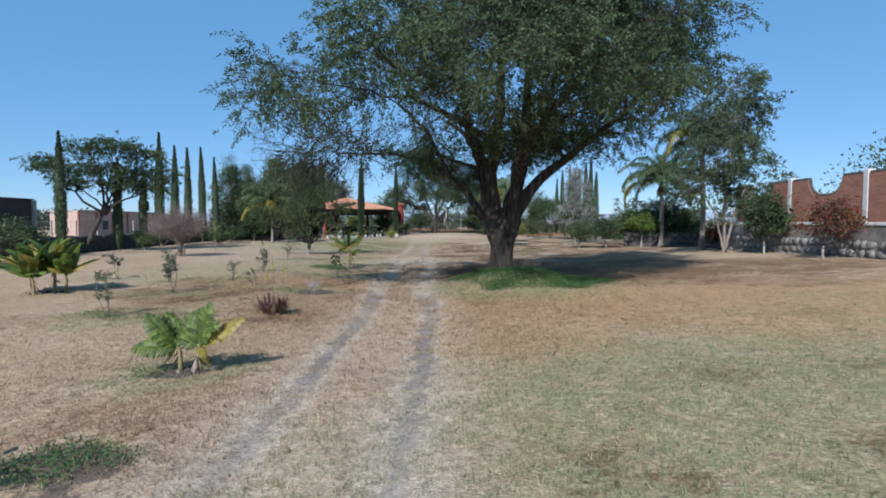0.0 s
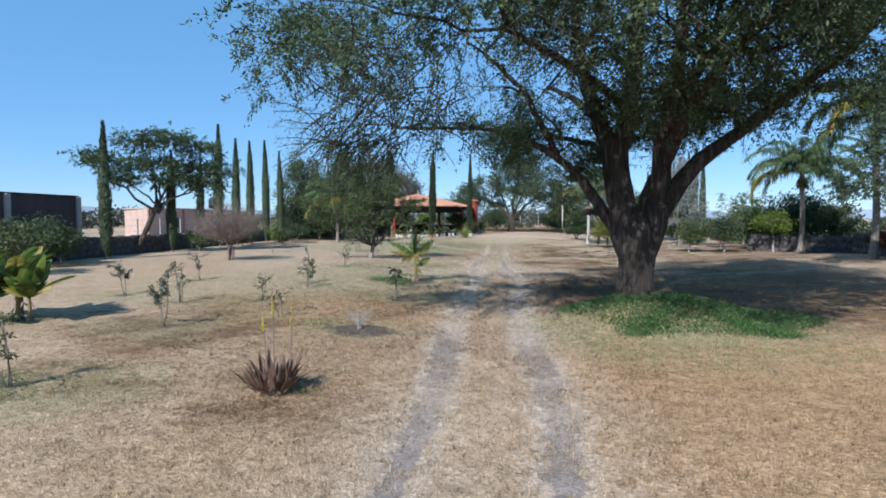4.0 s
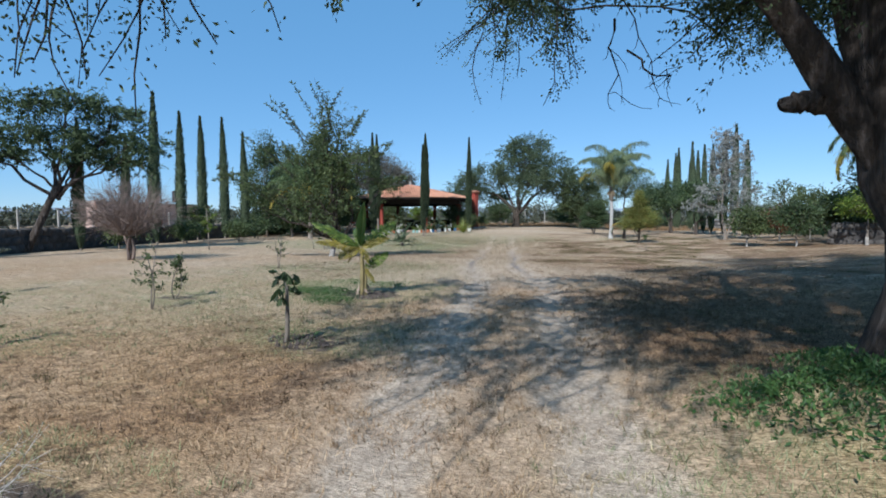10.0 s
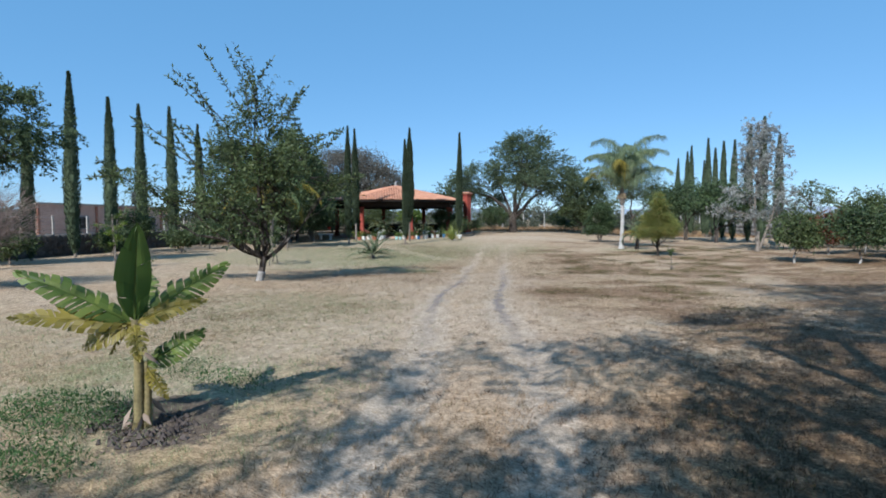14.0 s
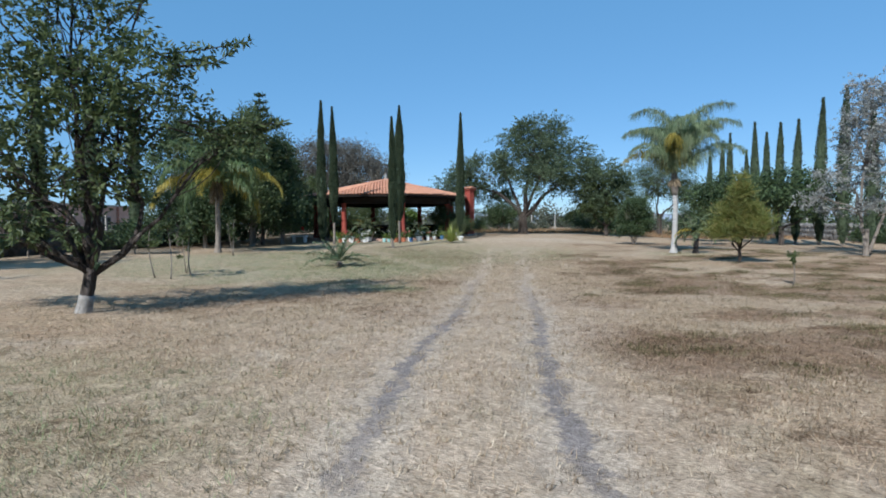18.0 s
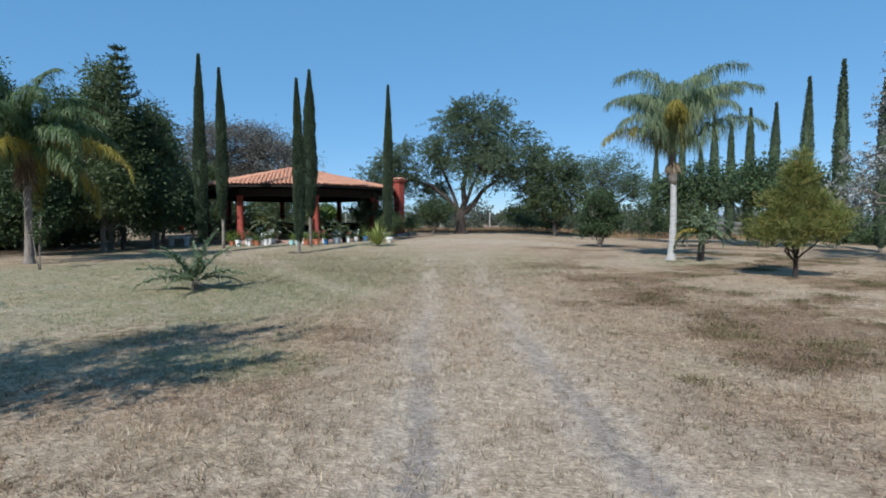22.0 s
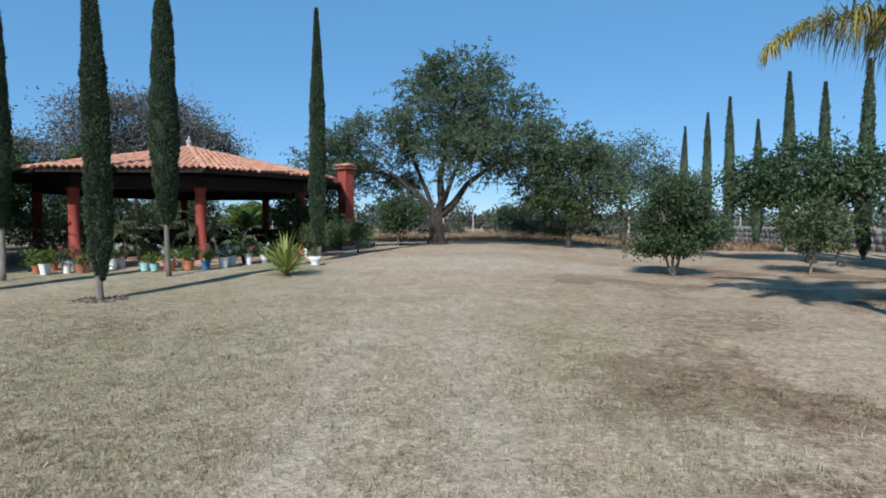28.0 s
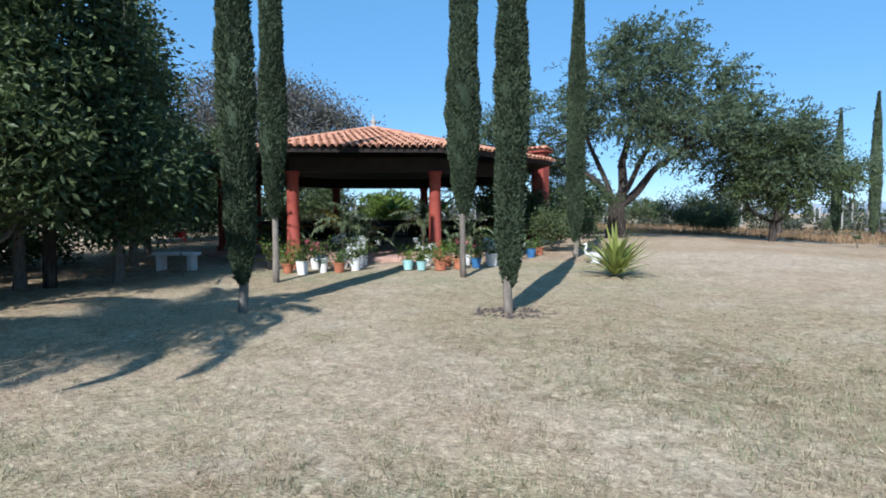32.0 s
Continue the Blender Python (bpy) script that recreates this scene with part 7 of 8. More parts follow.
def ground_z(x, y):
    """Height of the built ground sheet (bilinear)."""
    ix = np.clip(np.searchsorted(gx, x) - 1, 0, nx - 2)
    iy = np.clip(np.searchsorted(gy, y) - 1, 0, len(gy) - 2)
    fx, fy = (x - gx[ix]) / (gx[ix + 1] - gx[ix]), (y - gy[iy]) / (gy[iy + 1] - gy[iy])
    Z = zs.reshape(len(gy), nx)
    return (Z[iy, ix] * (1 - fx) + Z[iy, ix + 1] * fx) * (1 - fy) + (Z[iy + 1, ix] * (1 - fx) + Z[iy + 1, ix + 1] * fx) * fy


def at_grid(values, x, y):
    ix = np.clip(np.searchsorted(gx, x) - 1, 0, nx - 2)
    iy = np.clip(np.searchsorted(gy, y) - 1, 0, len(gy) - 2)
    return values.reshape(len(gy), nx)[iy, ix]


# grass grows in tufts; thinner in the ruts, none on bare soil
WAY = np.concatenate([ROAD[1:21], np.array([(-18.5, 42), (-21.5, 42.5), (-25, 44.0)])])
stretch = np.concatenate([[0], np.cumsum(np.linalg.norm(np.diff(WAY, axis=0), axis=1))])
WAY = np.stack([np.interp(np.linspace(0, stretch[-1], 40), stretch, WAY[:, j]) for j in (0, 1)], 1)


def patchy(x, y, scale, shift=0.0):
    return np.clip(0.5 + 1.6 * np.array([noise.noise((a * scale, b * scale, shift)) for a, b in zip(x, y)]), 0, 1)


def tufts(n, per, spread, size, length, width, lift, name, label, mat, keep):
    """n tufts of blades along the way; keep(x, y) gives each tuft's chance."""
    u = rng.uniform(0, len(WAY) - 1, n)
    cx, cy = (np.interp(u, np.arange(len(WAY)), WAY[:, j]) + rng.normal(size=n) * spread * (1.0 if j == 0 else 0.7) for j in (0, 1))
    k = rng.random(n) < keep(cx, cy)
    cx, cy = cx[k], cy[k]
    r = rng.uniform(*size, len(cx)).repeat(per)
    L = rng.uniform(0.7, 1.3, len(cx)).repeat(per)
    bx, by = cx.repeat(per) + rng.normal(size=len(r)) * r, cy.repeat(per) + rng.normal(size=len(r)) * r
    g = Geo()
    m = len(bx)
    blades(g, bx, by, ground_z(bx, by) + 0.003, L * rng.uniform(*length, m), rng.uniform(*width, m), rng.uniform(*lift, m))
    ob = part(name, g, mat)
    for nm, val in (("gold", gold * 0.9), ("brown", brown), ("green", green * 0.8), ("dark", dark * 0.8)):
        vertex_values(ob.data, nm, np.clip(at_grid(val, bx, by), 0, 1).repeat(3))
    if mat.name == "lawn_blade":
        vertex_values(ob.data, "tone", np.clip(patchy(cx, cy, 4.0, 5.0) * 0.45 + rng.uniform(0, 0.6, len(cx)), 0, 1).repeat(per * 3))
    tagged(ob, label, "grass", kind="stuff")


def rut_chance(x, y):
    o = np.abs(road_offset(x, y))
    return np.where(np.abs(o - 0.65) < at_grid(rut_half, x, y) * 2.2 * patchy(x, y, 1.6, 9.0), 0.2, np.where(o < 1.1, 0.85, 1.0)) * (1 - 0.9 * at_grid(soil, x, y)) * (1 - 0.75 * at_grid(pale, x, y))


tufts(125000, 8, 3.5, (0.012, 0.06), (0.03, 0.078), (0.003, 0.0068), (0.1, 1.15), "dry_grass", "short dry mown grass, straw-coloured to brown", lawn_blade(), lambda x, y: rut_chance(x, y) * (1 - 0.45 * at_grid(pale, x, y)) * (1 - 0.5 * at_grid(green, x, y)))
tufts(90000, 8, 5.0, (0.02, 0.07), (0.03, 0.085), (0.003, 0.006), (0.3, 1.2), "green_grass", "pale green grass tufts in watered patches", GREENBLADE, lambda x, y: at_grid(green, x, y) * 0.9 * rut_chance(x, y))
tufts(6000, 16, 4.2, (0.03, 0.09), (0.02, 0.07), (0.003, 0.006), (0.2, 1.1), "dark_tufts", "dark olive dry tufts scattered over the lawn", OLIVEBLADE, lambda x, y: rut_chance(x, y) * np.clip(patchy(x, y, 0.7, 3.0) - 0.45, 0, 1) * 1.6)

# weeds round the shade tree's foot
n = 26000
a, r = rng.uniform(0, 6.283, n), np.sqrt(rng.random(n))
x, y = -3.0 + 2.05 * r * np.cos(a) + 0.3 * np.sin(5 * a) * r + rng.normal(size=n) * 0.12, 15.5 + 1.75 * r * np.sin(a) + 0.25 * np.sin(4 * a) * r + rng.normal(size=n) * 0.12
g = Geo()
p = np.stack([x, y, ground_z(x, y) + rng.uniform(0.01, 0.14, n) * (1.1 - 0.7 * r)], 1)
leaves(g, p, rng.normal(size=(n, 3)) + np.array([0, 0, 0.4]), rng.uniform(0.025, 0.065, n), rng.uniform(0.012, 0.028, n))
tagged(part("weeds", g, L_WEED), "low bright green weeds round the tree foot", "weeds", kind="stuff")

# small patches of weeds in the watered rings
g = Geo()
# the last two patches add green to the painted shadow near (-4, 2.8)
for cx, cy, rx, ry, n in ((-11.7, 18.95, 0.75, 0.5, 2600), (-10.9, 18.25, 0.5, 0.35, 1300), (-11.5, 20.3, 0.9, 0.3, 900), (-5.5, 4.9, 0.28, 0.22, 220), (-10.0, 7.75, 0.4, 0.3, 300), (-9.3, 7.5, 0.35, 0.25, 160), (-12.2, 14.3, 0.5, 0.3, 160), (-8.9, 12.3, 0.5, 0.3, 160), (-9.5, 16.0, 0.4, 0.3, 140), (-7.3, 9.2, 0.25, 0.2, 90), (-6.5, 9.1, 0.2, 0.2, 90), (-4.0, 2.95, 0.5, 0.22, 700), (-4.2, 2.6, 0.45, 0.22, 600)):
    a, r = rng.uniform(0, 6.283, n), np.sqrt(rng.random(n)) * rng.uniform(0.7, 1.25, n)
    x, y = cx + rx * r * np.cos(a), cy + ry * r * np.sin(a)
    leaves(g, np.stack([x, y, ground_z(x, y) + rng.uniform(0.005, 0.09, n)], 1), rng.normal(size=(n, 3)) + np.array([0, 0, 0.7]), rng.uniform(0.025, 0.06, n), rng.uniform(0.006, 0.014, n))
tagged(part("lawn_weeds", g, L_WEED), "low green weeds in the watered rings of the lawn", "weeds", kind="stuff")

# crumbled clods of bare soil
g = Geo()
for cx, cy, rx, ry, n in ((-8.05, 12.3, 0.52, 0.3, 220), (-10.8, 19.05, 0.5, 0.35, 160), (-9.4, 15.85, 0.4, 0.28, 110), (-5.3, 5.1, 0.35, 0.26, 90), (-25.55, 47.4, 0.5, 0.4, 90), (-14.6, 9.9, 0.6, 0.4, 80)):
    for k in range(n):
        a, r = rng.uniform(0, 6.283), math.sqrt(rng.random())
        x, y, d = cx + rx * r * math.cos(a), cy + ry * r * math.sin(a), rng.uniform(0.012, 0.04)
        v = np.array([(1, 0, 0), (-1, 0, 0), (0, 1, 0), (0, -1, 0), (0, 0, 1), (0, 0, -0.6)]) * rng.uniform(0.6, 1.2, (6, 3)) * d + rng.normal(size=(6, 3)) * d * 0.15
        g.add(v + np.array([x, y, float(ground_z(np.array([x]), np.array([y]))[0]) + d * 0.25]), [(0, 2, 4), (2, 1, 4), (1, 3, 4), (3, 0, 4), (2, 0, 5), (1, 2, 5), (3, 1, 5), (0, 3, 5)])
tagged(part("soil_clods", g, surface("dark_soil", (0.06, 0.047, 0.042), (0.15, 0.122, 0.11), 9, 60, 1.0, 0.3)), "crumbled dark soil clods round the young plants", "soil", kind="stuff")

# low clumps of withered weeds with pale seed heads
n = 5200
u = rng.uniform(0, 1, n)
x = np.where(u < 0.8, rng.uniform(-14.0, -6, n), rng.uniform(-26, 0, n))
y = np.where(u < 0.8, rng.uniform(28, 52, n), rng.uniform(4, 54, n))
k = (np.abs(road_offset(x, y)) > 1.5) & (at_grid(dark, x, y) > rng.uniform(0.15, 0.7, n))
x, y = x[k], y[k]
m = 60
sz = rng.uniform(0.08, 0.26, len(x)).repeat(m)
tx, ty = x.repeat(m) + rng.normal(size=len(x) * m) * sz * 0.8, y.repeat(m) + rng.normal(size=len(x) * m) * sz * 0.55
g, heads = Geo(), Geo()
ln = rng.uniform(0.025, 0.075, len(tx))
blades(g, tx, ty, ground_z(tx, ty), ln, rng.uniform(0.004, 0.010, len(tx)), rng.uniform(0.3, 1.4, len(tx)))
tagged(part("brown_tufts", g, OLIVEBLADE), "withered brown weed clumps scattered over the lawn", "grass", kind="stuff")
k = rng.random(len(tx)) < 0.07
leaves(heads, np.stack([tx[k], ty[k], ground_z(tx[k], ty[k]) + rng.uniform(0.02, 0.07, k.sum())], 1), rng.normal(size=(k.sum(), 3)), rng.uniform(0.010, 0.022, k.sum()), 0.010)
tagged(part("seed_heads", heads, STRAW), "pale dry seed heads on the withered weeds", "grass", kind="stuff")

# tall dry grass beyond the lawn
n = 60000
x, y = rng.uniform(-50, 0, n), 70 + rng.uniform(0, 1, n) ** 1.5 * 30
g = Geo()
blades(g, x, y, ground_z(x, y), rng.uniform(0.12, 0.42, n), rng.uniform(0.012, 0.03, n), rng.uniform(0.6, 1.4, n))
tagged(part("tall_dry_grass", g, BROWNBLADE), "tall dry grass field beyond the lawn", "grass", kind="stuff")

# ---- pavilion: parapet, plants and pots ----
PAR = thing("parapet", pose(PX, PY, PZ, 0, 0, 0), "low dark wall at the back of the pavilion", "wall")
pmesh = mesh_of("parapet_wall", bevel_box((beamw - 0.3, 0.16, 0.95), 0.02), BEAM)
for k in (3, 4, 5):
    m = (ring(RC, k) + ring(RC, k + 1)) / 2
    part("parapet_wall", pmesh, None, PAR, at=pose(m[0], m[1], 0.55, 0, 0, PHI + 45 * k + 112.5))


def pot_mesh(name, mat, r, hgt, rim=True):
    g = Geo()
    lathe(g, [(0.001, 0.0), (r * 0.7, 0.0), (r * 0.95, hgt * 0.86)] + ([(r * 1.06, hgt * 0.87), (r * 1.06, hgt), (r * 0.93, hgt), (r * 0.88, hgt * 0.85)] if rim else [(r, hgt), (r * 0.93, hgt), (r * 0.88, hgt * 0.85)]) + [(0.001, hgt * 0.85)], 16)
    return mesh_of("pot", g, mat, False)


POTS = {"terra": pot_mesh("pot", TERRA, 0.19, 0.30), "white": pot_mesh("pot", WHITE, 0.17, 0.34, False), "blue": pot_mesh("pot", BLUE_POT, 0.17, 0.30, False), "aqua": pot_mesh("pot", AQUA_POT, 0.17, 0.28, False), "black": pot_mesh("pot", BLACK, 0.16, 0.28), "tall": pot_mesh("pot", WHITE, 0.15, 0.42, False)}
POT_WORD = {"terra": "terracotta pot", "white": "white plastic bucket", "blue": "blue plastic tub", "aqua": "pale aqua tub", "black": "black nursery pot", "tall": "tall white pot"}
L_POT = foliage("pot_leaf", (0.04, 0.075, 0.02), (0.08, 0.13, 0.03), (0.15, 0.20, 0.05), 0.3)


def potted(x, y, kind, hgt, spread, flower=None, leaf_mat=None, z=None, n=230, leaf=(0.09, 0.045), seed=0, s=1.0):
    global rng
    rng = np.random.default_rng(400 + seed)
    word = {None: "leafy green plant", "white": "white-flowering plant", "pink": "pink-flowering plant", "yellow": "yellow-leaved plant"}[flower]
    zz = float(gz(x, y)) if z is None else z
    t = thing("potted_plant", pose(x, y, zz, 0, 0, seed * 47) @ Matrix.Diagonal((s, s, s, 1)), "%s with a %s by the pavilion column" % (POT_WORD[kind], word), "potted plant", "pots by the pavilion")
    part("pot", POTS[kind], None, t)
    c, st, fl = Geo(), Geo(), Geo()
    top = 0.26
    for k in range(7):
        e = np.array([rng.normal() * spread * 0.5, rng.normal() * spread * 0.5, top + hgt * rng.uniform(0.5, 1.0)])
        p = curve_pts((rng.normal() * 0.03, rng.normal() * 0.03, top - 0.02), e, (0, 0, 0.04), 5)
        tube(st, p, np.linspace(0.008, 0.004, 5), 4)
        m = n // 7
        u = rng.uniform(0.15, 1.0, m)
        q = np.stack([np.interp(u, np.linspace(0, 1, 5), p[:, j]) for j in range(3)], 1) + rng.normal(size=(m, 3)) * spread * 0.3
        q[:, 2] = np.maximum(q[:, 2], top)
        leaves(c, q, rng.normal(size=(m, 3)) + np.array([0, 0, 0.2]), leaf[0] * rng.uniform(0.6, 1.2, m), leaf[1])
        if flower in ("white", "pink"):
            m = 16
            leaves(fl, np.tile(e, (m, 1)) + rng.normal(size=(m, 3)) * 0.035, rng.normal(size=(m, 3)), 0.06, 0.045)
    part("stem", st, STEM, t)
    part("foliage", c, leaf_mat or (L_BRIGHT if flower == "yellow" else L_POT), t)
    if flower in ("white", "pink"):
        part("blossom", fl, F_WHITE if flower == "white" else F_PINK, t)
    return t


C1 = ((-31.55, 50.5, "terra", 0.3, 0.35, "yellow"), (-31.05, 50.35, "white", 0.3, 0.25, None), (-30.75, 50.75, "tall", 0.2, 0.2, "white"), (-30.4, 50.9, "terra", 0.35, 0.25, None), (-30.2, 51.3, "white", 0.35, 0.25, "white"),
      (-31.9, 51.2, "terra", 0.5, 0.4, "yellow"), (-31.3, 51.3, "white", 0.6, 0.3, "pink"), (-30.7, 51.6, "tall", 0.6, 0.3, "white"), (-30.45, 51.95, "white", 0.5, 0.35, "white"),
      (-31.6, 52.0, "terra", 0.6, 0.4, None), (-30.5, 52.3, "white", 0.7, 0.35, "white"), (-32.3, 50.9, "black", 0.45, 0.35, "yellow"))
C2 = ((-29.0, 51.75, "aqua", 0.4, 0.35, "yellow"), (-28.65, 51.75, "aqua", 0.25, 0.2, None), (-28.2, 51.85, "terra", 0.35, 0.4, "yellow"), (-27.85, 52.2, "terra", 0.4, 0.3, None), (-27.5, 52.5, "blue", 0.35, 0.25, None), (-27.2, 52.9, "white", 0.3, 0.2, "white"),
      (-28.8, 52.5, "white", 0.5, 0.35, "white"), (-28.3, 52.6, "terra", 0.6, 0.35, None), (-27.9, 53.0, "white", 0.6, 0.35, "pink"), (-27.4, 53.5, "white", 0.5, 0.3, "white"), (-27.0, 53.8, "tall", 0.5, 0.3, "pink"), (-26.85, 54.4, "white", 0.5, 0.3, "white"),
      (-27.5, 54.3, "black", 0.6, 0.4, None), (-26.6, 55.0, "blue", 0.3, 0.25, None), (-26.5, 55.7, "terra", 0.4, 0.3, None), (-27.0, 55.3, "black", 0.7, 0.4, None))
for k, (x, y, kd, hgt, sp, fl) in enumerate(C1 + C2):
    potted(x, y, kd, hgt, sp, fl, seed=k, s=0.76 + 0.22 * ((k * 37) % 10) / 10, z=None if math.hypot(x - PX, y - PY) > 6.1 else PZ + 0.1 if math.hypot(x - PX, y - PY) < 5.5 else None)

# broad-leaved pot plants and palms in the pavilion's shade
for k, (x, y, s) in enumerate(((-31.2, 53.6, 1.0), (-35.0, 53.6, 1.2), (-28.6, 55.6, 1.0), (-33.8, 53.8, 0.9))):
    queen_palm(x, y, 0.35, "small potted palm in the pavilion shade", 430 + k, 1.0 * s, 12, (3,), BARK, 0.06, leaflets=26, shaft=0.2)
for k, (x, y) in enumerate(((-35.4, 64.9), (-33.2, 66.0), (-31.0, 65.6), (-29.4, 64.2))):
    banana(x, y, "banana plant behind the pavilion", [(0, 0, 1.2, [(a, 60 - 14 * (j % 3), 1.3, 0.36, 0.9, False) for j, a in enumerate((0, 75, 150, 210, 290))]), (0.3, 0.2, 0.9, [(a, 55, 1.1, 0.3, 0.9, j == 1) for j, a in enumerate((30, 130, 250))])], 440 + k)
bush(-36.6, 66.5, 2.4, 1.5, "yellow-green shrub behind the pavilion", L_BRIGHT, (0.2, 0.09), n=40, seed=450)
bush(-28.2, 58.0, 2.3, 0.8, "dark climbing shrub at the pavilion column", L_DARK, (0.12, 0.06), n=50, seed=451)
bush(-27.3, 58.9, 1.9, 0.7, "dark purple-leaved shrub beside the oven", L_DARK, (0.12, 0.06), n=40, seed=454)
bush(-26.3, 57.0, 1.25, 0.75, "rose bush with pale blooms beside the pavilion", L_MID, (0.08, 0.045), n=44, seed=452)
bush(-25.6, 58.6, 1.3, 0.6, "leafy shrub before the outdoor oven", L_MID, (0.08, 0.045), n=30, seed=453)

# white swan-shaped planter
sw = thing("swan_planter", on_ground(-24.75, 54.0, 200, 0.72), "white swan-shaped plaster planter with a small plant", "planter")
g = Geo()
lathe(g, [(0.001, 0.0), (0.14, 0.0), (0.17, 0.04), (0.10, 0.10), (0.2, 0.22), (0.24, 0.34), (0.19, 0.40), (0.15, 0.34), (0.001, 0.30)], 16)
v, f = g.arrays()
v[:, 0] *= 1.25
part("bowl", (v, f), WHITE, sw, smooth=True)
g = Geo()
tube(g, [(0.24, 0, 0.28), (0.36, 0, 0.36), (0.40, 0, 0.5), (0.34, 0, 0.62), (0.37, 0, 0.70), (0.47, 0, 0.67)], [0.06, 0.05, 0.04, 0.04, 0.045, 0.02], 8)
part("neck", g, WHITE, sw, smooth=True)
g = Geo()
rng = np.random.default_rng(9)
leaves(g, rng.normal(size=(160, 3)) * np.array([0.1, 0.1, 0.12]) + np.array([0, 0, 0.5]), rng.normal(size=(160, 3)) + np.array([0, 0, 0.6]), 0.12, 0.03)
part("foliage", g, L_GREY, sw)

# metal garden table and chairs in the shade
def metal_chair(x, y, rz):
    t = thing("garden_chair", pose(x, y, PZ + 0.1, 0, 0, rz), "dark metal garden chair in the pavilion shade", "chair", "pavilion chairs")
    g = bevel_box((0.44, 0.44, 0.04), 0.012)
    part("seat", g, BLACK, t, at=pose(0, 0, 0.45))
    part("backrest", bevel_box((0.44, 0.03, 0.42), 0.012), BLACK, t, at=pose(0, 0.21, 0.72, -8))
    leg = mesh_of("leg", bevel_box((0.03, 0.03, 0.45), 0.006, 1), BLACK)
    for sx in (-1, 1):
        for sy in (-1, 1):
            part("leg", leg, None, t, at=pose(sx * 0.19, sy * 0.19, 0.225))


tb = thing("garden_table", pose(-32.6, 57.2, PZ + 0.1), "dark round garden table in the pavilion shade", "table")
g = Geo()
lathe(g, [(0.001, 0.75), (0.6, 0.75), (0.62, 0.73), (0.6, 0.71), (0.001, 0.71)], 24)
part("tabletop", g, BLACK, tb)
g = Geo()
lathe(g, [(0.28, 0.0), (0.26, 0.03), (0.05, 0.07), (0.04, 0.71)], 14)
part("pedestal", g, BLACK, tb)
for a in (20, 110, 200, 290):
    metal_chair(-32.6 + 0.95 * math.cos(radians(a)), 57.2 + 0.95 * math.sin(radians(a)), a - 90)

# small white bench under the evergreens
bn = thing("bench", on_ground(-34.6, 50.2, 15), "small white concrete bench under the evergreen trees", "bench")
part("seat", bevel_box((1.1, 0.36, 0.08), 0.02), WHITE, bn, at=pose(0, 0, 0.42))
for sx in (-0.4, 0.4):
    part("leg", bevel_box((0.12, 0.3, 0.4), 0.02), WHITE, bn, at=pose(sx, 0, 0.2))
rf = sapling(-33.6, 49.4, 0.95, "thin stem with a single red flower in the shade", L_DARK, 24, (0.06, 0.03), 1, 0.012, 0.08, 455)
g = Geo()
leaves(g, np.tile([0.0, 0, 0.95], (40, 1)) + rng.normal(size=(40, 3)) * 0.05, rng.normal(size=(40, 3)), 0.09, 0.06)
part("flower", g, foliage("red_flower", (0.4, 0.01, 0.01), (0.55, 0.02, 0.02), (0.6, 0.05, 0.04), 0.3), rf)

# ---- more of the near lawn ----
bare_shrub(-8.1, 12.36, 1.7, 0.9, "small pale leafless shrub in bare dark soil", 460, 0.25, 7, 5, TWIG_PALE)
# out of view, added to throw a shadow onto the near lawn
bush(-4.75, 0.85, 1.2, 0.7, "unseen leafy shrub added to shade the lawn edge", L_MID, n=30, seed=461)
bush(-24.2, 14.2, 1.9, 1.2, "green shrub before the outbuilding", L_MID, n=40, seed=462)
bush(-26.6, 16.6, 2.0, 1.2, "green shrub before the outbuilding", L_DARK, n=40, seed=463)
bush(-21.5, 10.6, 1.3, 0.8, "shrub with purple bracts at the lawn edge", F_PURPLE, n=30, seed=464)
bush(-27.8, 17.8, 1.5, 1.0, "low leafy shrub before the outbuilding", L_MID, n=30, seed=465)
bush(-30.5, 27.0, 1.2, 0.8, "low shrub before the stone wall", L_MID, n=26, seed=466)
bush(-32.6, 32.2, 1.3, 0.9, "low shrub before the stone wall", L_MID, n=26, seed=467)
bush(-34.6, 34.6, 2.2, 1.0, "shrub with small pink flowers along the wall", L_MID, n=36, seed=468)
bush(-31.5, 35.0, 1.2, 0.7, "low round shrub on the lawn edge", L_MID, n=26, seed=469)
bush(-33.0, 38.0, 1.5, 0.9, "low round shrub on the lawn edge", L_DARK, n=30, seed=470)
bush(6.8, 27.5, 1.2, 1.0, "red bougainvillea at the stone footing", L_RED, n=36, seed=471)
bush(4.2, 34.0, 1.4, 1.0, "reddish shrub by the wall's end", L_RED, n=30, seed=472)
sapling(-15.6, 65.0, 1.1, "small light-green sapling beyond the lawn", L_MID, 120, (0.12, 0.05), 2, 0.02, 0.3, 473)
bush(-10.6, 57.6, 2.2, 1.0, "leafy shrub with several stems near the cypresses", L_MID, n=36, seed=474)

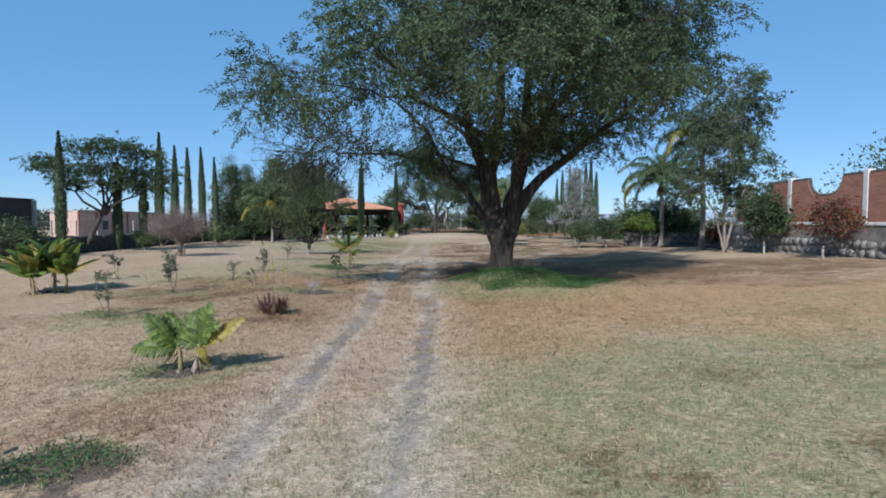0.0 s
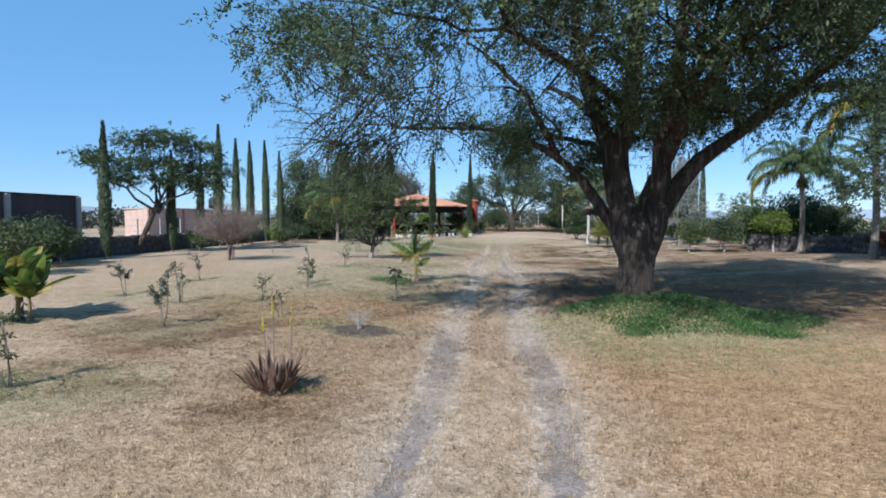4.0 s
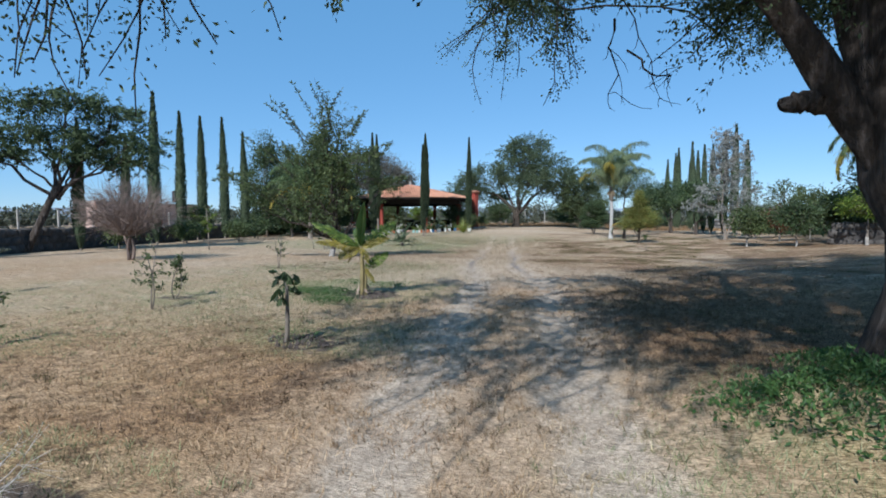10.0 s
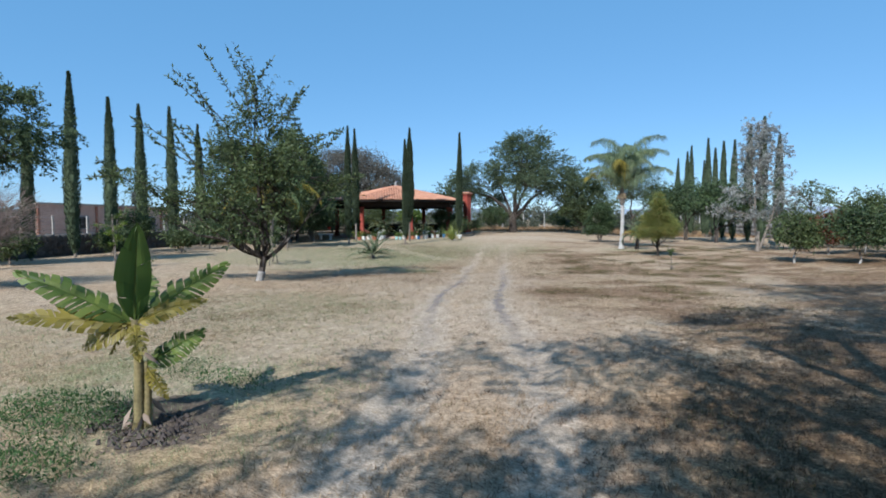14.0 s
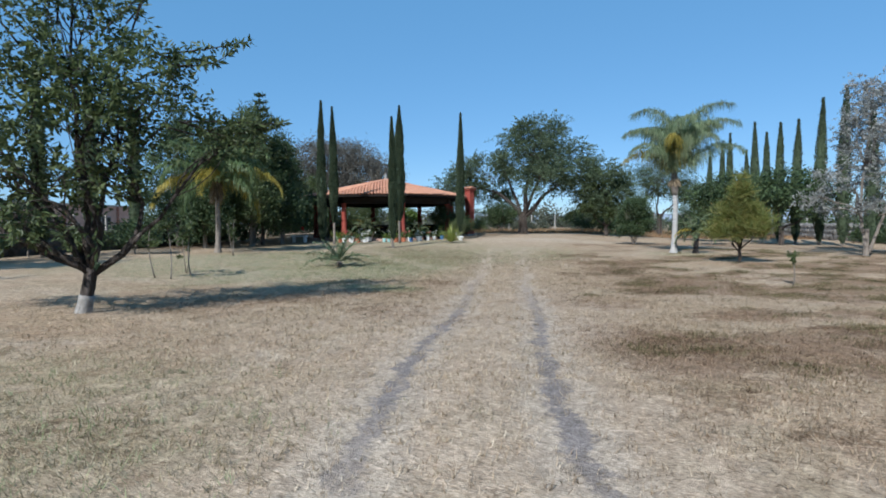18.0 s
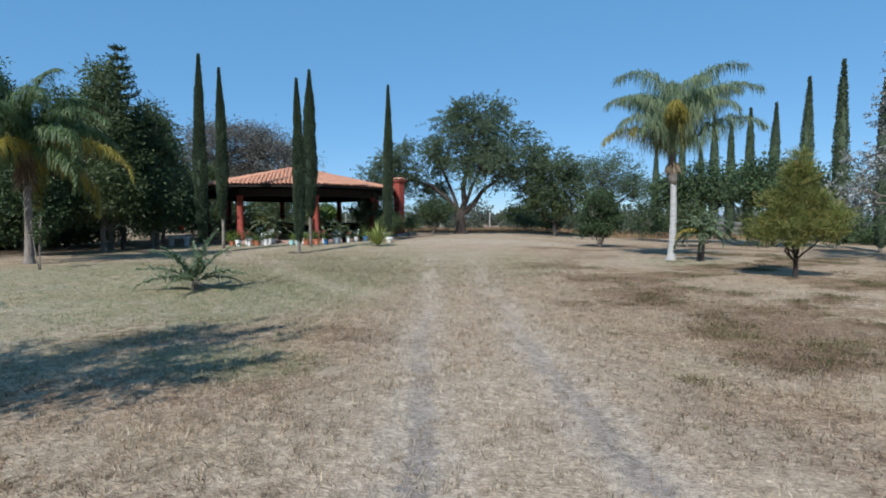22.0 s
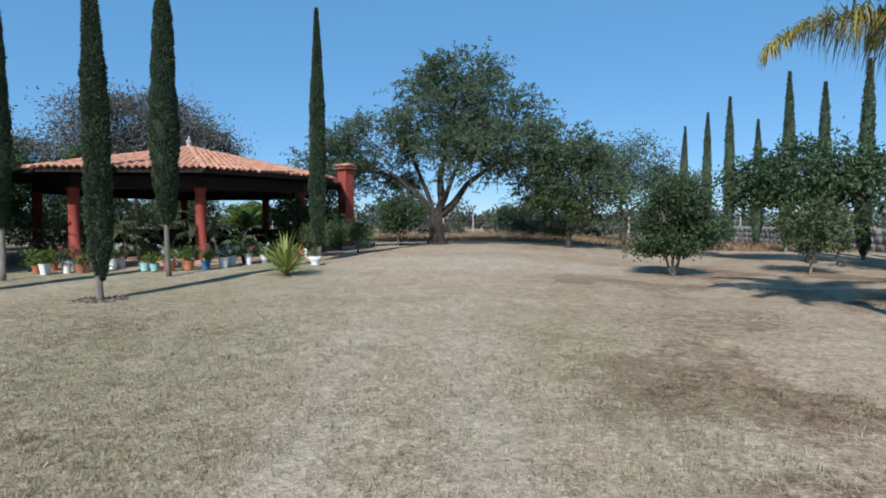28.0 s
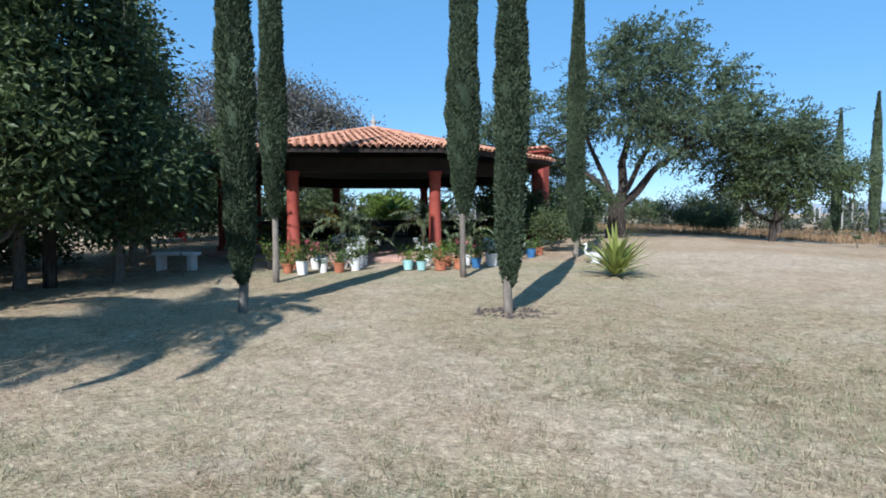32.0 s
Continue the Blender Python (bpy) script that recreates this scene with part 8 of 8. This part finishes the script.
# weathered boulders along the wall
for k, (x, y, s) in enumerate(((5.4, 31.5, 0.55), (5.9, 29.8, 0.45), (6.3, 28.0, 0.6), (4.9, 33.4, 0.5), (6.9, 25.6, 0.5))):
    bm = bmesh.new()
    bmesh.ops.create_icosphere(bm, subdivisions=3, radius=1)
    for q in bm.verts:
        q.co *= 1 + 0.35 * noise.noise(q.co * 1.3 + Vector((k * 7.1, 0, 0)))
        q.co.z *= 0.75
    me = bpy.data.meshes.new("boulder")
    bm.to_mesh(me)
    bm.free()
    me.materials.append(STONE)
    b = new("boulder", me)
    b.matrix_basis = on_ground(x, y, k * 50, s, 0.25 * s)
    tagged(b, "weathered grey boulder by the stone footing", "boulder", "boulders by the wall")

# wire fence beyond the stone wall and along the far cypress row
def fence(p0, p1, n, label, hgt=2.0):
    d = (np.array(p1) - np.array(p0)) / (n - 1)
    t = thing("wire_fence", pose(p0[0], p0[1], float(gz(*p0))), label, "fence")
    pm_ = mesh_of("post", bevel_box((0.1, 0.1, hgt), 0.012, 1), CONCRETE)
    for k in range(n):
        part("post", pm_, None, t, at=pose(d[0] * k, d[1] * k, hgt / 2 - 0.05))
    for z in np.linspace(0.3, hgt - 0.15, 5):
        g = Geo()
        u = np.linspace(0, n - 1, 3 * n)
        tube(g, np.stack([d[0] * u, d[1] * u, z - 0.03 * np.abs(np.sin(u * np.pi))], 1), 0.006, 4)
        part("wire", g, METAL, t)


fence((-33.5, 14), (-47, 47), 14, "wire fence on concrete posts behind the stone wall")
fence((-1.5, 62), (-9.5, 92), 12, "wire fence on concrete posts behind the cypress row")
fence((-50, 88), (-6, 96), 16, "wire fence on concrete posts beyond the dry field")
stone_row((-1.2, 60), (-8.2, 86), 0.9, 0.4, 0.36, "wall_far_east", "low grey stone wall behind the cypress row", STONE, 200)

# ---- more orchard growth by the east hedge ----
tree("dome_tree", -1.0, 70.9, "rounded dusty tree behind the boundary hedge", [(0, 0, 3.4, 2.6, 2.6, 1.5, 44)], L_MID, 0.18, 1.2, BARK, (0.16, 0.07), 0.5, 10, seed=470, spray=9, spray_len=0.5)
for k, (x, y, h, r, mt) in enumerate(((-4.2, 42.0, 1.9, 0.8, L_MID), (-2.3, 41.2, 2.2, 0.95, L_DARK), (-0.6, 43.6, 2.4, 1.1, L_MID), (1.2, 44.6, 2.8, 1.3, L_DARK), (2.6, 46.5, 3.0, 1.5, L_DARK))):
    bush(x, y, h, r, "orchard tree with dense green crown", mt, n=40, seed=480 + k, lime=0.3, clump=0.34)

# pale rope hanging from a bough of the shade tree
rp = thing("rope", pose(-4.66, 12.98, 0), "pale frayed rope hanging from the shade tree", "rope")
g = Geo()
tube(g, curve_pts((0, 0, 4.7), (0.02, 0, 2.1), (0.01, 0.02, 0), 8), 0.0022, 6)
part("cord", g, TWIG, rp)
g = Geo()
tube(g, [(0.02, 0, 2.2), (0.03, 0, 2.12), (0.03, 0.01, 1.95), (0.02, 0, 1.88)], [0.004, 0.011, 0.010, 0.004], 8)
part("knot", g, TWIG_PALE, rp, smooth=True)
g = Geo()
tube(g, [(0.02, 0, 1.9), (0.05, 0, 1.8), (0.04, 0.01, 1.7), (0.06, 0, 1.66)], 0.002, 5)
part("loose_end", g, TWIG_PALE, rp)
for k, (x, y, h) in enumerate(((-23.18, 32.14, 1.5), (-22.6, 32.2, 1.7), (-23.05, 33.2, 1.6))):
    sapling(x, y, h, "young sapling with a bare leaning stem", L_MID, 320, (0.12, 0.05), 1, 0.022, 0.3, 500 + k, BARK_PALE, 0.6)

# dark bushes beyond the lawn, behind the mesquite
for k, (x, y, h, r) in enumerate(((-21.3, 72.0, 2.3, 1.5), (-19.6, 73.5, 1.9, 1.1), (-30.2, 72.5, 2.6, 1.8), (-12.6, 66.5, 2.6, 1.3))):
    bush(x, y, h, r, "dark rounded bush beyond the lawn", L_DARK, (0.14, 0.06), n=46, seed=520 + k, low=0.12, clump=0.4)

# larger potted palms between the front columns
for k, (x, y, s) in enumerate(((-31.9, 53.7, 1.25), (-29.9, 55.0, 1.35), (-34.2, 54.2, 1.2))):
    queen_palm(x, y, 0.75, "arching potted palm between the pavilion columns", 540 + k, s, 14, (4, 9), BARK, 0.05, leaflets=34, shaft=0.2, rise=(82, 20), bend=(70, 110), feather=0.26, slim=0.035, hang=0.8)
